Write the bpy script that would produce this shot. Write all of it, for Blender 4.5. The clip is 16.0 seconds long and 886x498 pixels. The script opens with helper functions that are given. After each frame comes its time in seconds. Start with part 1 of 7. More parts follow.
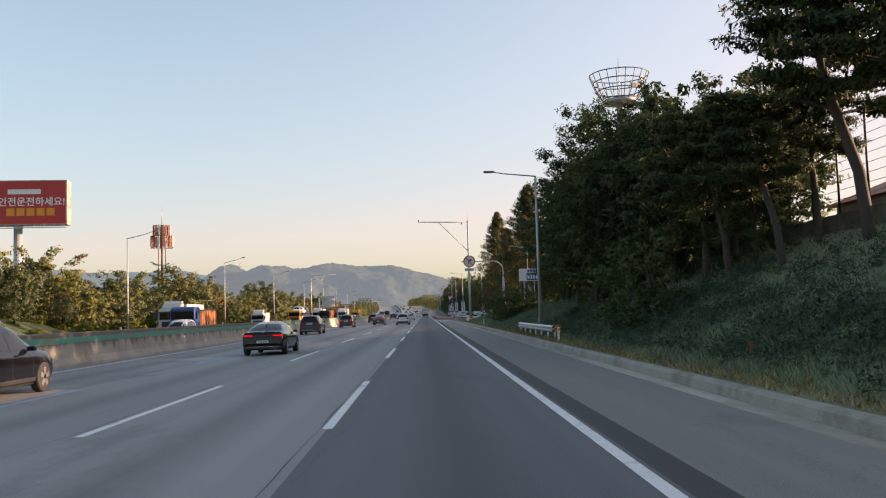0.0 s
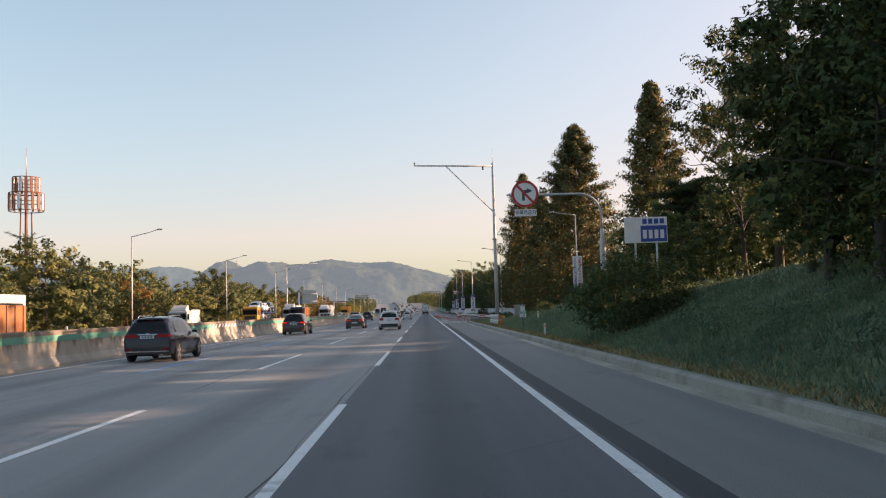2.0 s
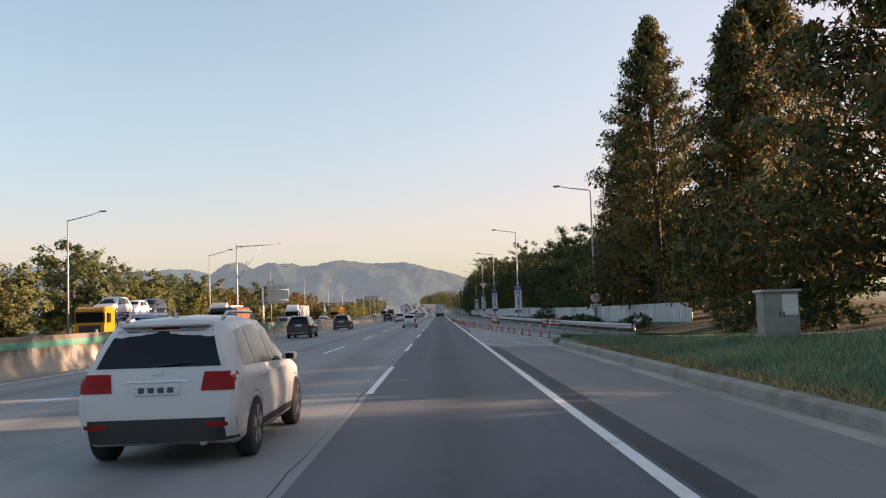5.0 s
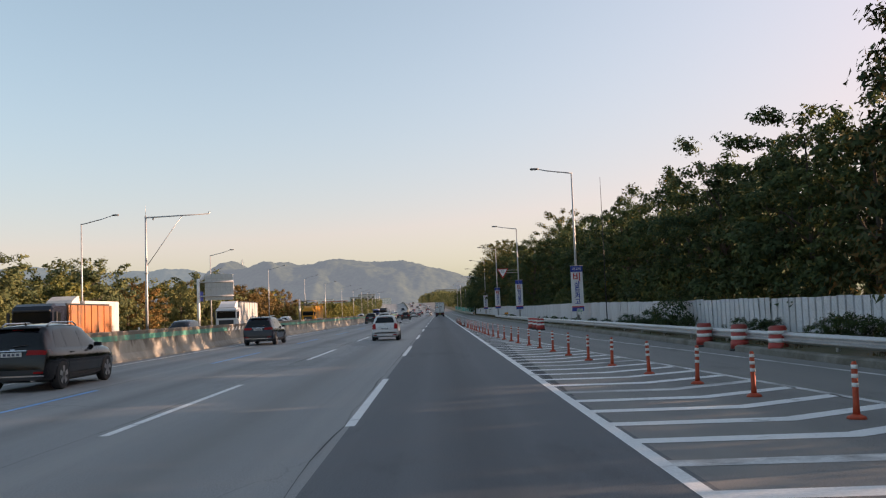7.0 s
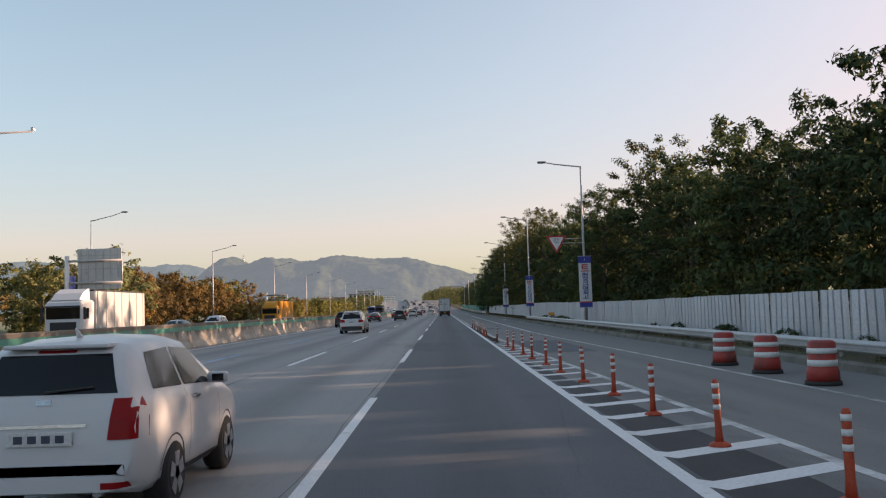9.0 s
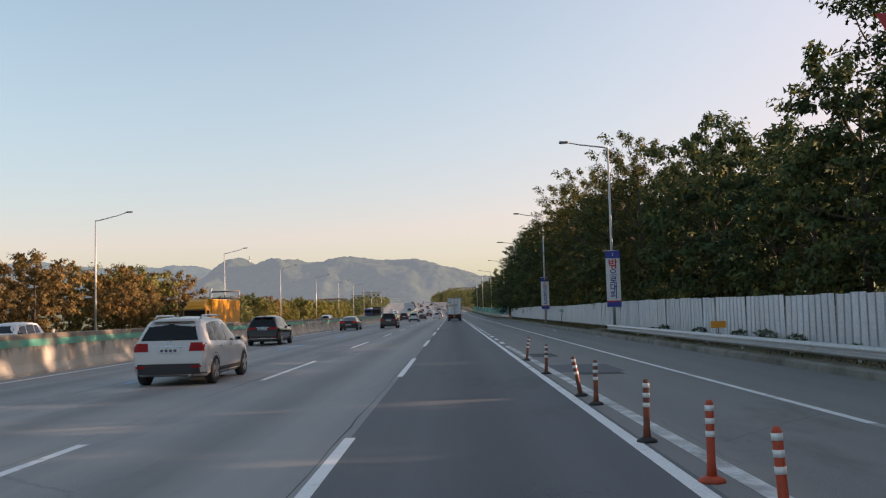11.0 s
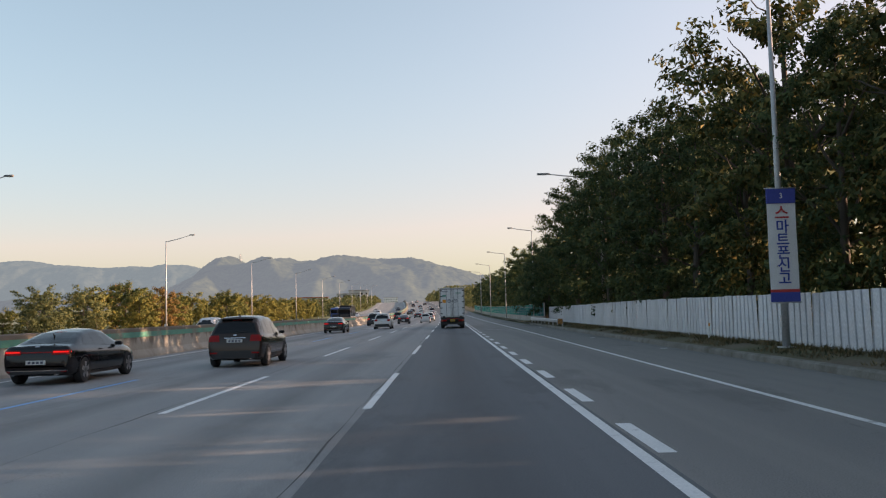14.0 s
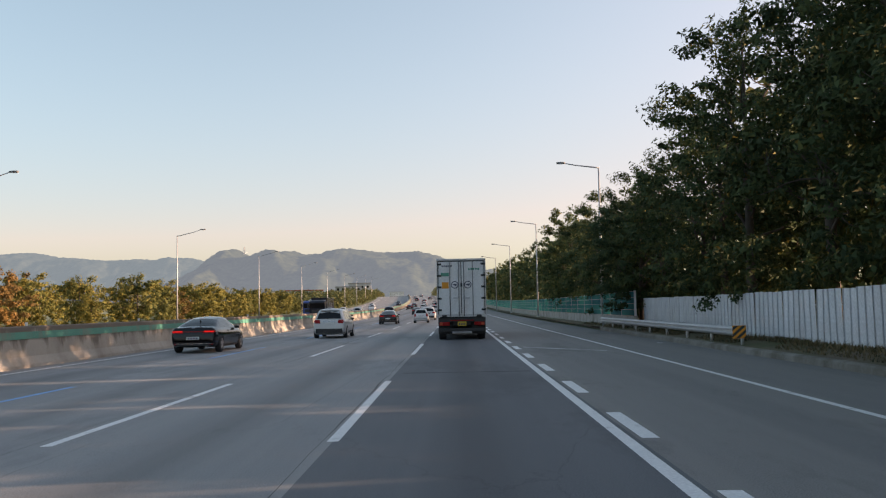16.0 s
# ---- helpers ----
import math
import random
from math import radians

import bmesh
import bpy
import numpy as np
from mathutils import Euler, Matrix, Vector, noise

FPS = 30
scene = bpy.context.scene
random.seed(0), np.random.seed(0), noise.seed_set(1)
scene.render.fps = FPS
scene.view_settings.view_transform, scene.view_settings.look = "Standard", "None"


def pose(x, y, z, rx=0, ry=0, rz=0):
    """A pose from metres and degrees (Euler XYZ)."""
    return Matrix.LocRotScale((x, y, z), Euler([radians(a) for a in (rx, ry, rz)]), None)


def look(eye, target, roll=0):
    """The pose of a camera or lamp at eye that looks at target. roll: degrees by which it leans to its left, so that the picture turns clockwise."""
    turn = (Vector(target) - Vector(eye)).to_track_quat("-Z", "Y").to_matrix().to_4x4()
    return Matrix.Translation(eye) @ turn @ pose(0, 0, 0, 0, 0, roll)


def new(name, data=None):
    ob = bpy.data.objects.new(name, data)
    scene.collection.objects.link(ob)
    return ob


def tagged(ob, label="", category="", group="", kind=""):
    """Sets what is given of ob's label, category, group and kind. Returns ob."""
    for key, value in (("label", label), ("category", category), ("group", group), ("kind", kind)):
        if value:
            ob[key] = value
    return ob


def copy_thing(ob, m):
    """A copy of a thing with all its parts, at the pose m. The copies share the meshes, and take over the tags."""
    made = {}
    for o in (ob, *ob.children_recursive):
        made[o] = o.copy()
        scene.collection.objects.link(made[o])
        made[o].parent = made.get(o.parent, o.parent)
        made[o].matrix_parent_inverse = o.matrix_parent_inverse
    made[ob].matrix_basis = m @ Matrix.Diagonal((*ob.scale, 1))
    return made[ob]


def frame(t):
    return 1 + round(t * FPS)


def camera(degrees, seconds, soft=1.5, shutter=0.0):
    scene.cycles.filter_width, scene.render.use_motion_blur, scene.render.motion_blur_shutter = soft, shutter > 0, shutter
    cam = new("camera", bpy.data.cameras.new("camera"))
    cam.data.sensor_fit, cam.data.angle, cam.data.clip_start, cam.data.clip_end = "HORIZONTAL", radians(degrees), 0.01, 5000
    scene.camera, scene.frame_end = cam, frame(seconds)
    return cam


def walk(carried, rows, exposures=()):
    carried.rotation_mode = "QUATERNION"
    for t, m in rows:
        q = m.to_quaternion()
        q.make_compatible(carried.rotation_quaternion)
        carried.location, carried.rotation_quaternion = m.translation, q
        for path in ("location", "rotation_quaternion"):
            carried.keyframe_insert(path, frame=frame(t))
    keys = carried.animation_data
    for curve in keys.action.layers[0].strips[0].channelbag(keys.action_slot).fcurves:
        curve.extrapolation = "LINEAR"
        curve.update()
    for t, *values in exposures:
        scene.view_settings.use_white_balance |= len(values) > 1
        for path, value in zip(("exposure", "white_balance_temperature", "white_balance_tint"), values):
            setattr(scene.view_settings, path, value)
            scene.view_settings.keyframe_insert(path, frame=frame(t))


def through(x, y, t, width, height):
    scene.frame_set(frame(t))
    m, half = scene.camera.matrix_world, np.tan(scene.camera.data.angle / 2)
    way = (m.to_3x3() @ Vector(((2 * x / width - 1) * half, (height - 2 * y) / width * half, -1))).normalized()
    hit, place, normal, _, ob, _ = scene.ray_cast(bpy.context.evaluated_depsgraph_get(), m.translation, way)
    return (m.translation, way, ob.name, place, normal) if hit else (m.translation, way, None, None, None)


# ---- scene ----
# camera: a car in the right lane; x right, y along the road, z up from the asphalt
cam = camera(53.93, 16.0, soft=1.2)
PATH = [
    (0.0, -0.330, 0.00, 1.647, 94.16, 1.75, -1.20),
    (0.5, -0.286, 11.48, 1.660, 94.11, 1.73, -1.26),
    (1.0, -0.298, 22.96, 1.657, 94.00, 1.67, -1.28),
    (1.5, -0.321, 34.42, 1.655, 93.99, 1.63, -1.22),
    (2.0, -0.277, 45.87, 1.658, 94.00, 1.62, -1.20),
    (2.5, -0.271, 57.35, 1.658, 94.02, 1.63, -1.14),
    (3.0, -0.244, 68.84, 1.652, 94.05, 1.65, -1.06),
    (3.5, -0.236, 80.33, 1.653, 94.09, 1.68, -0.79),
    (4.0, -0.251, 91.80, 1.656, 94.10, 1.75, -0.51),
    (4.5, -0.264, 103.23, 1.650, 94.13, 1.86, -0.35),
    (5.0, -0.285, 114.62, 1.650, 94.13, 1.97, -0.25),
    (5.5, -0.311, 125.98, 1.652, 94.13, 2.08, -0.19),
    (6.0, -0.340, 137.32, 1.639, 94.12, 2.17, -0.17),
    (6.5, -0.364, 148.65, 1.657, 94.12, 2.22, -0.19),
    (7.0, -0.434, 159.96, 1.642, 94.06, 2.22, -0.31),
    (7.5, -0.446, 171.26, 1.661, 94.11, 2.12, -0.49),
    (8.0, -0.429, 182.54, 1.667, 94.07, 1.99, -0.34),
    (8.5, -0.465, 193.79, 1.634, 93.94, 1.87, -0.17),
    (9.0, -0.434, 205.04, 1.652, 93.95, 1.75, -0.02),
    (9.5, -0.389, 216.28, 1.650, 93.99, 1.64, 0.12),
    (10.0, -0.361, 227.52, 1.650, 94.05, 1.56, 0.27),
    (10.5, -0.398, 238.77, 1.643, 94.13, 1.52, 0.44),
    (11.0, -0.388, 250.02, 1.655, 94.14, 1.52, 0.60),
    (11.5, -0.369, 261.28, 1.649, 94.13, 1.56, 0.55),
    (12.0, -0.372, 272.54, 1.647, 94.13, 1.59, 0.44),
    (12.5, -0.358, 283.81, 1.631, 94.10, 1.63, 0.40),
    (13.0, -0.349, 295.07, 1.654, 94.14, 1.60, 0.36),
    (13.5, -0.356, 306.31, 1.637, 94.18, 1.55, 0.37),
    (14.0, -0.320, 317.54, 1.649, 94.16, 1.46, 0.38),
    (14.5, -0.338, 328.74, 1.649, 94.15, 1.39, 0.38),
    (15.0, -0.296, 339.88, 1.644, 94.15, 1.32, 0.42),
    (15.5, -0.281, 350.95, 1.663, 93.98, 1.21, 0.66),
    (16.0, -0.227, 361.95, 1.640, 93.85, 1.13, 0.87),
]
walk(cam, [(t, pose(x, y, z, a, b, c)) for t, x, y, z, a, b, c in PATH], [(0.0, 1.66, 9800, 32), (4.0, 1.64, 9750, 32), (7.5, 1.52, 9700, 32), (11.0, 1.56, 9800, 32), (13.0, 1.6, 9850, 32), (16.0, 1.62, 9900, 32)])

# ---- light: low evening sun from the right, clear sky ----
SUN_AZ, SUN_EL = 80.0, 11.0
SKY_RED, SKY_POWER, SKY_LEVEL = 0.73, 2.15, 1.98
world = bpy.data.worlds.new("sky")
scene.world = world
world.use_nodes = True
wn = world.node_tree
sky = wn.nodes.new("ShaderNodeTexSky")
sky.sky_type = "NISHITA"
sky.sun_disc = False
sky.sun_elevation, sky.sun_rotation = radians(SUN_EL), radians(SUN_AZ)
sky.altitude, sky.air_density, sky.dust_density, sky.ozone_density = 0, 0.85, 2.4, 2.0
wn.nodes["Background"].inputs["Strength"].default_value = 0.15


def sky_math(op, a, b, clamp=False):
    n = wn.nodes.new("ShaderNodeMath")
    n.operation = op
    for sock, v in zip(n.inputs, (a, b)):
        if isinstance(v, (int, float)):
            sock.default_value = v
        else:
            wn.links.new(v, sock)
    return n.outputs[0]


# haze of the evening air: the warm parts of the sky rosier, the blue parts clearer
split = wn.nodes.new("ShaderNodeSeparateColor")
wn.links.new(sky.outputs["Color"], split.inputs[0])
red, green, blue = split.outputs
green = sky_math("MAXIMUM", green, 0.0001)
rg = sky_math("MINIMUM", sky_math("DIVIDE", red, green), 0.75)
bg = sky_math("DIVIDE", blue, green)
red = sky_math("MULTIPLY", green, sky_math("MULTIPLY", sky_math("POWER", sky_math("DIVIDE", rg, SKY_RED), SKY_POWER), SKY_RED))
blue = sky_math("MULTIPLY", green, sky_math("MULTIPLY", sky_math("POWER", sky_math("DIVIDE", bg, 1.9), 0.72), 1.75))
# the haze levels off where it is brightest
level = sky_math("POWER", sky_math("ADD", sky_math("POWER", sky_math("DIVIDE", green, SKY_LEVEL), 4.0), 1.0), -0.25)
red, green, blue = (sky_math("MULTIPLY", c, level) for c in (red, green, blue))
joined = wn.nodes.new("ShaderNodeCombineColor")
for sock, v in zip(joined.inputs, (red, green, blue)):
    wn.links.new(v, sock)
wn.links.new(joined.outputs[0], wn.nodes["Background"].inputs["Color"])
sun = new("sun", bpy.data.lights.new("sun", "SUN"))
sun.data.energy, sun.data.angle, sun.data.color = 3.5, radians(0.8), (1.0, 0.86, 0.74)
sun_from = Vector((math.sin(radians(SUN_AZ)) * math.cos(radians(SUN_EL)), math.cos(radians(SUN_AZ)) * math.cos(radians(SUN_EL)), math.sin(radians(SUN_EL))))
sun.matrix_world = look(sun_from * 100, (0, 0, 0))


# ---- materials ----
def node(nt, kind, **inputs):
    n = nt.nodes.new(kind)
    for key, value in inputs.items():
        n.inputs[key.replace("_", " ")].default_value = value
    return n


def ramp(nt, fac, stops):
    r = nt.nodes.new("ShaderNodeValToRGB")
    els = r.color_ramp.elements
    while len(els) < len(stops):
        els.new(0.5)
    for e, (p, c) in zip(els, stops):
        e.position, e.color = p, (*c, 1)
    nt.links.new(fac, r.inputs["Fac"])
    return r.outputs["Color"]


def mix(nt, fac, a, b, blend="MIX"):
    m = nt.nodes.new("ShaderNodeMix")
    m.data_type, m.blend_type = "RGBA", blend
    for sock, v in ((m.inputs[0], fac), (m.inputs[6], a), (m.inputs[7], b)):
        if isinstance(v, (int, float)):
            sock.default_value = v
        elif isinstance(v, tuple):
            sock.default_value = (*v, 1)
        else:
            nt.links.new(v, sock)
    return m.outputs[2]


def noise_at(nt, scale, stretch=(1, 1, 1), detail=4.0, rough=0.6, object_space=True):
    c = nt.nodes.new("ShaderNodeTexCoord")
    g = nt.nodes.new("ShaderNodeNewGeometry")
    mp = node(nt, "ShaderNodeMapping", Scale=stretch)
    nt.links.new(c.outputs["Object"] if object_space else g.outputs["Position"], mp.inputs["Vector"])
    n = node(nt, "ShaderNodeTexNoise", Scale=scale, Detail=detail, Roughness=rough)
    nt.links.new(mp.outputs["Vector"], n.inputs["Vector"])
    return n.outputs["Fac"]


def surface(name, colors, scale=4.0, rough=0.8, metal=0.0, fine=60.0, bump=0.2, stretch=(1, 1, 1), dirt=None, dirt_scale=0.5,
            dirt_stretch=(1, 1, 1), dirt_at=(0.45, 0.7), vary=0.0, coat=0.0, spec=0.5, world_space=False):
    """Two scales of noise over a base colour, bump, and dirt of its own shape."""
    m = bpy.data.materials.new(name)
    m.use_nodes = True
    nt = m.node_tree
    b = nt.nodes["Principled BSDF"]
    big = noise_at(nt, scale, stretch, object_space=not world_space)
    small = noise_at(nt, fine, (1, 1, 1), 2.0, object_space=not world_space)
    lo, hi = colors
    col = ramp(nt, big, [(0.3, lo), (0.7, hi)])
    col = mix(nt, 0.35, col, ramp(nt, small, [(0.25, tuple(c * 0.6 for c in lo)), (0.75, tuple(min(1, c * 1.35) for c in hi))]))
    if dirt:
        d = noise_at(nt, dirt_scale, dirt_stretch, 6.0, 0.65, object_space=not world_space)
        f = ramp(nt, d, [(dirt_at[0], (0, 0, 0)), (dirt_at[1], (1, 1, 1))])
        col = mix(nt, f, col, dirt)
    if vary:
        oi = nt.nodes.new("ShaderNodeObjectInfo")
        v = ramp(nt, oi.outputs["Random"], [(0, (1 - vary,) * 3), (1, (1 + vary,) * 3)])
        col = mix(nt, 1.0, col, v, "MULTIPLY")
    nt.links.new(col, b.inputs["Base Color"])
    b.inputs["Metallic"].default_value = metal
    b.inputs["Coat Weight"].default_value = coat
    b.inputs["Specular IOR Level"].default_value = spec
    rr = nt.nodes.new("ShaderNodeMapRange")
    rr.inputs["To Min"].default_value, rr.inputs["To Max"].default_value = max(0.02, rough - 0.12), min(1, rough + 0.12)
    nt.links.new(big, rr.inputs["Value"])
    nt.links.new(rr.outputs["Result"], b.inputs["Roughness"])
    if bump:
        bp = node(nt, "ShaderNodeBump", Strength=bump, Distance=0.01)
        nt.links.new(small, bp.inputs["Height"])
        nt.links.new(bp.outputs["Normal"], b.inputs["Normal"])
    return m


def asphalt(name, lo, hi, patch, track=0.2, centres=()):
    """Worn asphalt: aggregate, long tyre tracks, patches, hair cracks."""
    m = bpy.data.materials.new(name)
    m.use_nodes = True
    nt = m.node_tree
    b = nt.nodes["Principled BSDF"]
    big = noise_at(nt, 0.35, (1, 0.12, 1), 5.0)
    col = ramp(nt, big, [(0.3, lo), (0.7, hi)])
    grit = noise_at(nt, 55, (1, 1, 1), 2.0)
    col = mix(nt, 0.5, col, ramp(nt, grit, [(0.3, tuple(c * 0.5 for c in lo)), (0.72, tuple(c * 1.7 for c in hi))]))
    lane = noise_at(nt, 0.9, (1, 0.008, 1), 3.0)
    col = mix(nt, ramp(nt, lane, [(0.42, (0, 0, 0)), (0.62, (track,) * 3)]), col, patch)
    for cx in centres:
        cc = nt.nodes.new("ShaderNodeTexCoord")
        sx = nt.nodes.new("ShaderNodeSeparateXYZ")
        nt.links.new(cc.outputs["Object"], sx.inputs[0])
        off = nt.nodes.new("ShaderNodeMath")
        off.operation = "SUBTRACT"
        off.inputs[1].default_value = cx
        nt.links.new(sx.outputs["X"], off.inputs[0])
        ab = nt.nodes.new("ShaderNodeMath")
        ab.operation = "ABSOLUTE"
        nt.links.new(off.outputs[0], ab.inputs[0])
        col = mix(nt, ramp(nt, ab.outputs[0], [(0.1, (0.42,) * 3), (0.75, (0, 0, 0))]), col, tuple(c * 0.5 for c in lo))
    blot = noise_at(nt, 0.16, (1.4, 0.4, 1), 6.0, 0.7)
    col = mix(nt, ramp(nt, blot, [(0.56, (0, 0, 0)), (0.62, (0.35,) * 3)]), col, tuple(c * 0.6 for c in lo))
    c = nt.nodes.new("ShaderNodeTexCoord")
    mp = node(nt, "ShaderNodeMapping", Scale=(0.5, 0.16, 1))
    nt.links.new(c.outputs["Object"], mp.inputs["Vector"])
    w = noise_at(nt, 1.6, (1, 0.6, 1), 5.0)
    add = nt.nodes.new("ShaderNodeVectorMath")
    nt.links.new(mp.outputs["Vector"], add.inputs[0])
    nt.links.new(w, add.inputs[1])
    vor = node(nt, "ShaderNodeTexVoronoi", Scale=0.55)
    vor.feature = "DISTANCE_TO_EDGE"
    nt.links.new(add.outputs["Vector"], vor.inputs["Vector"])
    col = mix(nt, ramp(nt, vor.outputs["Distance"], [(0.0, (0.28,) * 3), (0.004, (0, 0, 0))]), col, tuple(c * 0.3 for c in lo))
    nt.links.new(col, b.inputs["Base Color"])
    b.inputs["Roughness"].default_value = 0.74
    b.inputs["Specular IOR Level"].default_value = 0.28
    bp = node(nt, "ShaderNodeBump", Strength=0.35, Distance=0.008)
    nt.links.new(grit, bp.inputs["Height"])
    nt.links.new(bp.outputs["Normal"], b.inputs["Normal"])
    return m


def leaf(name, stops, through=0.35):
    """Leaves: each one its own tone, some light through."""
    m = bpy.data.materials.new(name)
    m.use_nodes = True
    nt = m.node_tree
    b = nt.nodes["Principled BSDF"]
    out = nt.nodes["Material Output"]
    g = nt.nodes.new("ShaderNodeNewGeometry")
    col = ramp(nt, g.outputs["Random Per Island"], stops)
    oi = nt.nodes.new("ShaderNodeObjectInfo")
    col = mix(nt, 1.0, col, ramp(nt, oi.outputs["Random"], [(0, (0.75, 0.8, 0.8)), (1, (1.25, 1.12, 0.95))]), "MULTIPLY")
    big = noise_at(nt, 0.35, (1, 1, 1), 2.0)
    col = mix(nt, 1.0, col, ramp(nt, big, [(0.3, (0.7, 0.75, 0.75)), (0.7, (1.3, 1.2, 1.0))]), "MULTIPLY")
    nt.links.new(col, b.inputs["Base Color"])
    b.inputs["Roughness"].default_value = 0.7
    b.inputs["Specular IOR Level"].default_value = 0.12
    tr = nt.nodes.new("ShaderNodeBsdfTranslucent")
    nt.links.new(col, tr.inputs["Color"])
    mx = nt.nodes.new("ShaderNodeMixShader")
    mx.inputs["Fac"].default_value = through
    nt.links.new(b.outputs["BSDF"], mx.inputs[1])
    nt.links.new(tr.outputs["BSDF"], mx.inputs[2])
    nt.links.new(mx.outputs["Shader"], out.inputs["Surface"])
    return m


def plain(name, color, rough=0.5, metal=0.0, coat=0.0, glow=0.0):
    """Paint, plastic and metal with a little unevenness."""
    m = surface(name, (tuple(c * 0.9 for c in color), tuple(min(1, c * 1.08) for c in color)), 2.5, rough, metal, 30.0, 0.04, coat=coat)
    if glow:
        b = m.node_tree.nodes["Principled BSDF"]
        b.inputs["Emission Color"].default_value = (*color, 1)
        b.inputs["Emission Strength"].default_value = glow
    return m


def gloss(name, color, rough=0.3, metal=0.0, coat=0.3, glow=0.0, spec=0.5):
    """Smooth lacquer or glass: even colour, a faint film of road dust on the gloss."""
    m = bpy.data.materials.new(name)
    m.use_nodes = True
    nt = m.node_tree
    b = nt.nodes["Principled BSDF"]
    b.inputs["Base Color"].default_value = (*color, 1)
    b.inputs["Metallic"].default_value = metal
    b.inputs["Coat Weight"].default_value = coat
    b.inputs["Coat Roughness"].default_value = 0.08
    b.inputs["Specular IOR Level"].default_value = spec
    f = noise_at(nt, 1.3, (1, 1, 1), 3.0)
    rr = nt.nodes.new("ShaderNodeMapRange")
    rr.inputs["To Min"].default_value, rr.inputs["To Max"].default_value = max(0.02, rough - 0.06), rough + 0.08
    nt.links.new(f, rr.inputs["Value"])
    nt.links.new(rr.outputs["Result"], b.inputs["Roughness"])
    if glow:
        b.inputs["Emission Color"].default_value = (*color, 1)
        b.inputs["Emission Strength"].default_value = glow
    return m


M = {}
M["lane_new"] = asphalt("asphalt_new", (0.090, 0.100, 0.110), (0.120, 0.132, 0.142), (0.160, 0.170, 0.178), 0.5, (0.0,))
M["lane_old"] = asphalt("asphalt_old", (0.205, 0.212, 0.215), (0.268, 0.275, 0.276), (0.315, 0.316, 0.308), 0.7, (-3.6, -7.2, -10.9))
M["shoulder"] = asphalt("asphalt_shoulder", (0.163, 0.161, 0.158), (0.222, 0.216, 0.209), (0.26, 0.247, 0.23), 0.6)
M["strip"] = asphalt("asphalt_strip", (0.048, 0.050, 0.054), (0.064, 0.067, 0.071), (0.085, 0.085, 0.085), 0.3)
M["white_line"] = surface("road_paint_white", ((0.70, 0.72, 0.72), (0.84, 0.85, 0.84)), 1.5, 0.6, fine=25, bump=0.15, dirt=(0.16, 0.155, 0.15), dirt_scale=1.2, dirt_at=(0.58, 0.75))
M["worn_line"] = surface("road_paint_worn", ((0.55, 0.56, 0.56), (0.74, 0.74, 0.73)), 1.5, 0.65, fine=25, bump=0.15, dirt=(0.12, 0.115, 0.11), dirt_scale=1.0, dirt_at=(0.42, 0.7))
M["blue_line"] = surface("road_paint_blue", ((0.06, 0.30, 0.62), (0.12, 0.42, 0.76)), 1.5, 0.6, fine=25, bump=0.15, dirt=(0.12, 0.12, 0.12), dirt_scale=1.0, dirt_at=(0.52, 0.75))
M["concrete"] = surface("concrete", ((0.27, 0.255, 0.235), (0.39, 0.37, 0.34)), 1.2, 0.9, fine=40, bump=0.35, dirt=(0.12, 0.105, 0.085), dirt_scale=0.9, dirt_at=(0.45, 0.75))
M["old_kerb"] = surface("old_kerb_concrete", ((0.15, 0.138, 0.12), (0.25, 0.235, 0.21)), 1.5, 0.92, fine=30, bump=0.4, dirt=(0.09, 0.075, 0.055), dirt_scale=0.8, dirt_at=(0.42, 0.7))
M["kerb_concrete"] = surface("kerb_concrete", ((0.26, 0.24, 0.21), (0.36, 0.335, 0.295)), 1.2, 0.92, fine=30, bump=0.35, dirt=(0.15, 0.125, 0.10), dirt_scale=0.7, dirt_at=(0.5, 0.75))
M["gutter"] = surface("gutter_concrete", ((0.40, 0.365, 0.31), (0.50, 0.46, 0.395)), 0.8, 0.9, fine=30, bump=0.3, dirt=(0.17, 0.14, 0.11), dirt_scale=0.5, dirt_stretch=(1, 0.3, 1), dirt_at=(0.42, 0.75))
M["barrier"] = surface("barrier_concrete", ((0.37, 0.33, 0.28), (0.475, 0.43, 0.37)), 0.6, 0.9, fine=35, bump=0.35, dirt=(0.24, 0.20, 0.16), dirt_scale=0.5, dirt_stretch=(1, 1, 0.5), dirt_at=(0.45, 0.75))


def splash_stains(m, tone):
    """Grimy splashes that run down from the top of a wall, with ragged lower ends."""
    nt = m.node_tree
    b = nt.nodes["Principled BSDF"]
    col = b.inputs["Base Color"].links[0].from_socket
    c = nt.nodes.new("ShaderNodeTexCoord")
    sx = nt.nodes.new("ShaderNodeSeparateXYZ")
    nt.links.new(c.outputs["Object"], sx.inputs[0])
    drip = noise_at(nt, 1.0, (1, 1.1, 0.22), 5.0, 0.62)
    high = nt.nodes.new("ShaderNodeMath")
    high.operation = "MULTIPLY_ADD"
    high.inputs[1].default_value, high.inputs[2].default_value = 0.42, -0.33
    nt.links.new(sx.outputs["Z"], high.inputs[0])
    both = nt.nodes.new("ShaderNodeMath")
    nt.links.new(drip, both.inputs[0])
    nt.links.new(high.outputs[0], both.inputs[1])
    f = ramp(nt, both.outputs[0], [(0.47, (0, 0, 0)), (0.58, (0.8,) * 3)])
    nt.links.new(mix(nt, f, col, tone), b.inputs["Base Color"])


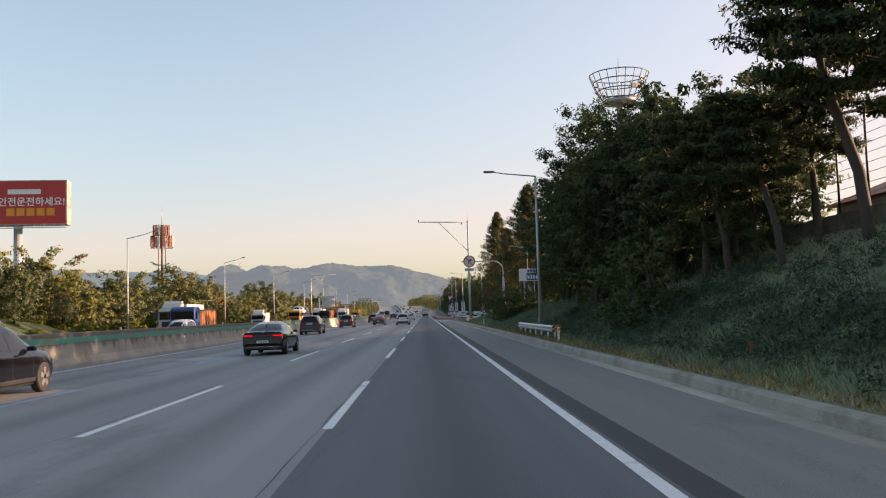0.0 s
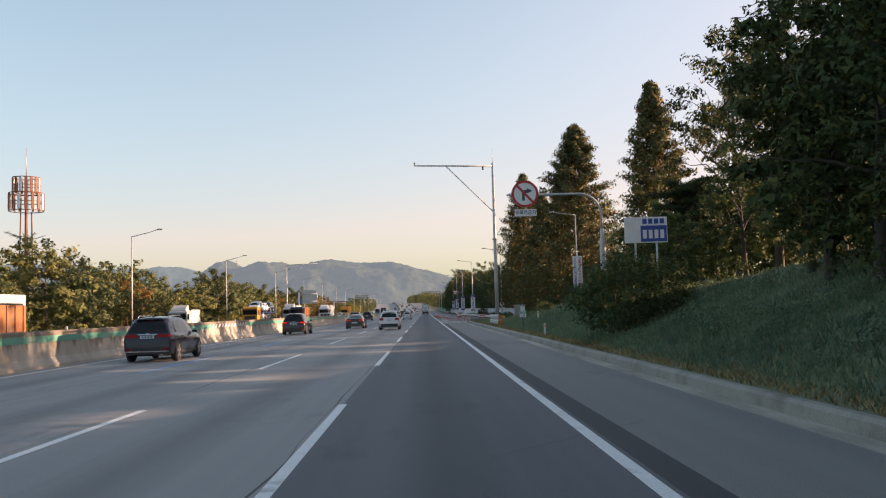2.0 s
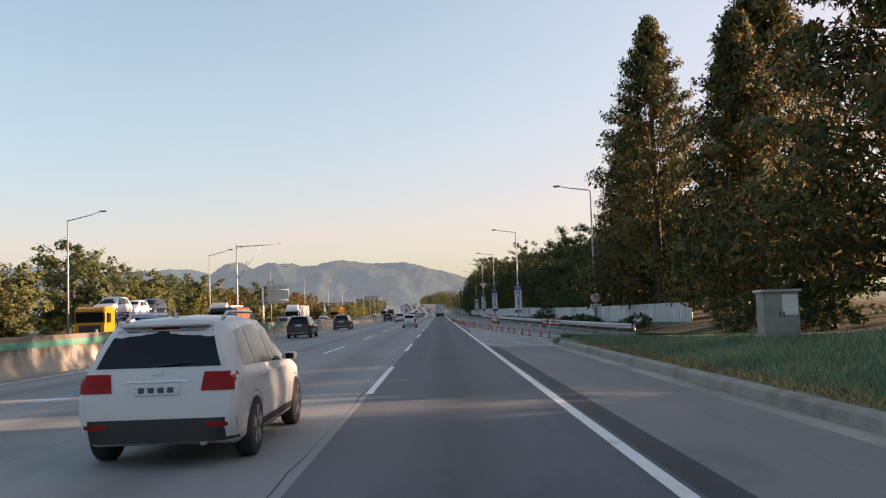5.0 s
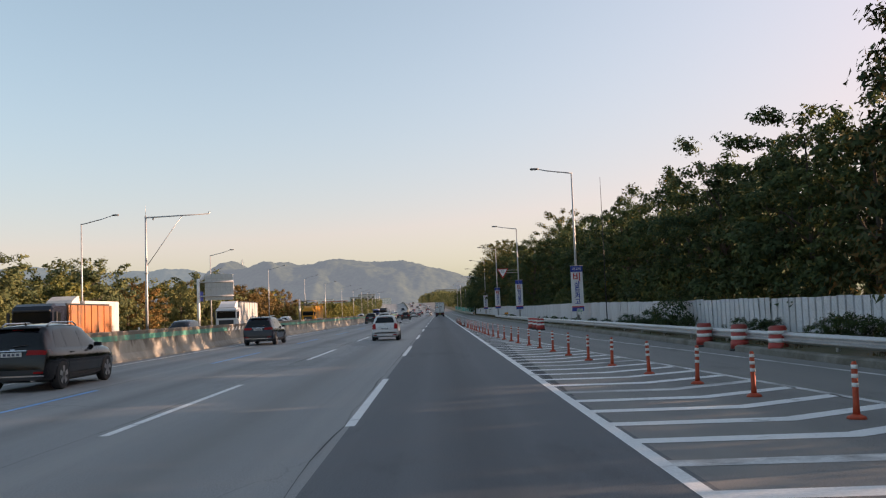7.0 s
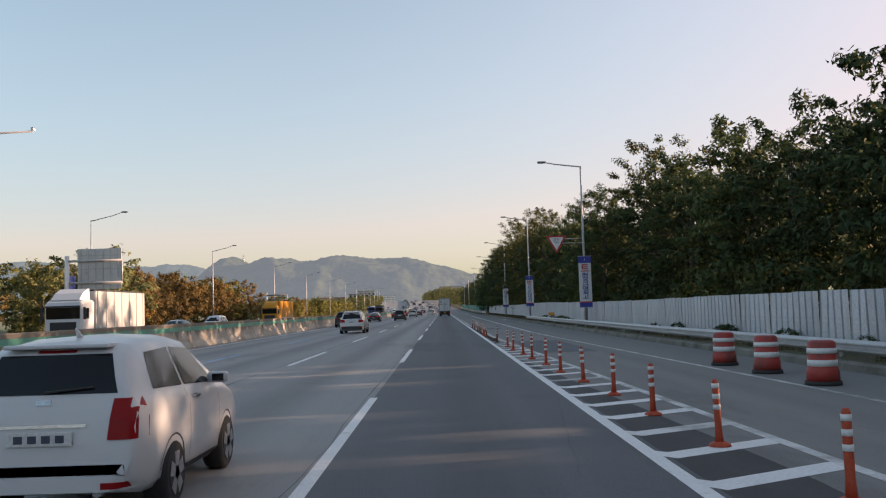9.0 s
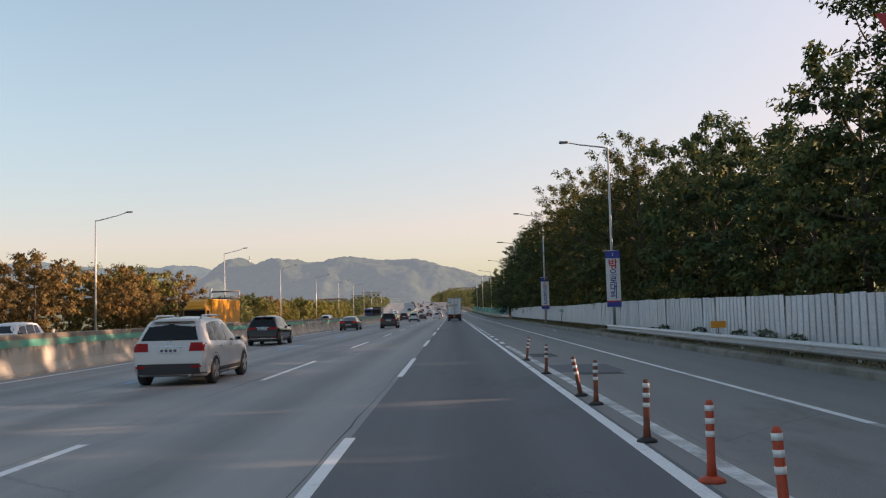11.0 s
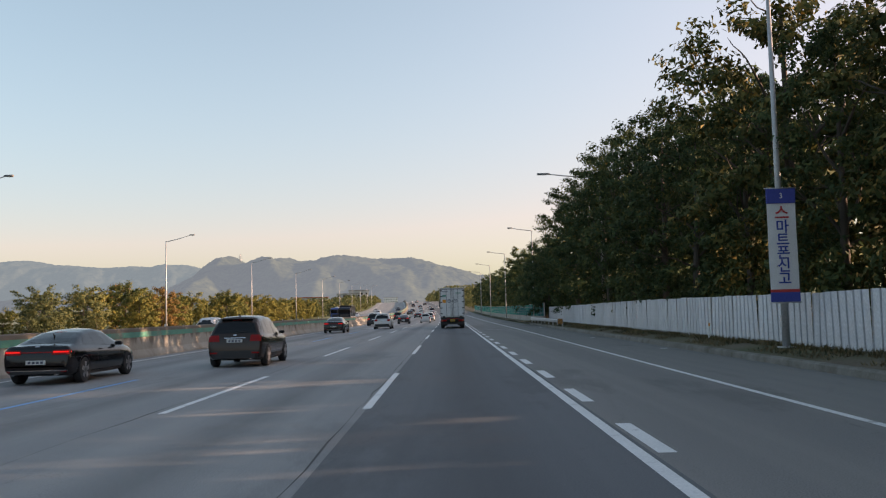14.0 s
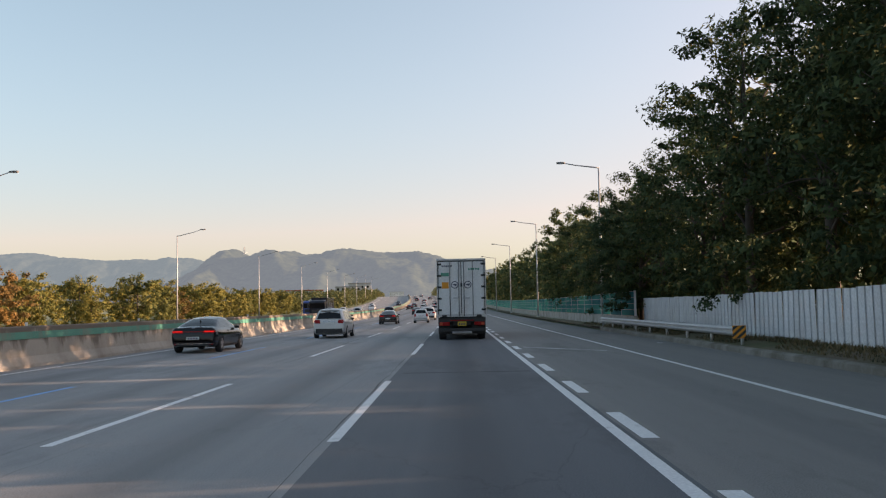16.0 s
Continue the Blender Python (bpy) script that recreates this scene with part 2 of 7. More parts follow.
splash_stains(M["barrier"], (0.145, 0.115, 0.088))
M["green_band"] = surface("barrier_green_paint", ((0.04, 0.25, 0.19), (0.07, 0.36, 0.27)), 0.8, 0.7, fine=35, bump=0.2, dirt=(0.24, 0.22, 0.18), dirt_scale=0.8, dirt_stretch=(1, 1, 0.3), dirt_at=(0.52, 0.72))
M["soil"] = surface("soil", ((0.10, 0.075, 0.05), (0.19, 0.145, 0.10)), 0.7, 0.95, fine=18, bump=0.6, dirt=(0.07, 0.085, 0.03), dirt_scale=0.25, dirt_at=(0.4, 0.65))
M["grass_ground"] = surface("grass_ground", ((0.10, 0.135, 0.075), (0.16, 0.19, 0.105)), 0.5, 0.95, fine=14, bump=0.8, dirt=(0.15, 0.125, 0.08), dirt_scale=0.4, dirt_at=(0.55, 0.75))
M["bank_green"] = surface("bank_green", ((0.05, 0.085, 0.028), (0.09, 0.125, 0.042)), 0.5, 0.95, fine=9, bump=0.8, dirt=(0.12, 0.10, 0.05), dirt_scale=0.3, dirt_at=(0.5, 0.75))
M["galv"] = surface("galvanised_steel", ((0.42, 0.43, 0.44), (0.58, 0.59, 0.60)), 3.0, 0.45, 0.7, 30, 0.05, dirt=(0.25, 0.22, 0.19), dirt_scale=1.5, dirt_at=(0.6, 0.8))
M["pole"] = surface("pole_grey", ((0.34, 0.35, 0.36), (0.46, 0.47, 0.48)), 2.0, 0.5, 0.35, 20, 0.04, dirt=(0.22, 0.19, 0.16), dirt_scale=1.0, dirt_stretch=(1, 1, 0.2), dirt_at=(0.58, 0.8))
M["lamp_head"] = plain("lamp_head_grey", (0.16, 0.165, 0.17), 0.5, 0.2)
M["fence"] = surface("fence_sheet", ((0.49, 0.515, 0.545), (0.63, 0.655, 0.69)), 1.0, 0.55, 0.25, 20, 0.06, dirt=(0.26, 0.19, 0.13), dirt_scale=0.9, dirt_stretch=(1, 1, 0.3), dirt_at=(0.55, 0.75), vary=0.08)
M["orange"] = plain("post_orange", (0.55, 0.065, 0.025), 0.6)
M["drum_red"] = surface("drum_red", ((0.42, 0.035, 0.028), (0.55, 0.05, 0.035)), 3.0, 0.55, fine=20, bump=0.05, dirt=(0.16, 0.05, 0.04), dirt_scale=2.5)
M["reflect"] = plain("reflective_white", (0.72, 0.72, 0.70), 0.4)
M["rubber"] = plain("rubber_black", (0.03, 0.028, 0.027), 0.75)
M["yellow"] = plain("hazard_yellow", (0.90, 0.28, 0.02), 0.45)
M["black"] = plain("black_paint", (0.022, 0.022, 0.024), 0.5)
M["sign_white"] = plain("sign_white", (0.72, 0.72, 0.71), 0.45)
M["sign_red"] = plain("sign_red", (0.55, 0.03, 0.03), 0.45)
M["sign_blue"] = plain("sign_blue", (0.03, 0.07, 0.30), 0.45)
M["sign_green"] = plain("sign_green", (0.02, 0.28, 0.20), 0.45)
M["ink"] = plain("sign_ink", (0.05, 0.06, 0.10), 0.5)
M["cloth"] = surface("banner_cloth", ((0.66, 0.67, 0.69), (0.76, 0.77, 0.78)), 2.0, 0.8, fine=60, bump=0.1)
M["cloth_red"] = plain("banner_red", (0.62, 0.05, 0.05), 0.8)
M["cloth_blue"] = plain("banner_blue", (0.04, 0.07, 0.32), 0.8)
M["bark"] = surface("bark", ((0.040, 0.032, 0.027), (0.085, 0.068, 0.055)), 3.0, 0.9, fine=25, bump=0.8, stretch=(1, 1, 0.25))
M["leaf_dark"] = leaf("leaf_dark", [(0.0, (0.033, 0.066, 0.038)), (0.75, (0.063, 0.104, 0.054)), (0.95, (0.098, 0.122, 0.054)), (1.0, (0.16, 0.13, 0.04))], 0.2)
M["leaf_turning"] = leaf("leaf_turning", [(0.0, (0.036, 0.060, 0.030)), (0.55, (0.070, 0.090, 0.042)), (0.85, (0.125, 0.118, 0.050)), (1.0, (0.18, 0.14, 0.052))], 0.14)
M["leaf_pine"] = leaf("leaf_pine", [(0.0, (0.024, 0.048, 0.027)), (0.7, (0.045, 0.074, 0.037)), (1.0, (0.08, 0.088, 0.04))], 0.15)
M["leaf_meta"] = leaf("leaf_metasequoia", [(0.0, (0.050, 0.084, 0.050)), (0.45, (0.090, 0.115, 0.060)), (0.75, (0.165, 0.125, 0.060)), (1.0, (0.29, 0.165, 0.070))], 0.14)
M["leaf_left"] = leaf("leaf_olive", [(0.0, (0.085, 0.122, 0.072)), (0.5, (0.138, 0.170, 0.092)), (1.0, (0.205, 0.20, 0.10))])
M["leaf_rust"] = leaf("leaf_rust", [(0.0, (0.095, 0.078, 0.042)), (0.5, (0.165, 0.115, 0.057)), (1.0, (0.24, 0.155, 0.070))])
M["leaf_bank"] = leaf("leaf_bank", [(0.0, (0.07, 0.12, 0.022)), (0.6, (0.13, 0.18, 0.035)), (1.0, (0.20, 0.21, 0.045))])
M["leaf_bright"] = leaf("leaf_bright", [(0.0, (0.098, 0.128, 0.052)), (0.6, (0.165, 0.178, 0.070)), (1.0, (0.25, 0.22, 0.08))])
M["old_steel"] = surface("old_steel", ((0.10, 0.09, 0.085), (0.17, 0.155, 0.15)), 3.0, 0.6, fine=40, bump=0.1)
M["straw_plate"] = plain("cream_plate", (0.55, 0.46, 0.28), 0.6)
M["straw"] = leaf("dead_straw", [(0.0, (0.13, 0.13, 0.07)), (0.3, (0.26, 0.20, 0.12)), (0.75, (0.40, 0.30, 0.18)), (1.0, (0.50, 0.39, 0.25))], 0.25)
M["dead_weed"] = leaf("dead_weeds", [(0.0, (0.07, 0.085, 0.05)), (0.35, (0.15, 0.105, 0.065)), (0.8, (0.25, 0.165, 0.10)), (1.0, (0.34, 0.25, 0.16))], 0.2)
# dark weeds: part of the bank trees' shade is put into the tone
M["weed_dark"] = leaf("weed_dark", [(0.0, (0.034, 0.075, 0.056)), (0.7, (0.062, 0.122, 0.090)), (1.0, (0.13, 0.155, 0.09))], 0.2)
M["weed_mid"] = leaf("weed_mid", [(0.0, (0.080, 0.155, 0.125)), (0.7, (0.130, 0.235, 0.19)), (1.0, (0.21, 0.27, 0.19))], 0.25)
M["grass"] = leaf("grass_blades", [(0.0, (0.085, 0.175, 0.142)), (0.65, (0.140, 0.262, 0.215)), (0.93, (0.22, 0.29, 0.21)), (1.0, (0.38, 0.33, 0.21))], 0.3)
M["teal"] = leaf("noise_panel_teal", [(0.0, (0.02, 0.25, 0.31)), (1.0, (0.04, 0.37, 0.43))], 0.6)
M["brick_red"] = plain("rust_red_steel", (0.42, 0.10, 0.05), 0.6, 0.1)
M["mast_brown"] = surface("mast_brown_paint", ((0.16, 0.058, 0.036), (0.24, 0.088, 0.052)), 1.5, 0.7, fine=20, bump=0.05)


# ---- building blocks ----
def bend(y):
    """The road runs straight, then swings left and climbs."""
    d = min(max(0.0, y - 430.0), 480.0)
    e = max(0.0, y - 910.0)
    return -6.8e-5 * d * d - 0.065 * e, 4.0e-5 * d * d + 0.006 * min(e, 200)


def on_road(x, y, z=0.0):
    dx, dz = bend(y)
    return Vector((x + dx, y, z + dz))


def heading(y):
    return math.degrees(math.atan2(-(bend(y + 1)[0] - bend(y - 1)[0]), 2))


def mesh_of(bm, name):
    me = bpy.data.meshes.new(name)
    bm.normal_update()
    bm.to_mesh(me)
    bm.free()
    return me


def part(name, bm, material, parent=None, label="", smooth=False):
    """Links a bmesh as one mesh object under a thing or a part."""
    me = mesh_of(bm, name) if isinstance(bm, bmesh.types.BMesh) else bm
    if not me.materials:
        me.materials.append(material)
    if smooth:
        me.polygons.foreach_set("use_smooth", [True] * len(me.polygons))
    ob = new(name, me)
    if parent is not None:
        ob.parent = parent
    return tagged(ob, label)


def thing(name, label, category, m=None, group="", kind=""):
    ob = new(name)
    if m is not None:
        ob.matrix_basis = m
    return tagged(ob, label, category, group, kind)


def box(x0, x1, y0, y1, z0, z1, bevel=0.0, bm=None, seg=2):
    own = bmesh.new()
    vs = [own.verts.new((x, y, z)) for x in (x0, x1) for y in (y0, y1) for z in (z0, z1)]
    for f in ((0, 1, 3, 2), (4, 6, 7, 5), (0, 4, 5, 1), (2, 3, 7, 6), (0, 2, 6, 4), (1, 5, 7, 3)):
        own.faces.new([vs[i] for i in f])
    if bevel:
        bmesh.ops.bevel(own, geom=own.edges[:], offset=bevel, segments=seg, profile=0.6, affect="EDGES")
    return merge(bm, own)


def merge(bm, own):
    if bm is None:
        return own
    me = mesh_of(own, "tmp")
    bm.from_mesh(me)
    bpy.data.meshes.remove(me)
    return bm


def tube(points, radii, seg=10, bm=None, caps=True):
    """A round bar along points, tapering."""
    bm = bm or bmesh.new()
    pts = [Vector(p) for p in points]
    if isinstance(radii, (int, float)):
        radii = [radii] * len(pts)
    rings = []
    ref = None
    for i, p in enumerate(pts):
        d = (pts[min(i + 1, len(pts) - 1)] - pts[max(i - 1, 0)]).normalized()
        if ref is None:
            ref = d.orthogonal().normalized()
        ref = (ref - d * ref.dot(d)).normalized()
        side = d.cross(ref)
        rings.append([bm.verts.new(p + radii[i] * (math.cos(a) * ref + math.sin(a) * side)) for a in (2 * math.pi * k / seg for k in range(seg))])
    for a, b in zip(rings, rings[1:]):
        for k in range(seg):
            f = bm.faces.new((a[k], a[(k + 1) % seg], b[(k + 1) % seg], b[k]))
            f.smooth = True
    if caps:
        bm.faces.new(rings[0][::-1])
        bm.faces.new(rings[-1])
    return bm


def sheet(rows, bm=None, smooth=False):
    """A surface through rows of points."""
    bm = bm or bmesh.new()
    vs = [[bm.verts.new(p) for p in r] for r in rows]
    for a, b in zip(vs, vs[1:]):
        for i in range(len(a) - 1):
            f = bm.faces.new((a[i], a[i + 1], b[i + 1], b[i]))
            f.smooth = smooth
    return bm


def ring_loft(rings, bm=None, smooth=True, caps=True):
    bm = bm or bmesh.new()
    vs = [[bm.verts.new(p) for p in r] for r in rings]
    n = len(vs[0])
    for a, b in zip(vs, vs[1:]):
        for i in range(n):
            f = bm.faces.new((a[i], a[(i + 1) % n], b[(i + 1) % n], b[i]))
            f.smooth = smooth
    if caps:
        bm.faces.new(vs[0][::-1])
        bm.faces.new(vs[-1])
    return bm


def steps(y0, y1, near=10.0):
    """Stations along the road, close where it bends."""
    ys, y = [y0], y0
    while y < y1:
        y += 20.0 if y < 420 else near
        ys.append(min(y, y1))
    return ys


def road_strip(x0, x1, y0, y1, z):
    return sheet([[on_road(x, y, z) for x in (x0, x1)] for y in steps(y0, y1)])


# ---- ground, roads, markings ----
def kerb_x(y):
    """Foot of the kerb on the right, past the merge."""
    if y < 205:
        return 8.8 + 0.0005 * (205 - y) ** 2
    return 8.8 - 0.5 * min(1, (y - 205) / 40) + max(0, y - 280) * 0.0045


gx = [-3000, -1200, -500, -200, -100, -70, -50, -36, -33, -20, 0, 4.6, 14, 30, 60, 120, 300, 800, 2000, 3000]
gy = [-600, -200, -80] + [20.0 * i for i in range(-3, 22)] + [430.0 + 30 * i for i in range(1, 34)] + [1700, 2200, 3000, 4500]
part("ground", sheet([[on_road(x, y, -0.06 - 0.5 * min(1, max(0, abs(x + 5) - 60) / 100)) for x in gx] for y in gy]), M["grass_ground"])
tagged(bpy.data.objects["ground"], "dry grassy ground reaching to the hills", "ground", kind="structure")

Y0, Y1 = -60.0, 1300.0
road = tagged(part("road", road_strip(-13.75, -1.8, Y0, Y1, 0.0), M["lane_old"]), "worn grey-brown asphalt motorway lanes", "road", kind="structure")
near_lane = tagged(part("road_right_lane", road_strip(-1.8, 1.95, Y0, Y1, 0.0), M["lane_new"]), "dark resurfaced asphalt lane", "road", kind="structure")
seam = tagged(part("road_seam", road_strip(1.95, 2.35, Y0, 156.0, 0.0), M["strip"]), "dark tar strip along the lane edge", "road", kind="structure")
shoulder = tagged(part("road_shoulder", road_strip(2.35, 4.55, Y0, 156.0, 0.0), M["shoulder"]), "brownish worn asphalt hard shoulder", "road", kind="structure")
gut = sheet([[on_road(x, y, z) for x, z in ((4.55, 0.0), (5.02, -0.02))] for y in steps(Y0, 156.0)])
gutter = tagged(part("gutter", gut, M["gutter"]), "pale concrete gutter along the kerb", "gutter", kind="structure")
ramp_rows = []
for y in [60 + 6 * i for i in range(16)] + [155.9, 156.0] + steps(157.0, Y1):
    lo = 1.95 if y >= 156 else 6.8 + 0.0035 * (160 - y) ** 2
    hi = kerb_x(y) if y > 150 else lo + 8.0
    ramp_rows.append([on_road(lo + (hi - lo) * k / 3, y, 0.0 if y >= 156 else -0.012) for k in range(4)])
slip = tagged(part("slip_road", sheet(ramp_rows), M["shoulder"]), "worn patched asphalt slip road joining the motorway", "road", kind="structure")
opp = tagged(part("road_opposite", road_strip(-33.2, -14.5, Y0, Y1, 0.0), M["lane_old"]), "grey asphalt opposite carriageway", "road", kind="structure")

LINE = 0.004


def marking(name, x, w, y0, y1, mat, parent):
    return part(name, road_strip(x - w / 2, x + w / 2, y0, y1, LINE), mat, parent)


marking("edge_line", 1.8, 0.17, Y0, 1000, M["white_line"], near_lane)
marking("edge_line", -12.95, 0.15, Y0, 1000, M["white_line"], road)
outer = [[on_road(float(np.interp(y, (262, 290, 318, 352, 374, 400, 640), (5.25, 5.27, 5.39, 5.53, 5.70, 5.80, 5.9))) + s, y, LINE) for s in (-0.075, 0.075)] for y in steps(262, 640)]
part("edge_line", sheet(outer), M["white_line"], slip)
marking("edge_line", -15.4, 0.15, Y0, 1000, M["white_line"], opp)
marking("edge_line", -30.6, 0.15, Y0, 1000, M["white_line"], opp)
k = -3
while 1.85 + 20 * k < 900:
    far = 1.85 + 20 * k
    for x, mat, parent in ((-1.8, M["white_line"], near_lane), (-5.4, M["white_line"], road), (-9.0, M["blue_line"], road)):
        marking("lane_dash", x, 0.15, far - 8.95, far, mat, parent)
    if k % 1 == 0:
        for x in (-19.2, -23.0, -26.8):
            marking("lane_dash", x, 0.15, far - 8.95, far, M["worn_line"], opp)
    k += 1
for i in range(60):
    y = 288.0 + 5.65 * i
    marking("short_dash", 2.12, 0.22, y, y + 2.6, M["white_line"], slip)


def gore_left(y):
    """Inner line of the slip road beside the hatching."""
    return float(np.interp(y, (160, 172, 183, 190, 197, 204, 212, 252, 290), (7.3, 6.3, 5.5, 4.9, 4.42, 4.02, 3.55, 2.40, 2.14)))


def marker_x(y):
    """Line of the marker posts."""
    return float(np.interp(y, (162, 171.7, 183.3, 192.5, 203.6, 212, 246, 258, 300), (5.9, 5.05, 4.15, 3.66, 3.1, 2.75, 2.08, 2.0, 1.95)))


rows = [[on_road(gore_left(y) + s, y, LINE) for s in ((-0.08, 0.08) if y < 240 else (-0.11, 0.11))] for y in [161.5 + 4 * i for i in range(33)]]
part("gore_line", sheet(rows), M["worn_line"], slip)
ramp_line = [[on_road(float(np.interp(y, (158, 177, 188, 198, 204, 216, 251, 262), (9.4, 8.55, 7.95, 7.25, 6.85, 6.5, 5.45, 5.25))) + s, y, LINE) for s in (-0.07, 0.07)] for y in [158 + 4 * i for i in range(27)]]
part("edge_line", sheet(ramp_line), M["worn_line"], slip)
for i in range(58):
    y = 153.6 + 1.5 * i + 0.0016 * i * i
    apex, end = max(2.0, marker_x(y) - 0.75), gore_left(y) - 0.1
    if end - 1.9 < 0.35:
        continue
    if y < 159.3:
        e = 5.0 + (159.3 - y) * 0.05
        o = [(1.88, y), (e, y - 0.25), (e, y + 0.10), (1.88, y + 0.36)]
    else:
        rise = 0.55 * (end - apex)
        o = [(1.88, y), (apex, y - 0.16), (end, y - 0.16 + rise), (end, y + 0.24 + rise), (apex, y + 0.24), (1.88, y + 0.36)]
    bm = bmesh.new()
    bm.faces.new([bm.verts.new((x, yy, LINE)) for x, yy in o])
    part("hatch_stripe", bm, M["worn_line"] if i % 5 == 0 else M["white_line"], slip)

bm = bmesh.new()
bm.faces.new([bm.verts.new((x, y, LINE)) for x, y in ((2.4, 396.8), (5.1, 393.0), (5.1, 393.35), (2.4, 397.15))])
part("worn_stripe", bm, M["worn_line"], slip)
# sawn joints and sealed patches across the lanes
patches = ((2.8, 3.9, 271.9, 272.8), (-1.6, 1.6, 384, 384.25), (2.4, 3.3, 280.6, 283.0))
for x0, x1, y0, y1 in patches:
    part("tar_patch", road_strip(x0, x1, y0, y1, 0.003), M["strip"], slip if x0 > 2 else road)

# newer asphalt reaching past the edge line under the hatching, and a repaired stretch of the slip road
rows = [[on_road(1.95, y, 0.0015), on_road(float(np.interp(y, (176, 182, 191, 197, 206, 214, 232), (1.98, 2.2, 2.36, 2.53, 2.86, 2.9, 2.0))) + 0.06 * noise.noise((y * 0.8, 0, 4)), y, 0.0015)] for y in [176 + 1.0 * i for i in range(57)]]
part("tar_patch", sheet(rows), M["strip"], slip)
part("repair_patch", road_strip(2.35, 4.1, 272.9, 276.1, 0.002), M["lane_new"], slip)
part("repair_patch", road_strip(2.9, 5.0, 236.0, 247.0, 0.002), M["lane_new"], slip)

# dark ragged seams between the paved lanes
for x in (-1.93, -5.62, -9.2):
    rows = []
    for i in range(480):
        y = -20 + 1.0 * i
        c = x + 0.07 * noise.noise((y * 0.35, x, 0)) + 0.03 * noise.noise((y * 0.9, x, 2))
        h = max(0.004, 0.005 + 0.03 * noise.noise((y * 0.23, x, 5)))
        rows.append([on_road(c - h, y, 0.002), on_road(c + h, y, 0.002)])
    part("tar_seam", sheet(rows), M["strip"], road if x < -2 else near_lane)

# kerbs
def kerb_run(name, xs, ys, h, label, mat):
    root = thing(name, label, "kerb", kind="structure")
    for i in range(len(ys) - 1):
        rings = []
        for y in (ys[i] + 0.004, ys[i + 1] - 0.004):
            x = xs(y)
            rings.append([on_road(x + a, y, b) for a, b in ((0, -0.05), (0.02, h * 0.75), (0.09, h), (0.24, h), (0.26, -0.05))])
        part("kerb_stone", ring_loft(rings, smooth=False), mat, root)
    return root


kerb_run("kerb", lambda y: 5.02, [-20 + 2.0 * i for i in range(88)], 0.21, "weathered concrete kerb beside the hard shoulder", M["kerb_concrete"])
nose = thing("kerb_nose", "rounded concrete kerb end of the grass island", "kerb", kind="structure")
for i in range(7):
    rings = []
    for a in (math.pi - i * math.pi / 7, math.pi - (i + 1) * math.pi / 7 + 0.01):
        rings.append([(6.5 + (1.48 - s) * math.cos(a), 156.0 + (2.6 - s) * math.sin(a), b) for s, b in ((0, -0.05), (0.02, 0.19), (0.09, 0.25), (0.24, 0.25), (0.26, -0.05))])
    part("kerb_stone", ring_loft(rings, smooth=False), M["concrete"], nose)
kerb_run("kerb_merge", kerb_x, [160 + 2.0 * i for i in range(130)], 0.20, "broken concrete kerb blocks beside the slip road", M["old_kerb"])

# median barrier
prof = [(-13.72, -0.02), (-13.74, 0.10), (-13.92, 0.35), (-14.0, 0.85), (-14.02, 1.27), (-14.06, 1.31), (-14.22, 1.31), (-14.26, 1.27), (-14.28, 0.85), (-14.36, 0.35), (-14.54, 0.10), (-14.56, -0.02)]
median = thing("median_barrier", "stained concrete median barrier with a faded green band", "barrier", kind="structure")
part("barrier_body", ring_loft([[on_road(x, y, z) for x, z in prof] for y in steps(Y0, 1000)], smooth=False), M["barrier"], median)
hatched = ((102.1, 113.3), (216.1, 227.4), (331.0, 342.2), (446.0, 457.2))
y = -40.0
while y < 900:
    e = min([h0 for h0, h1 in hatched if h0 > y] + [y + 60])
    part("green_band", sheet([[on_road(x, yy, z) for x, z in ((-13.985, 0.90), (-14.004, 1.13))] for yy in steps(y, e)]), M["green_band"], median)
    nxt = [h1 for h0, h1 in hatched if abs(h0 - e) < 1e-6]
    y = nxt[0] if nxt else e
for h0, h1 in hatched:
    for i in range(12):
        y = h0 + 0.1 + (h1 - h0) / 12 * i
        bm = bmesh.new()
        bm.faces.new([bm.verts.new(on_road(*p)) for p in ((-13.985, y, 0.90), (-13.985, y + 0.42, 0.90), (-14.004, y + 0.95, 1.13), (-14.004, y + 0.53, 1.13))])
        part("white_bar", bm, M["reflect"], median)
for i in range(60):
    part("reflector", box(-14.17, -14.11, i * 10 - 0.05, i * 10 + 0.05, 1.31, 1.43, 0.01), M["reflect"], median) if i * 10 < 430 else None


# ---- verges ----
def verge_z(x, y):
    """Height of the bank right of the kerb."""
    u = max(0.0, x - 5.3)
    s = 0.40 if y < 60 else 0.40 - 0.12 * min(1, (y - 60) / 25)
    top = 4.4 if y < 60 else 4.4 - 1.9 * min(1, (y - 60) / 30)
    z = 0.20 + min(u * s, top) * (1 - math.exp(-u * 0.9))
    fade = float(np.interp(y, (110, 124, 152), (1.0, 0.52, 0.0)))
    z = 0.20 + (z - 0.20) * fade
    return z + 0.10 * noise.noise((x * 0.5, y * 0.5, 0)) * min(1, u)


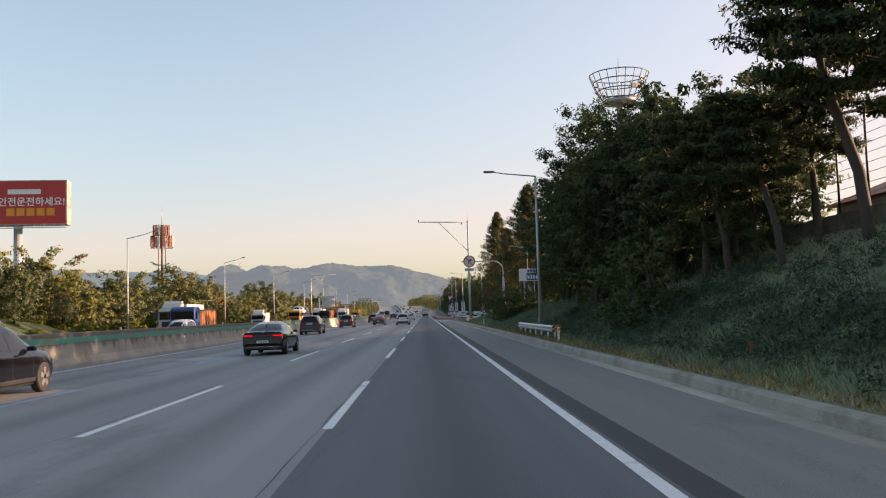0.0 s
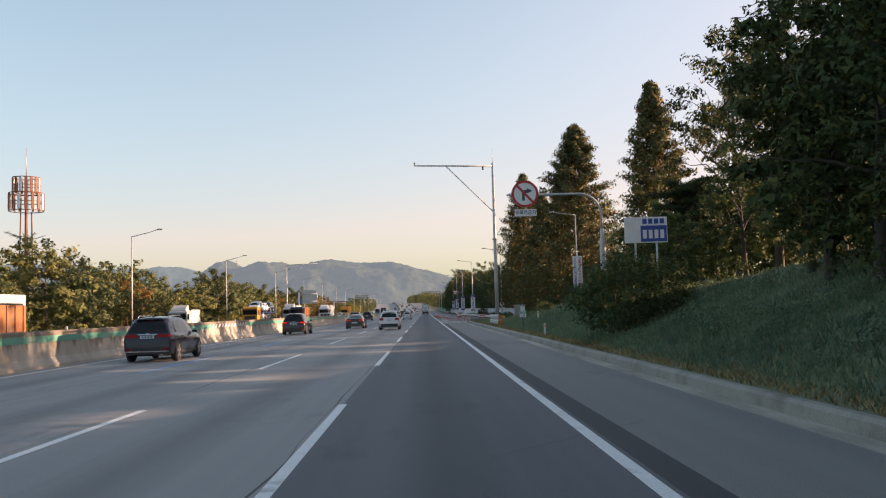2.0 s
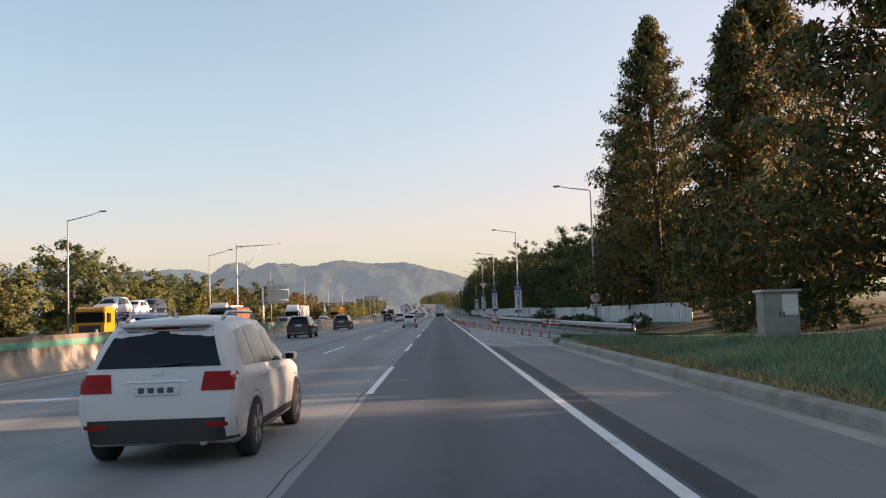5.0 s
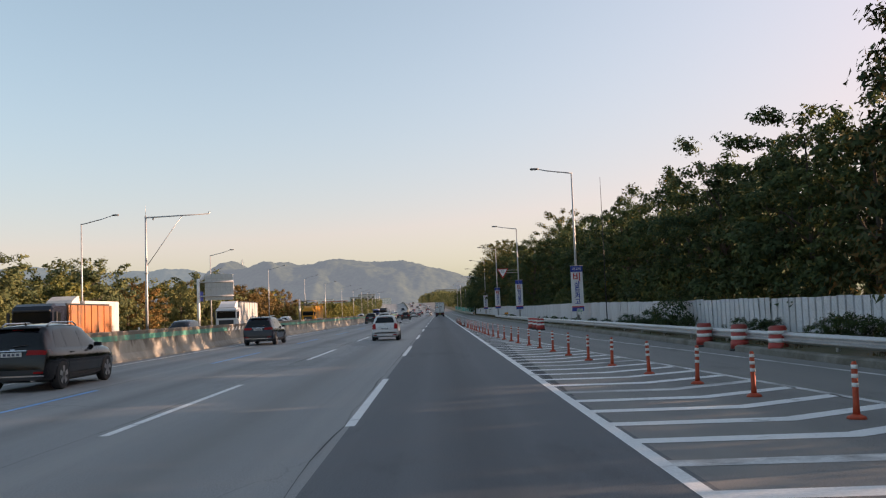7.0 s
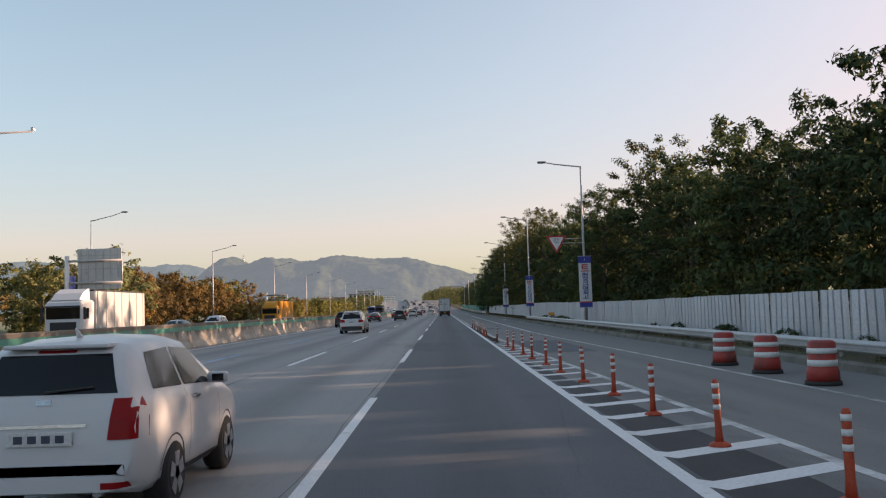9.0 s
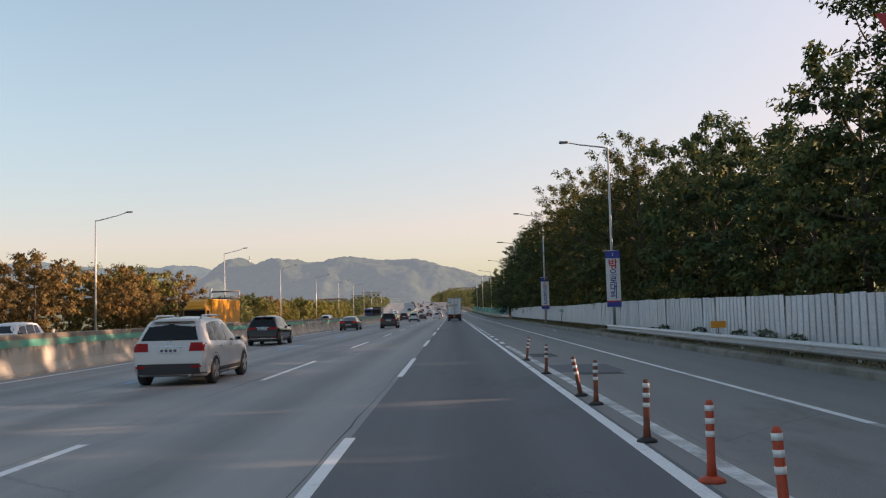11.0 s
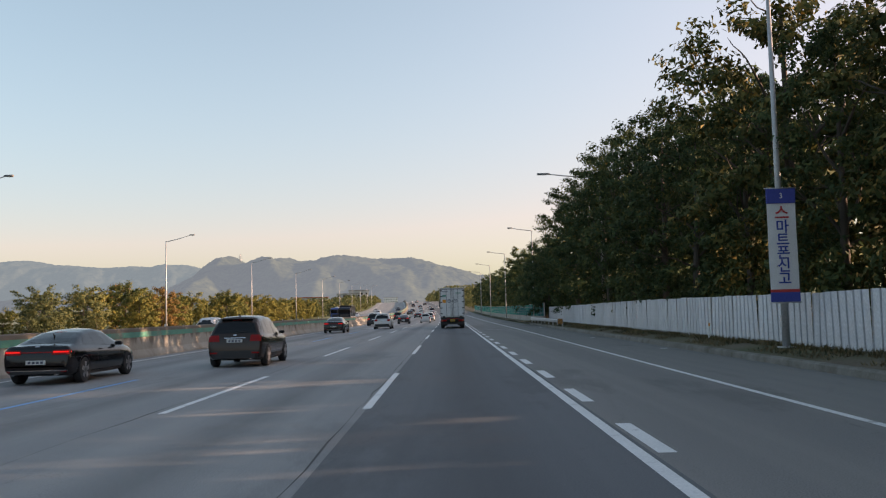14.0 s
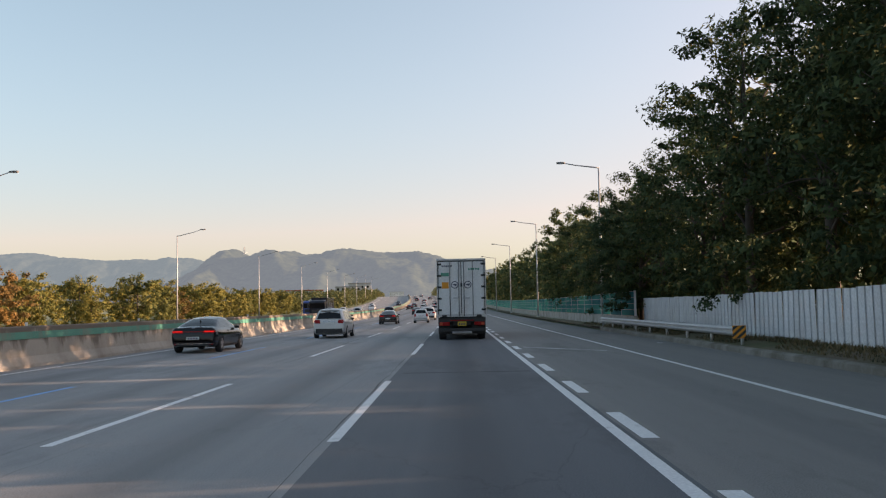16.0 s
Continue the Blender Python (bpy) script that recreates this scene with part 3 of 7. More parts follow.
rows = []
for i in range(112):
    y = -60 + 2.0 * i if i < 108 else 156 + (i - 108) * 0.65
    wide = 1.0 if y < 120 else max(0.02, 1 - (y - 120) / 39) ** 0.8
    rows.append([(5.27 + (38 * (k / 16) ** 1.6) * wide, min(y, 158.0), verge_z(5.27 + (38 * (k / 16) ** 1.6) * wide, y)) for k in range(17)] + [(5.27 + 55 * wide, min(y, 158.0), -0.4)])
tagged(part("verge_bank", sheet(rows, smooth=True), M["grass_ground"]), "grassy roadside bank rising from the kerb", "bank", kind="structure")
rows = []
for y in steps(120.0, 900.0):
    x0 = kerb_x(y) + 0.25 if y > 150 else 20.0
    rows.append([on_road(x0 + w, y, z) for w, z in ((0, 0.2), (0.8, 0.30), (1.6, 0.42), (6, 0.8), (14, 1.4), (40, 1.6), (60, -0.4))])
tagged(part("verge_merge", sheet(rows, smooth=True), M["soil"]), "bare earth and dry weeds verge", "verge", kind="structure")
rows = []
for y in [-60 + 8 * i for i in range(18)] + steps(90.0, 900.0):
    hgt = 5.5 * max(0.0, 1 - max(0, y - 60) / 50)
    rows.append([on_road(-33.2 - w, y, 0.1 + z * (hgt / 5.5) + zz) for w, z, zz in ((0, 0, 0), (2, 0.8, 0.1), (6, 3.4, 0.2), (12, 5.5, 0.3), (40, 6, 0.4), (60, 0, -0.6))])
tagged(part("verge_left", sheet(rows[:18] + rows[19:], smooth=True), M["bank_green"]), "sunlit green bank beyond the opposite road", "bank", kind="structure")


# concrete drain running up the bank
rows = []
for i in range(14):
    x = 7.3 + 0.32 * i
    z = max(verge_z(x, 99.3), verge_z(x, 99.8), verge_z(x, 99.0))
    rows.append([(x, 99.5 - 0.05 * i + v, z + w) for v, w in ((-0.34, -0.2), (-0.34, 0.10), (-0.24, 0.10), (-0.20, 0.02), (0.20, 0.02), (0.24, 0.10), (0.34, 0.10), (0.34, -0.2))])
tagged(part("drain_channel", sheet(rows), M["old_kerb"]), "old concrete drain channel running up the grassy bank", "drain", kind="structure")


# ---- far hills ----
# distance haze is painted in as a faint bluish glow of the slopes
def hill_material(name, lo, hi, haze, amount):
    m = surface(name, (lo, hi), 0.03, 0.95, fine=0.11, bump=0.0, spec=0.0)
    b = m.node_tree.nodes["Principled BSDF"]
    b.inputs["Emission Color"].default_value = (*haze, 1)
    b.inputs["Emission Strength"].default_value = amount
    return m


def hills(name, y, depth, humps, x0, x1, mat, label, seed):
    rows = []
    for j in range(34):
        v = j / 33
        row = []
        for i in range(560):
            x = x0 + (x1 - x0) * i / 559
            h = sum(a * math.exp(-((x - c) / w) ** 2) for c, a, w in humps)
            h += 3 * noise.fractal((x * 0.011, v * 3, seed), 1.0, 2.0, 4) + 2.8 * noise.fractal((x * 0.06, v * 21, seed), 0.4, 2.0, 4)
            spur = 1 + 0.42 * noise.fractal((x * 0.008 + v * 1.2, v * 2.6, seed + 7), 0.9, 2.0, 4) * (1 - v)
            row.append((x, y + depth * v + 40 * noise.noise((x * 0.008, v * 4, seed)), -6 + max(0.0, h * math.sin(v * math.pi / 2) ** 0.9 * spur)))
        rows.append(row)
    return tagged(part(name, sheet(rows, smooth=True), mat), label, "hill", kind="structure")


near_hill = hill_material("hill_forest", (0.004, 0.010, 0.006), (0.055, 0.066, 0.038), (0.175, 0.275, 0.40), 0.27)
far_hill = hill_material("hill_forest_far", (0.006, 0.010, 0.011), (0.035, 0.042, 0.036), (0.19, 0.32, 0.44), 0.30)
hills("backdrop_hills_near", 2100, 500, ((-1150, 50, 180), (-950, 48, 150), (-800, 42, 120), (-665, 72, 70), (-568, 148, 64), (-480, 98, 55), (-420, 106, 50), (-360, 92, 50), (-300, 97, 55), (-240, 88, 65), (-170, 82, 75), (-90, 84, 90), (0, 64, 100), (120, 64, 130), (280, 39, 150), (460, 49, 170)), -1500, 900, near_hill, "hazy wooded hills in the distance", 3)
hills("backdrop_hills_far", 3200, 500, ((-2600, 172, 260), (-2300, 144, 240), (-2000, 189, 220), (-1740, 155, 150), (-1600, 129, 130), (-1450, 158, 130), (-1300, 132, 120), (-1170, 120, 120), (-1040, 126, 130), (-900, 105, 150), (-700, 150, 180)), -3200, 600, far_hill, "distant hills, blue from a painted haze", 9)


# ---- trees ----
rng = np.random.default_rng(7)


def leaves(centres, radii, per, size, aspect, name, mat, droop=0.0, flat=1.0, spray=0.0, heart=None):
    """A crown of single leaves gathered in clumps; spray draws the clumps out along their branches, away from heart."""
    c0 = np.asarray(centres, float)
    c = np.repeat(c0, per, axis=0)
    r = np.repeat(np.asarray(radii, float), per)
    n = len(c)
    hub = np.asarray(heart if heart is not None else c0.mean(0), float)
    axis = c0 - hub
    axis[:, 2] *= 0.35
    axis /= np.maximum(np.linalg.norm(axis, axis=1), 1e-6)[:, None]
    axis = np.repeat(axis, per, axis=0)
    off = rng.normal(size=(n, 3))
    off *= (rng.random(n) ** 0.45 / np.linalg.norm(off, axis=1))[:, None] * np.array([1.0, 1.0, flat])
    off += axis * ((off * axis).sum(1) * spray)[:, None]
    off *= r[:, None]
    p = c + off
    # leaves lie like shingles on their clump, facing out and up
    out = off / np.maximum(np.linalg.norm(off, axis=1), 1e-6)[:, None]
    out[:, 2] += 0.45
    soft = out + 0.55 * axis + rng.normal(size=(n, 3)) * 0.22
    out = out + rng.normal(size=(n, 3)) * 0.45
    a = np.cross(out, rng.normal(size=(n, 3))) + axis * 0.4 * spray
    a[:, 2] -= droop * 0.5
    a /= np.linalg.norm(a, axis=1)[:, None]
    b = np.cross(out, a)
    b /= np.linalg.norm(b, axis=1)[:, None]
    s = size * rng.uniform(0.6, 1.35, n)[:, None]
    v = np.stack([p + a * s * 0.5, p - a * s * 0.5 + b * s * aspect * 0.5, p - a * s * 0.5 - b * s * aspect * 0.5], 1)
    face = np.cross(v[:, 1] - v[:, 0], v[:, 2] - v[:, 0])
    turn = (face * soft).sum(1) < 0
    v[turn] = v[turn][:, ::-1]
    me = bpy.data.meshes.new(name)
    me.vertices.add(3 * n)
    me.loops.add(3 * n)
    me.polygons.add(n)
    me.vertices.foreach_set("co", v.astype(np.float32).ravel())
    me.loops.foreach_set("vertex_index", np.arange(3 * n, dtype=np.int32))
    me.polygons.foreach_set("loop_start", np.arange(0, 3 * n, 3, dtype=np.int32))
    me.polygons.foreach_set("use_smooth", np.ones(n, bool))
    me.update()
    soft /= np.linalg.norm(soft, axis=1)[:, None]
    me.normals_split_custom_set_from_vertices(np.repeat(soft, 3, axis=0).astype(np.float32))
    me.materials.append(mat)
    return me


def limb(bm, p, d, length, r, depth, tips, seg=6):
    """A branch that bends, tapers and forks."""
    pts, rad = [p], [r]
    q, e = Vector(p), Vector(d).normalized()
    for i in range(4):
        e = (e + Vector(rng.normal(size=3)) * 0.16 + Vector((0, 0, 0.05))).normalized()
        q = q + e * (length / 4)
        pts.append(q.copy())
        rad.append(r * (1 - 0.17 * (i + 1)))
    tube(pts, rad, seg, bm, caps=False)
    tips += [pts[2], pts[3], pts[4]]
    if depth:
        for k in range(3):
            s = (e + Vector(rng.normal(size=3)) * 0.75).normalized()
            limb(bm, pts[2 + k % 3], s, length * 0.62, rad[3] * 0.75, depth - 1, tips, 3)


def broadleaf(H, R, clear, mat, per, size, nclump, label, name="tree", lean=0.0, lobes=15, ratio=0.55):
    """A tree with trunk, limbs and a crown of uneven lobes, each of many leafy sprays."""
    root = thing(name, label, "tree")
    bm = bmesh.new()
    tips = []
    top = Vector((lean, 0, H * 0.88))
    trunk = [Vector((0, 0, -0.4)), Vector((lean * 0.2, 0.05, H * 0.2)), Vector((lean * 0.6, -0.05, H * 0.45)), top]
    tube(trunk, [H * 0.020, H * 0.016, H * 0.011, H * 0.002], 8, bm, caps=False)
    for k in range(9):
        f = 0.35 + 0.65 * k / 8
        base = trunk[1].lerp(trunk[2], min(1, f * 1.6 - 0.3)) if f < 0.8 else trunk[2].lerp(top, (f - 0.8) * 2.5)
        a = k * 2.4 + rng.uniform(0, 0.6)
        limb(bm, base, (math.cos(a), math.sin(a), 0.5 + 0.6 * f), H * 0.20, H * 0.007, 1, tips, 4)
    part("trunk", bm, M["bark"], root, smooth=True)
    cs, rs = [], []
    zc, hz = H * (1 + clear) / 2, H * (1 - clear) / 2
    made = []
    for k in range(lobes):
        # lobes spread evenly round the crown, each with its own reach
        w = 1 - 2 * (k + 0.5) / lobes
        a = k * 2.399 + rng.uniform(-0.35, 0.35)
        q = math.sqrt(1 - w * w)
        reach = rng.uniform(0.62, 0.84)
        made.append((Vector((lean + R * q * math.cos(a) * reach, R * q * math.sin(a) * reach, zc + hz * w * (reach * 0.5 + 0.46))), rng.uniform(0.34, 0.48) * R))
    for k in range(nclump):
        c, lr = made[k % lobes]
        d = Vector(rng.normal(size=3)).normalized()
        far = rng.uniform(0.35, 1.0) ** 0.5 * (1.15 if k % 7 == 3 else 1.0)
        p = c + Vector((d.x * lr, d.y * lr, d.z * lr * 1.15)) * far
        p.z = max(p.z, clear * H)
        cs.append(p)
        rs.append(rng.uniform(0.6, 1.15) * R * 0.17 * (0.75 if far > 1 else 1.0))
    me = leaves(cs, rs, per, size, ratio, "crown", mat, 0.35, 0.62, 0.7, (lean, 0, zc - 0.15 * hz))
    part("crown", me, mat, root)
    return root


def metasequoia(H, R, mat, per, size, label):
    """A tall cone of drooping sprays round a straight trunk."""
    root = thing("conifer_tree", label, "tree")
    bm = tube([(0, 0, -0.4), (0.05, 0, H * 0.4), (0, 0.05, H * 0.75), (0, 0, H * 0.98)], [H * 0.018, H * 0.013, H * 0.007, 0.02], 8, caps=False)
    cs, rs = [], []
    for k in range(int(H * 7)):
        f = 0.04 + 0.96 * (k / (H * 7)) ** 0.95
        z = H * f
        reach = R * (1 - f) ** 0.72 * rng.uniform(0.72, 1.12)
        a = k * 2.399 + rng.uniform(-0.4, 0.4)
        tip = Vector((math.cos(a) * reach, math.sin(a) * reach, z + reach * 0.25))
        tube([(0, 0, z), tip * 0.5 + Vector((0, 0, z * 0.5 + reach * 0.02)), tip], [0.05 * (1.1 - f), 0.035 * (1.1 - f), 0.012], 4, bm, caps=False)
        for s in (0.4, 0.6, 0.8, 0.95):
            q = Vector((0, 0, z)).lerp(tip, s)
            cs.append(q + Vector((0, 0, -0.12)))
            rs.append(0.48 + 0.42 * (1 - f))
    part("trunk", bm, M["bark"], root, smooth=True)
    part("crown", leaves(cs, rs, per, size, 0.5, "crown", mat, 0.9, 0.6, 0.5, (0, 0, H * 0.45)), mat, root)
    return root


def pine(H, R, mat, per, size, label, lean):
    """A pine with a bare leaning trunk and flat tufts on top."""
    root = thing("pine_tree", label, "tree")
    pts = [Vector((0, 0, -0.4)), Vector((lean * 0.15, 0, H * 0.25)), Vector((lean * 0.5, 0.1, H * 0.5)), Vector((lean * 0.8, 0, H * 0.75)), Vector((lean, 0, H * 0.95))]
    bm = tube(pts, [H * 0.022, H * 0.019, H * 0.016, H * 0.011, 0.03], 8, caps=False)
    cs, rs = [], []
    for k in range(26):
        f = 0.45 + 0.55 * k / 25
        i = min(3, int(f * 4))
        base = pts[i].lerp(pts[i + 1], f * 4 - i if f < 1 else 1)
        a = k * 2.399 + rng.uniform(-0.3, 0.3)
        reach = R * (1.15 - f * 0.75) * rng.uniform(0.7, 1.1)
        tip = base + Vector((math.cos(a) * reach, math.sin(a) * reach, reach * rng.uniform(0.0, 0.35)))
        tube([base, base.lerp(tip, 0.5) + Vector((0, 0, 0.12)), tip], [0.07, 0.045, 0.015], 5, bm, caps=False)
        for s in (0.45, 0.62, 0.8, 0.95, 1.05):
            cs.append(base.lerp(tip, s) + Vector((*rng.normal(size=2) * 0.35, 0.15)))
            rs.append(0.68)
    part("trunk", bm, M["bark"], root, smooth=True)
    part("crown", leaves(cs, rs, per, size, 0.30, "crown", mat, -0.3, 0.42, 0.3, (0, 0, H * 0.6)), mat, root)
    return root


def shrub(H, R, mat, per, size, n, label, name="shrub"):
    root = thing(name, label, "shrub")
    bm = bmesh.new()
    tips = []
    for k in range(5):
        a = k * 1.3
        limb(bm, (0.1 * math.cos(a), 0.1 * math.sin(a), -0.1), (math.cos(a) * 0.5, math.sin(a) * 0.5, 1), H * 0.7, 0.03, 0, tips, 5)
    part("stem", bm, M["bark"], root)
    cs = []
    for _ in range(n):
        d = rng.normal(size=3)
        d /= np.linalg.norm(d)
        f = rng.uniform(0.4, 1) ** 0.5
        cs.append((d[0] * R * f, d[1] * R * f, max(0.1, H * 0.5 + d[2] * H * 0.5 * f)))
    part("leaves", leaves(cs, [R * 0.2] * n, per, size, 0.55, "leaves", mat, 0.2, 0.75, 0.4, (0, 0, H * 0.35)), mat, root)
    return root


def stand(makes, spots, widest=9.0):
    """Puts trees at spots of x, y, ground height, wanted top, which kind and, if given, half width and turn; the first of each kind is the model itself."""
    used = set()
    for x, y, z, top, k, *own in spots:
        ob, H, *wide = makes[k]
        sz = (top - z) / H
        s = min(sz, (own[0] if own else widest) / (wide[0] if wide else 3.3)) * rng.uniform(0.92, 1.10)
        turn = own[1] if len(own) > 1 else rng.uniform(0, 360)
        m = pose(*on_road(x, y, z), 0, 0, turn) @ Matrix.Diagonal((s, s, sz, 1))
        if k in used:
            copy_thing(ob, m)
        else:
            ob.matrix_basis = m
            used.add(k)


dense = "dense dark green roadside tree"
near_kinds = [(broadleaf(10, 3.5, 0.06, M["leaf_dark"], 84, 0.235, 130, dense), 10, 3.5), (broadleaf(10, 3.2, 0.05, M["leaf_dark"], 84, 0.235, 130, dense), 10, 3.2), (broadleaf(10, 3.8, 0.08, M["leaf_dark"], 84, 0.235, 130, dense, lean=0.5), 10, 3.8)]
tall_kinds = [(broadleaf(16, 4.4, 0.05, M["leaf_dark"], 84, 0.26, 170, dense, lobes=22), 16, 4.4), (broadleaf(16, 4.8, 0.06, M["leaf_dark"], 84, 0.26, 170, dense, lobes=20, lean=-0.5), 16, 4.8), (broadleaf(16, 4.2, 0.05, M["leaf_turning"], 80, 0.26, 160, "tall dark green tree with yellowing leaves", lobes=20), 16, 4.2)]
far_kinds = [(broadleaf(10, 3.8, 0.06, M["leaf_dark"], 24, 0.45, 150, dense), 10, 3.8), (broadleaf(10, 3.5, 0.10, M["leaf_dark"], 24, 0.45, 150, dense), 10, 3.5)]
spots, tall, back = [], [], []
# thick wood on the bank before the sign
for x, y, t in ((10.4, 47.5, 12.4), (9.8, 52.0, 13.2), (9.7, 56.4, 14.0), (9.8, 61.0, 14.6), (10.2, 65.5, 14.8), (11.0, 69.8, 14.2), (12.2, 73.6, 12.8)):
    tall.append((x, y, verge_z(x, y), t + 0.8, int(y) % 2, 5.2))
for i in range(7):
    x, y = 15.2 + 0.8 * math.sin(i * 2.3), 43.0 + 4.6 * i
    tall.append((x, y, verge_z(x, y), 15.2 + 0.6 * math.sin(i * 1.9), i % 2, 4.8))
for x, y, t in ((11.6, 36.5, 10.4), (11.2, 40.0, 11.2), (12.6, 33.5, 9.4), (13.6, 38.5, 11.4), (11.0, 43.5, 11.9)):
    spots.append((x, y, verge_z(x, y), t + 0.4, int(y) % 3, 4.3))
for x, y, t in ((19.6, 100, 18.5), (18.8, 92, 17.0)):
    tall.append((x, y, verge_z(x, y), t, 2, 5.2))
for i in range(3):
    x, y = 15.0 + 0.8 * math.sin(i * 1.7), 77 + 4.6 * i
    spots.append((x, y, verge_z(x, y), 10.2, i % 3, 3.6))
for i in range(9):
    x, y = 19.0 + 1.2 * math.sin(i * 2.3), 46 + 4.2 * i
    back.append((x, y, verge_z(x, y), 12.4 + 0.9 * math.sin(i * 1.3) if y < 64 else 11.0, i % 2))
for i in range(9):
    x, y = 21 + 2 * math.sin(i * 3.1), 69 + 7 * i
    back.append((x, y, verge_z(x, y), 11 + 1.5 * math.sin(i * 1.9), i % 2))


def wood_top(y):
    """Tops of the wood behind the sheet fence."""
    return float(np.interp(y, (178, 200, 205, 210, 217, 228, 240, 258, 266, 272, 277, 284, 290, 295, 302, 321, 330, 342, 355, 370, 380, 390, 400, 410, 428, 444, 470, 560), (10.2, 10.0, 10.5, 10.0, 10.6, 10.4, 10.8, 11.4, 12.8, 12.4, 9.6, 9.6, 11.2, 12.2, 13.2, 14.2, 13.9, 14.1, 15.6, 17.4, 17.8, 18.2, 16.8, 14.0, 12.0, 11.2, 11.6, 12.4)))


for i in range(54):
    y = 178 + 5.2 * i
    near = y > 306
    x = (12.0 if y > 354 else 12.5 if near else (13.0 if y > 270 else 14.5)) + 0.6 * math.sin(i * 1.9)
    t = wood_top(y) + 0.3 + 0.5 * math.sin(i * 2.7)
    w = 5.5 if near else 4.9
    (tall if t > 12.2 else spots).append((x, y, 0.6, t, (2 if i % 4 == 1 and y < 352 or 300 < y < 352 and i % 2 else i % 2) if t > 12.2 else i % 3, w))
    if i % 2 == 0 or y < 420:
        back.append((19.4 + math.sin(i), y + 2, 0.9, wood_top(y) + 0.4, i % 2, 5.0))
for i in range(26):
    back.append((15.0, 460 + 7 * i, 0.6, 12.6 + math.sin(i), i % 2))
# dark trees behind the bank and below the conifers
for i in range(13):
    back.append((23.5 + 2.5 * math.sin(i * 2.9), 100 + 6.2 * i, 1.2, 9.5 + 1.2 * math.sin(i * 1.7), i % 2))
for x, y, t in ((15.4, 164, 8.5), (16.2, 151, 8.0), (22.0, 138, 8.5), (23.0, 126, 8.0), (15.2, 176, 8.5), (19.5, 112, 8.5)):
    back.append((x, y, 0.5, t, int(x) % 2))
# young trees leaning over the fence beside the lamps
for x, y, t in ((10.8, 414, 9.8), (10.9, 419, 10.0)):
    spots.append((x, y, 0.5, t, int(y) % 3, 4.4))
for i in range(9):
    x, y = 13.0 + 0.7 * math.sin(i * 2.1), 44 + 3.2 * i
    back.append((x, y, verge_z(x, y), 14.2 + 0.7 * math.sin(i * 1.3), i % 2, 5.2))
spots.append((9.0, 47.2, verge_z(9.0, 47.2), 10.4, 2, 4.3))
tall.append((11.9, 271.5, 0.6, 15.2, 1, 4.9))
stand(near_kinds, spots, 4.1)
stand(tall_kinds, tall, 4.6)
stand(far_kinds, back, 4.3)
under = [(shrub(2.2, 1.7, M["leaf_dark"], 30, 0.17, 60, "dark undergrowth behind the sheet fence"), 2.2)]
stand(under, [(13.3 + 0.4 * math.sin(i * 2.1), 190 + 4.4 * i, 0.5, 3.0 + 0.5 * math.sin(i * 1.7), 0) for i in range(62)])

meta_label = "tall conical tree with rust-tinged autumn needles"
meta = [(metasequoia(17, 6.2, M["leaf_meta"], 72, 0.27, meta_label), 17, 6.2), (metasequoia(17, 4.7, M["leaf_meta"], 72, 0.27, meta_label), 17, 4.7)]
stand(meta, [(17.6, 146, 0.6, 22.6, 0, 7.3), (15.2, 158, 0.4, 16.4, 1, 4.6), (14.6, 173, 0.4, 16.5, 0, 4.6), (15.4, 185, 0.5, 17.0, 1, 4.2), (22.0, 128, 1.8, 24.2, 1, 6.0), (20, 166, 0.8, 17, 0, 5.4), (21.5, 196, 0.8, 15.5, 1, 4.4)], 6)

pine_label = "dark pine with a bare leaning trunk on the bank"
pines = [(pine(10, 3.6, M["leaf_pine"], 120, 0.30, pine_label, -2.2), 10, 3.6), (pine(10, 3.2, M["leaf_pine"], 120, 0.30, pine_label, -1.2), 10, 3.2)]
stand(pines, [(x, y, verge_z(x, y) - 0.2, t, k, w, r) for x, y, t, k, w, r in ((13.6, 26.6, 12.4, 0, 3.3, 10), (13.2, 22.6, 12.2, 1, 3.6, -20), (12.2, 30.0, 9.4, 0, 3.8, 25), (11.6, 33.6, 9.8, 1, 4.0, 0), (14.4, 19.0, 13.0, 0, 3.8, 5), (14.2, 31.5, 10.4, 1, 3.6, 60), (14.5, 97, 9.5, 0, 3.4, 130))])

bush = [(shrub(3.0, 2.2, M["leaf_dark"], 48, 0.16, 100, "dense dark green shrub on the grassy bank"), 3.0), (shrub(3.0, 1.6, M["leaf_dark"], 48, 0.15, 80, "dense dark green shrub on the grassy bank"), 3.0)]
stand(bush, [(x, y, verge_z(x, y), verge_z(x, y) + h, k) for x, y, h, k in ((6.9, 77.5, 2.6, 0), (7.9, 79.5, 3.2, 0), (9.2, 82, 2.6, 0), (12.2, 89, 4.0, 1), (7.3, 31.0, 2.3, 1), (12.5, 104, 2.2, 1), (11, 112, 1.2, 1), (11.6, 133, 1.7, 0), (12.6, 136, 1.6, 1), (12, 150, 2.0, 0), (15, 151, 2.6, 0), (20.6, 120, 2.6, 0), (20.8, 124, 2.4, 1), (20.6, 128, 2.6, 0), (20.4, 132, 2.4, 1), (20.6, 136, 2.6, 0), (20.5, 141, 2.6, 1))])
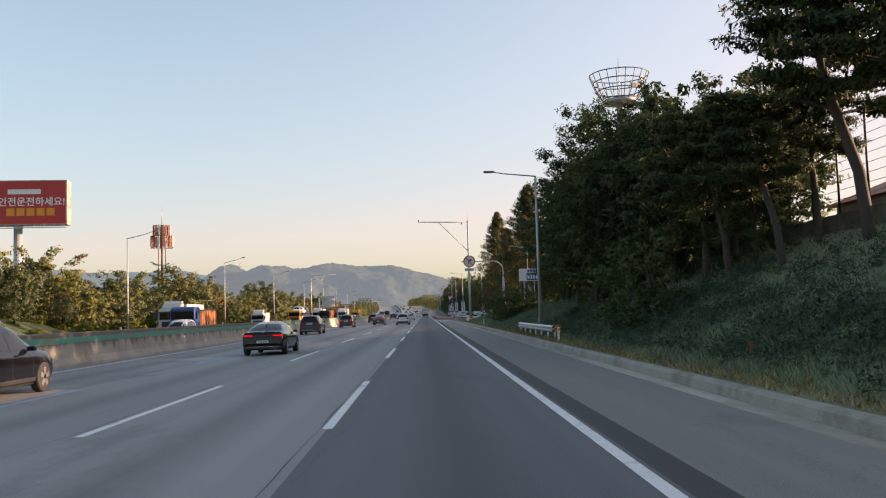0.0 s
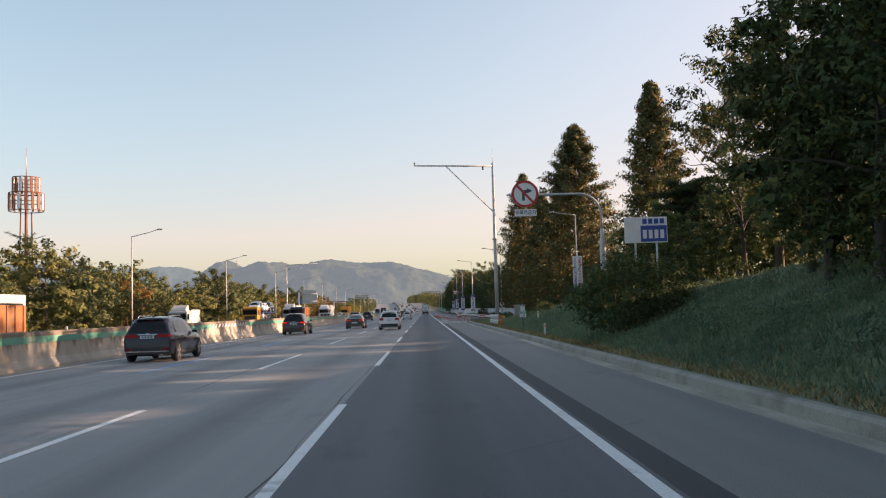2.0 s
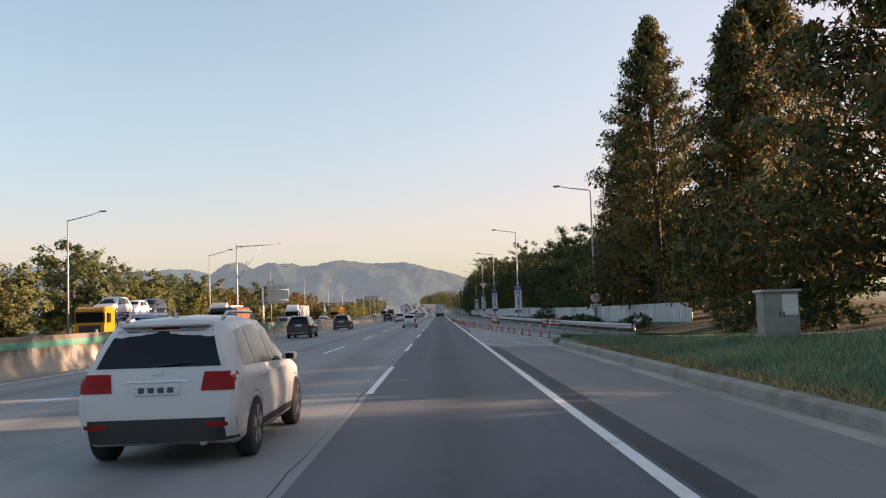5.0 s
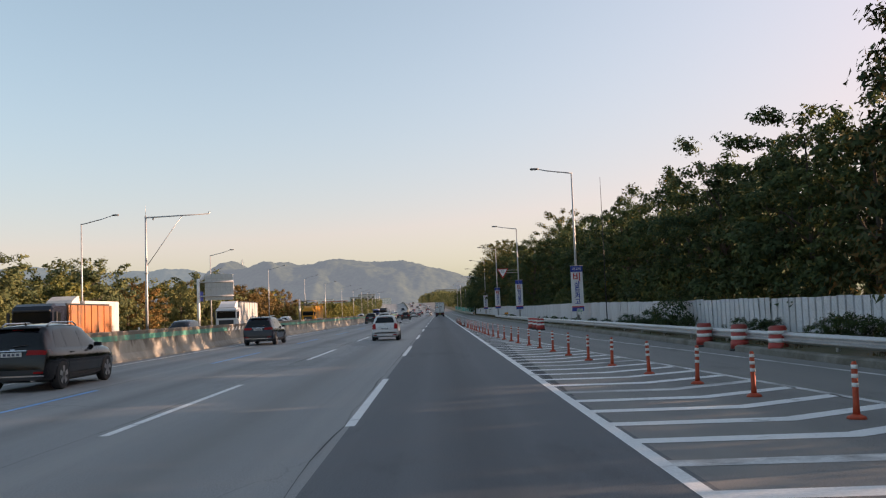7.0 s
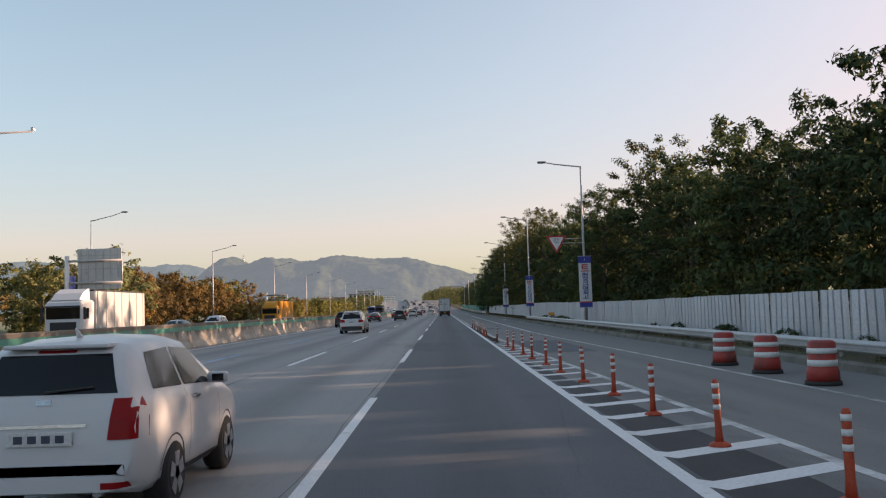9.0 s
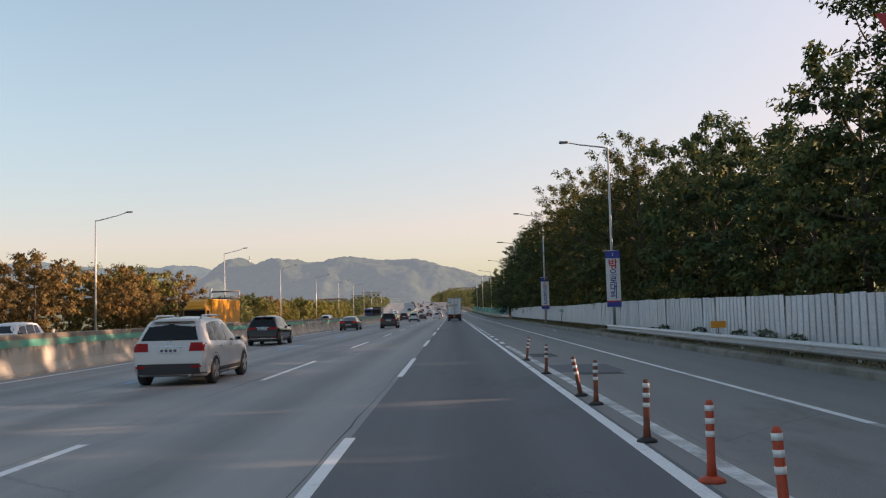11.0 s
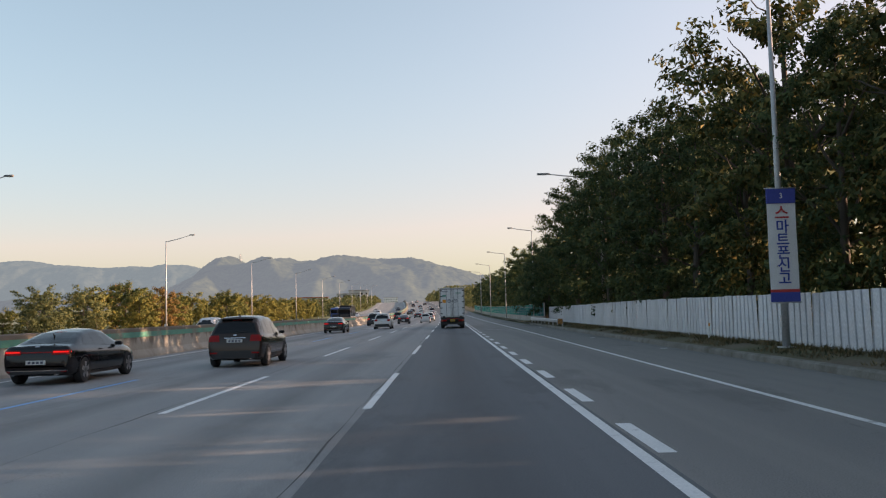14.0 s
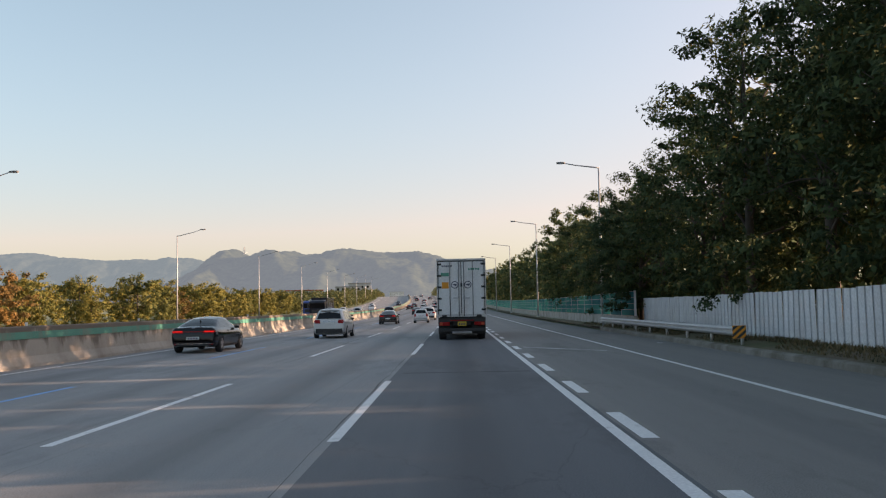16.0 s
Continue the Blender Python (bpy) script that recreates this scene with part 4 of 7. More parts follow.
stand([(shrub(2.0, 1.5, M["leaf_dark"], 46, 0.14, 70, "dark green bush growing over the guardrail"), 2.0)], [(11.0 + 0.5 * math.sin(i * 2.3), 164 + 5.2 * i, 0.25, (1.2 if i < 2 else 1.75) + 0.4 * math.sin(i * 1.9), 0) for i in range(9)] + [(11.4, 181 + 3.1 * i, 0.25, 1.7 + 0.3 * math.sin(i * 2.1), 0) for i in range(7)] + [(10.2, 197.5, 0.3, 1.6, 0), (10.1, 202, 0.3, 1.75, 0), (10.0, 206.5, 0.3, 1.5, 0), (9.95, 210, 0.3, 1.2, 0)] + [(9.75, y, 0.35, 1.25, 0) for y in (213, 218, 224, 237, 243, 231, 286, 281, 292, 405, 401)])

fence_bush = [(shrub(3.0, 2.0, M["leaf_dark"], 48, 0.16, 90, "dense dark shrub between guardrail and sheet fence"), 3.0)]
stand(fence_bush, [(10.2, 199.0, 0.3, 1.9, 0), (10.0, 203.5, 0.3, 2.2, 0), (9.9, 208.0, 0.3, 1.8, 0), (9.8, 218.0, 0.3, 1.2, 0), (9.7, 226.0, 0.3, 1.1, 0), (9.6, 236.0, 0.3, 1.3, 0), (9.5, 246.0, 0.3, 1.1, 0), (9.4, 277.6, 0.3, 1.35, 0), (9.5, 275.4, 0.3, 1.2, 0), (9.2, 281.6, 0.3, 0.95, 0), (9.4, 271.4, 0.3, 0.95, 0), (9.3, 289.5, 0.3, 0.9, 0), (9.3, 292.5, 0.3, 1.0, 0)])


def weed_mass(name, n, y0, y1, mat, label, tall, seed):
    """Low leafy weeds over a stretch of the bank, as one mass."""
    own = np.random.default_rng(seed)
    cs, rs = [], []
    while len(cs) < n:
        y = own.uniform(y0, y1)
        x = 6.0 + own.gamma(1.6, 2.2)
        if x > 15.6 or noise.noise((x * 0.45, y * 0.3, seed)) < own.uniform(-0.55, 0.25):
            continue
        h = tall * own.uniform(0.4, 1.2)
        cs.append((x, y, verge_z(x, y) + h * 0.4))
        rs.append(0.22 + h * 0.5)
    return tagged(new(name, leaves(cs, rs, 76, 0.115, 0.32, name, mat, 0.3, 0.7)), label, "weeds", kind="stuff")


weed_mass("bank_weeds", 950, 4, 50, M["weed_dark"], "low dark leafy weeds, deepened in tone for shade under the bank trees", 0.5, 11)
weed_mass("bank_herbs", 460, 50, 128, M["weed_mid"], "low leafy weed clumps in the bank grass", 0.6, 12)

olive = "sunlit olive green tree beyond the opposite road"
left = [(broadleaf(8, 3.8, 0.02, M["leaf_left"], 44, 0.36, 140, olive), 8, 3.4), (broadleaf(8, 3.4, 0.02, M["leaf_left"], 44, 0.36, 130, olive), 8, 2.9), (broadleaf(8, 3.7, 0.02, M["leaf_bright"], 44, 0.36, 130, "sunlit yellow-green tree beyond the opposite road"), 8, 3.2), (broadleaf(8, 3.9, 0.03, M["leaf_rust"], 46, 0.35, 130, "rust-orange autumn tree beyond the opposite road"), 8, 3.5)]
spots = []
for i in range(88):
    y = 62 + 5.9 * i
    x = -39.5 + 2.2 * math.sin(i * 2.7)
    top = 8.5 + 1.5 * math.sin(i * 1.13) + 0.6 * math.sin(i * 3.7)
    top -= 1.6 if y > 75 else 0.0
    if 337 < y < 349 or 378 < y < 386:
        continue
    if 310 < y < 376:
        top = 8.8 + 0.6 * math.sin(i * 2.1)
    if y > 400:
        top = min(top, 8.0) - 1.0 - 0.008 * (y - 400)
    if 386 < y < 409:
        top = 3.6 + 0.5 * math.sin(i * 2.1)
    k = 3 if (310 < y < 376 and i % 3 or i % 9 == 0) else (2 if i % 5 == 1 or y > 420 else i % 2)
    g = 5.2 * max(0.0, 1 - max(0, y - 60) / 50) * 0.75
    spots.append((x, y, g, top + g * 0.5, k))
    if i % 2:
        spots.append((x - 7, y + 2, g, top + 0.6, (k + 1) % 2 if k < 2 else k))
stand(left, spots, 4.9)
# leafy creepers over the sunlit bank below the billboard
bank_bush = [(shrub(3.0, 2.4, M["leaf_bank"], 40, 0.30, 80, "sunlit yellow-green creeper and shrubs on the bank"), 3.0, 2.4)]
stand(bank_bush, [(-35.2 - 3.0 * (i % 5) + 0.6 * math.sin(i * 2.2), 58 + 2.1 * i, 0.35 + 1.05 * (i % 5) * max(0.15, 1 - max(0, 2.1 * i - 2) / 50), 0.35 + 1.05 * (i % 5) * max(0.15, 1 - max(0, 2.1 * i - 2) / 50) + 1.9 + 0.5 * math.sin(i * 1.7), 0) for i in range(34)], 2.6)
# woods along the far end of the road, as one mass of clumps
cs, rs = [], []
for i in range(66):
    y = 585 + 9.0 * i
    for x, yy, top in ((-39 + 3 * math.sin(i * 2.3), y, 4.8 + 0.9 * math.sin(i * 1.31)), (-52 + 4 * math.sin(i * 1.9), y + 4, 5.4 + 1.0 * math.sin(i * 1.7)), (17 + 3 * math.sin(i * 1.7), y + 60, 9.5 + 1.5 * math.sin(i * 1.1))):
        for k in range(100):
            d = rng.normal(size=3)
            d /= np.linalg.norm(d)
            f = rng.uniform(0.4, 1) ** 0.5
            cs.append(on_road(x + 3.4 * d[0] * f, yy + 3.4 * d[1] * f, max(0.2, top * 0.5 + d[2] * top * 0.5 * f)))
            rs.append(0.8)
me = leaves(cs, rs, 6, 0.85, 0.5, "distant_woods", M["leaf_left"], 0.3)
tagged(new("distant_woods", me), "olive green woods along the distant motorway", "woods", kind="stuff")


def blades(n, place, h, name, mat, label):
    """Grass as one mass of bent blades."""
    x, y, z = place(n)
    a = rng.uniform(0, 2 * np.pi, n)
    hh = h * rng.uniform(0.5, 1.4, n)
    w = 0.012 + 0.014 * rng.random(n)
    lx, ly = np.cos(a), np.sin(a)
    base = np.stack([x, y, z], 1)
    side = np.stack([-ly, lx, 0 * a], 1) * w[:, None]
    out = np.stack([lx, ly, 0 * a], 1)
    tip = base + out * (hh * 0.85)[:, None] + np.stack([0 * a, 0 * a, hh], 1)
    v = np.stack([base - side, base + side, tip], 1).reshape(-1, 3)
    me = bpy.data.meshes.new(name)
    me.vertices.add(3 * n)
    me.loops.add(3 * n)
    me.polygons.add(n)
    me.vertices.foreach_set("co", v.astype(np.float32).ravel())
    me.loops.foreach_set("vertex_index", np.arange(3 * n, dtype=np.int32))
    me.polygons.foreach_set("loop_start", np.arange(0, 3 * n, 3, dtype=np.int32))
    me.update()
    me.materials.append(mat)
    return tagged(new(name, me), label, "grass", kind="stuff")


def bank_spots(n):
    y = rng.uniform(0, 157, n)
    x = 5.65 + rng.gamma(1.5, 2.0, n)
    x = np.minimum(x, np.where(y > 120, 5.3 + 12 * np.clip(1 - (y - 120) / 38, 0.03, 1), 20))
    return x, y, np.array([verge_z(a, b) for a, b in zip(x, y)]) - 0.02


blades(150000, bank_spots, 0.19, "bank_grass", M["grass"], "rough green and straw-coloured grass on the bank")


def kerb_edge(n):
    y = rng.uniform(0, 150, n)
    x = 5.3 + rng.gamma(1.6, 0.28, n)
    return x, y, np.array([verge_z(a, b) for a, b in zip(x, y)]) - 0.02


blades(24000, kerb_edge, 0.12, "kerb_straw", M["straw"], "straw-coloured dead grass along the kerb")


def verge_spots(n):
    y = rng.uniform(160, 430, n)
    w = rng.uniform(0.3, 1.9, n)
    keep = np.array([noise.noise((a * 0.25, 0, 3)) for a in y])
    w = np.where(keep > -0.1, w, 1.5 + 0.3 * rng.random(n))
    x = np.array([kerb_x(a) for a in y]) + w
    return x, y, 0.2 + 0.12 * w


blades(42000, verge_spots, 0.085, "verge_weeds", M["dead_weed"], "dry weeds along the fence foot")


def fence_tufts(n):
    """Tufts gathered at the foot of the sheet fence."""
    y = rng.uniform(200, 412, n)
    y = np.round(y / 0.9) * 0.9 + rng.normal(0, 0.16, n)
    thick = np.array([noise.noise((a * 0.12, 7, 1)) for a in y])
    x = np.array([kerb_x(a) for a in y]) + 1.35 - np.abs(rng.normal(0, 0.22, n)) * (1 + thick)
    return x, y, np.full(n, 0.34)


blades(11000, fence_tufts, 0.17, "fence_tufts", M["dead_weed"], "brown dead weed tufts at the foot of the sheet fence")


# ---- street furniture ----
def lettering(body, size, mat, parent, m, name="lettering", align="CENTER"):
    """Raised letters in the built-in font, as one mesh."""
    cu = bpy.data.curves.new("letters", "FONT")
    cu.body, cu.size, cu.align_x, cu.align_y, cu.extrude = body, size, align, "CENTER", 0.002
    cu.offset = size * 0.016 if ord(body[0]) > 255 else 0.0
    tmp = new("letters_tmp", cu)
    bpy.context.view_layer.update()
    me = bpy.data.meshes.new_from_object(tmp.evaluated_get(bpy.context.evaluated_depsgraph_get()))
    bpy.data.objects.remove(tmp)
    me.materials.clear()
    me.transform(m)
    return part(name, me, mat, parent)


FACE = pose(0, 0, 0, 90, 0, 0)  # letters that face back along the road


def street_lamp(height, reach, label, rise=0.35):
    """Tapered pole with one arm towards -x."""
    root = thing("street_lamp", label, "street lamp", group="street lamps")
    part("base_plate", box(-0.2, 0.2, -0.2, 0.2, 0, 0.04, 0.01), M["galv"], root)
    part("pole", tube([(0, 0, 0.03), (0, 0, height * 0.5), (0, 0, height)], [0.11, 0.085, 0.055], 12), M["pole"], root)
    arm = [(0.06, 0, height - 0.03), (-0.3, 0, height + 0.02), (-reach * 0.6, 0, height + rise * 0.6), (-reach + 0.5, 0, height + rise)]
    part("arm", tube(arm, [0.05, 0.05, 0.042, 0.036], 8), M["pole"], root)
    head = ring_loft([[(-reach + 0.55, s * w, height + rise + z) for s, z in ((-1, 0.02), (-0.6, 0.07), (0.6, 0.07), (1, 0.02), (0.7, -0.04), (-0.7, -0.04))] for w in (0.06,)] +
                     [[(-reach + x, s * w, height + rise + 0.02 + z) for s, z in ((-1, 0.02), (-0.6, 0.08), (0.6, 0.08), (1, 0.02), (0.7, -0.05), (-0.7, -0.05))] for x, w in ((0.4, 0.13), (0.0, 0.14), (-0.1, 0.08))])
    h = part("lamp_head", head, M["lamp_head"], root)
    part("lens", box(-reach - 0.02, -reach + 0.34, -0.09, 0.09, height + rise - 0.05, height + rise - 0.028, 0.004), M["reflect"], h)
    part("hatch", box(-0.125, -0.1, -0.06, 0.06, 0.6, 0.95, 0.005), M["galv"], root)
    return root


right_lamp = street_lamp(11.1, 3.0, "tall grey street lamp with one arm over the road")
# foot, then how far the height and the arm differ from the first
for i, (x, y, z, tall, long) in enumerate(((9.5, 222, 0.35, 0.975, 0.95), (9.35, 264.6, 0.35, 1, 1), (9.35, 302.6, 0.35, 1.02, 1), (9.6, 343.4, 0.35, 1.04, 1.05), (11.7, 385, 0.35, 1.06, 1.65), (10.0, 423, 0.35, 1.01, 1), (9.4, 464, 0.35, 1, 1), (9.0, 503, 0.35, 1, 1), (9.0, 543, 0.35, 1, 1), (11.8, 182, 0.3, 0.965, 0.97), (16.6, 141.2, 0.9, 1, 1), (6.4, 50.7, 0.45, 0.835, 1.03))):
    m = pose(*on_road(x, y, z), 0, 0, heading(y)) @ Matrix.Diagonal((long, 1, tall, 1))
    if i == 0:
        right_lamp.matrix_basis = m
    else:
        copy_thing(right_lamp, m)
left_lamp = street_lamp(10.9, 3.4, "tall slim street lamp beyond the opposite road", 0.7)
for i, y in enumerate((98, 145.4, 192.7, 241, 287, 330.5, 376.5, 422, 468, 514, 560, 606, 655, 705, 760, 820)):
    m = pose(*on_road(-33.4 if y < 400 else -34.2, y, 0.1), 0, 0, 180 + heading(y))
    if i == 0:
        left_lamp.matrix_basis = m
    else:
        copy_thing(left_lamp, m)


def camera_pole(height, reach, brace_z, brace_x, label, m):
    """Mast with a long arm, a brace and a small camera at the tip."""
    root = thing("camera_mast", label, "mast", m)
    part("plinth", box(-0.45, 0.45, -0.45, 0.45, -0.3, 0.25, 0.03), M["concrete"], root)
    part("mast", tube([(0, 0, 0.25), (0, 0, height * 0.33), (0, 0, height * 0.62), (0, 0, height)], [0.17, 0.155, 0.13, 0.10], 14), M["pole"], root)
    for f in (0.33, 0.52):
        part("flange", tube([(0, 0, height * f - 0.06), (0, 0, height * f + 0.06)], 0.22, 14), M["pole"], root)
    part("arm", tube([(0.1, 0, height - 0.25), (-reach, 0, height - 0.05)], [0.085, 0.06], 10), M["pole"], root)
    part("brace", tube([(-0.05, 0, brace_z), (-brace_x, 0, height - 0.18)], 0.045, 8), M["pole"], root)
    part("spike", tube([(0, 0, height), (0, 0, height + 1.3)], [0.025, 0.008], 6), M["pole"], root)
    c = part("camera_box", box(-reach - 0.06, -reach + 0.1, -0.2, 0.14, height + 0.0, height + 0.16, 0.02), M["sign_white"], root)
    part("hood", box(-reach - 0.08, -reach + 0.12, -0.26, 0.16, height + 0.165, height + 0.185, 0.005), M["lamp_head"], c)
    part("sensor", box(-0.95, -0.80, -0.1, 0.1, height - 0.55, height - 0.22, 0.02), M["lamp_head"], root)
    return root


camera_pole(14.0, 6.9, 9.7, 4.1, "tall grey mast with a long braced arm over the lanes", pose(6.05, 122.0, 0.45))
camera_pole(13.9, 7.4, 8.0, 4.2, "tall grey mast with a braced arm beyond the opposite road", pose(-34.0, 260.8, 0.1, 0, 0, 180))

plate = thing("rusty_plate", "small rusty steel plate on a short stake in the bank weeds", "plate", pose(6.82, 18.8, 0.50, 0, 0, -20))
part("stake", box(-0.02, 0.02, 0.012, 0.035, -0.2, 0.28, 0.004), M["old_steel"], plate)
part("sheet", box(-0.17, 0.17, -0.006, 0.008, 0.10, 0.28, 0.004), M["brick_red"], plate)
part("strip", box(0.0, 0.17, -0.010, -0.007, 0.06, 0.12, 0.001), M["straw_plate"], plate, "cream strip")
board = thing("work_board", "small orange board on a stake behind the guardrail", "board", pose(9.0, 281.0, 0.3, 0, 0, -8))
part("stake", tube([(0, 0.02, -0.1), (0, 0.02, 0.76)], 0.02, 6), M["old_steel"], board)
part("panel", box(-0.26, 0.26, -0.012, 0.004, 0.54, 0.78, 0.006), M["yellow"], board, "orange panel")
cab = thing("control_cabinet", "grey roadside control cabinet with one pale panel", "cabinet", pose(10.15, 141.5, 0.3))
part("base", box(-0.6, 0.6, -0.35, 0.35, 0, 0.3, 0.02), M["concrete"], cab)
part("body", box(-0.55, 0.55, -0.3, 0.3, 0.3, 1.6, 0.02), M["concrete"], cab)
part("lid", box(-0.62, 0.62, -0.38, 0.38, 1.6, 1.68, 0.015), M["galv"], cab)
for s in (-1, 1):
    d = part("door", box(s * 0.27 - 0.24, s * 0.27 + 0.24, -0.318, -0.302, 0.38 if s < 0 else 0.9, 1.52, 0.004), M["concrete"] if s < 0 else M["cloth"], cab)
    part("handle", box(s * 0.06 - 0.015, s * 0.06 + 0.015, -0.34, -0.318, 0.85, 1.0, 0.003), M["black"], d)


# guardrails
def w_beam(p, q, z, side):
    """A folded steel beam between two points."""
    p, q = Vector(p), Vector(q)
    n = Vector((-(q - p).y, (q - p).x, 0)).normalized() * side
    prof = [(0.0, -0.16), (0.05, -0.13), (0.085, -0.09), (0.085, -0.06), (0.02, -0.02), (0.02, 0.02), (0.085, 0.06), (0.085, 0.09), (0.05, 0.13), (0.0, 0.16)]
    back = [(a - 0.006, b) for a, b in prof[::-1]]
    return ring_loft([[e + n * a + Vector((0, 0, z + b)) for a, b in prof + back] for e in (p, q)], smooth=False)


def guardrail(path_xy, heights, label, ground=0.3, panels=0):
    root = thing("guardrail", label, "guardrail")
    n = len(path_xy)
    for i in range(n - 1):
        (x0, y0), (x1, y1) = path_xy[i], path_xy[i + 1]
        a, b = on_road(x0, y0), on_road(x1, y1)
        for z in heights:
            part("beam", w_beam(a, b, z, 1), M["galv"], root)
    for i in range(n):
        x, y = path_xy[i]
        p = on_road(x, y)
        part("post", tube([p + Vector((0.10, 0, ground - 0.35)), p + Vector((0.10, 0, max(heights) + 0.16))], 0.06, 8), M["galv"], root)
        for z in heights:
            part("spacer", box(p.x + 0.0, p.x + 0.06, y - 0.05, y + 0.05, p.z + z - 0.08, p.z + z + 0.08), M["galv"], root)
    return root


def hazard_panel(x, y, z, w, h):
    """Black and yellow end marker facing the traffic."""
    root = thing("hazard_panel", "black and yellow striped end marker on a guardrail", "marker", pose(x, y, z, 0, 0, -14))
    part("plate", box(-w / 2, w / 2, -0.02, 0.0, 0, h, 0.004), M["yellow"], root)
    n = 2
    for i in range(-2, n):
        # a slanting bar, cut off at the plate's edges
        a, b = (i + 0.15) * h / n, (i + 0.65) * h / n
        rise = 0.9 * w
        low = [(-w / 2 + w * k / 8, a + rise * k / 8) for k in range(9)]
        high = [(-w / 2 + w * k / 8, b + rise * k / 8) for k in range(9)]
        bm = bmesh.new()
        for k in range(8):
            q = [low[k], low[k + 1], high[k + 1], high[k]]
            q = [(u, min(max(v, 0.008), h - 0.008)) for u, v in q]
            if max(v for u, v in q) - min(v for u, v in q) > 0.01 and q[3][1] - q[0][1] + q[2][1] - q[1][1] > 0.01:
                bm.faces.new([bm.verts.new((u, -0.024, v)) for u, v in q])
        if bm.faces:
            part("stripe", bm, M["black"], root)
        else:
            bm.free()
    part("bracket", box(-0.05, 0.05, 0.0, 0.12, h * 0.2, h * 0.8, 0.004), M["galv"], root)
    return root


guardrail([(5.62, 40.5 + 2.4 * i) for i in range(7)], (0.72,), "galvanised steel guardrail on the kerb")
hazard_panel(5.72, 40.0, 0.55, 0.34, 0.36)
guardrail([(5.62, 115.3 + 2.3 * i) for i in range(5)], (0.55, 0.98), "double galvanised steel guardrail before the mast")
hazard_panel(5.72, 114.8, 0.30, 0.48, 0.40)
hazard_panel(5.72, 114.75, 0.78, 0.40, 0.36)
run = [(kerb_x(y) + 0.45, y) for y in [162 + 4 * i for i in range(36)]]
guardrail(run, (0.50,), "long galvanised guardrail beside the slip road")
guardrail([(kerb_x(y) + 0.3, y) for y in [391 + 3.5 * i for i in range(9)]], (0.66,), "galvanised guardrail ending in a striped marker")
hazard_panel(8.95, 390.5, 0.45, 0.42, 0.42)
far_rail = guardrail([(18.2, 118 + 4 * i) for i in range(8)], (1.75,), "guardrail of the slip road above the bank", 1.1)
far_rail.matrix_world = Matrix.Translation((0, 130, 1.95)) @ Matrix.Rotation(math.radians(-2.6), 4, "X") @ Matrix.Translation((0, -130, -1.95))

# sheet fence
fence = thing("sheet_fence", "weathered white corrugated sheet fence with rusty stains", "fence")
bm = bmesh.new()
wv, ribs = 0.9, 2
prof = []
for r in range(ribs):
    a = -wv / 2 + r * wv / ribs
    prof += [(a, 0.0), (a + 0.17, 0.014), (a + 0.35, 0.0), (a + 0.345, -0.13), (a + 0.44, -0.13)]
prof.append((wv / 2, 0.0))
front = [[(u, v, 0.0) for u, v in prof], [(u, v, 1.0) for u, v in prof]]
sheet(front, bm)
sheet([[(u, v + 0.004, z) for u, v in prof[::-1]] for z in (0.0, 1.0)], bm)
panel_mesh = mesh_of(bm, "fence_panel")
panel_mesh.materials.append(M["fence"])


def fence_x(y):
    return kerb_x(y) + 1.65 + max(0.0, 205 - y) * 0.055


y = 163.0
i = 0
while y < 411.5:
    x, x2 = fence_x(y), fence_x(y + 0.9)
    ob = new("panel", panel_mesh)
    ob.parent = fence
    h = 1.32 + 0.30 * max(0, min(1, (y - 186) / 120)) + 0.05 * math.sin(y * 0.09)
    turn = math.degrees(math.atan2(0.9, x2 - x))
    ob.matrix_basis = pose(x, y + 0.45, 0.36, rng.normal(0, 0.8), rng.normal(0, 0.3), turn) @ Matrix.Diagonal((1.0, 1, h + rng.normal(0, 0.012), 1))
    if i % 3 == 0:
        part("post", tube([(x + 0.08, y, 0.2), (x + 0.08, y, 0.36 + h)], 0.03, 6), M["galv"], fence)
    y += 0.9
    i += 1
for z in (0.7, 1.5):
    part("rail", tube([(fence_x(yy) + 0.06, yy, z) for yy in range(163, 412, 8)], 0.02, 6), M["galv"], fence)

# noise barrier past the fence
nb = thing("noise_barrier", "teal noise barrier panels on a low concrete wall", "noise barrier")
ys = [412 + 4.0 * i for i in range(52)]
for i in range(len(ys) - 1):
    y0, y1 = ys[i], ys[i + 1]
    a, b = on_road(kerb_x(y0) + 1.0, y0), on_road(kerb_x(y1) + 1.0, y1)
    part("wall", ring_loft([[e + Vector((u, 0, v)) for u, v in ((0, -0.1), (0, 0.95), (0.25, 0.95), (0.25, -0.1))] for e in (a, b)], smooth=False), M["concrete"], nb)
    for k in range(4):
        z0 = 0.97 + 0.35 * k
        part("panel", ring_loft([[e + Vector((u, s, v)) for u, v in ((0.06, z0), (0.06, z0 + 0.325), (0.09, z0 + 0.325), (0.09, z0))] for e, s in ((a, 0.06), (b, -0.06))], smooth=False), M["teal"], nb)
        part("rail", tube([a + Vector((0.075, 0, z0 + 0.337)), b + Vector((0.075, 0, z0 + 0.337))], 0.014, 5), M["galv"], nb)
    part("post", box(a.x + 0.05, a.x + 0.17, y0 - 0.03, y0 + 0.03, a.z + 0.95, a.z + 2.4), M["galv"], nb)


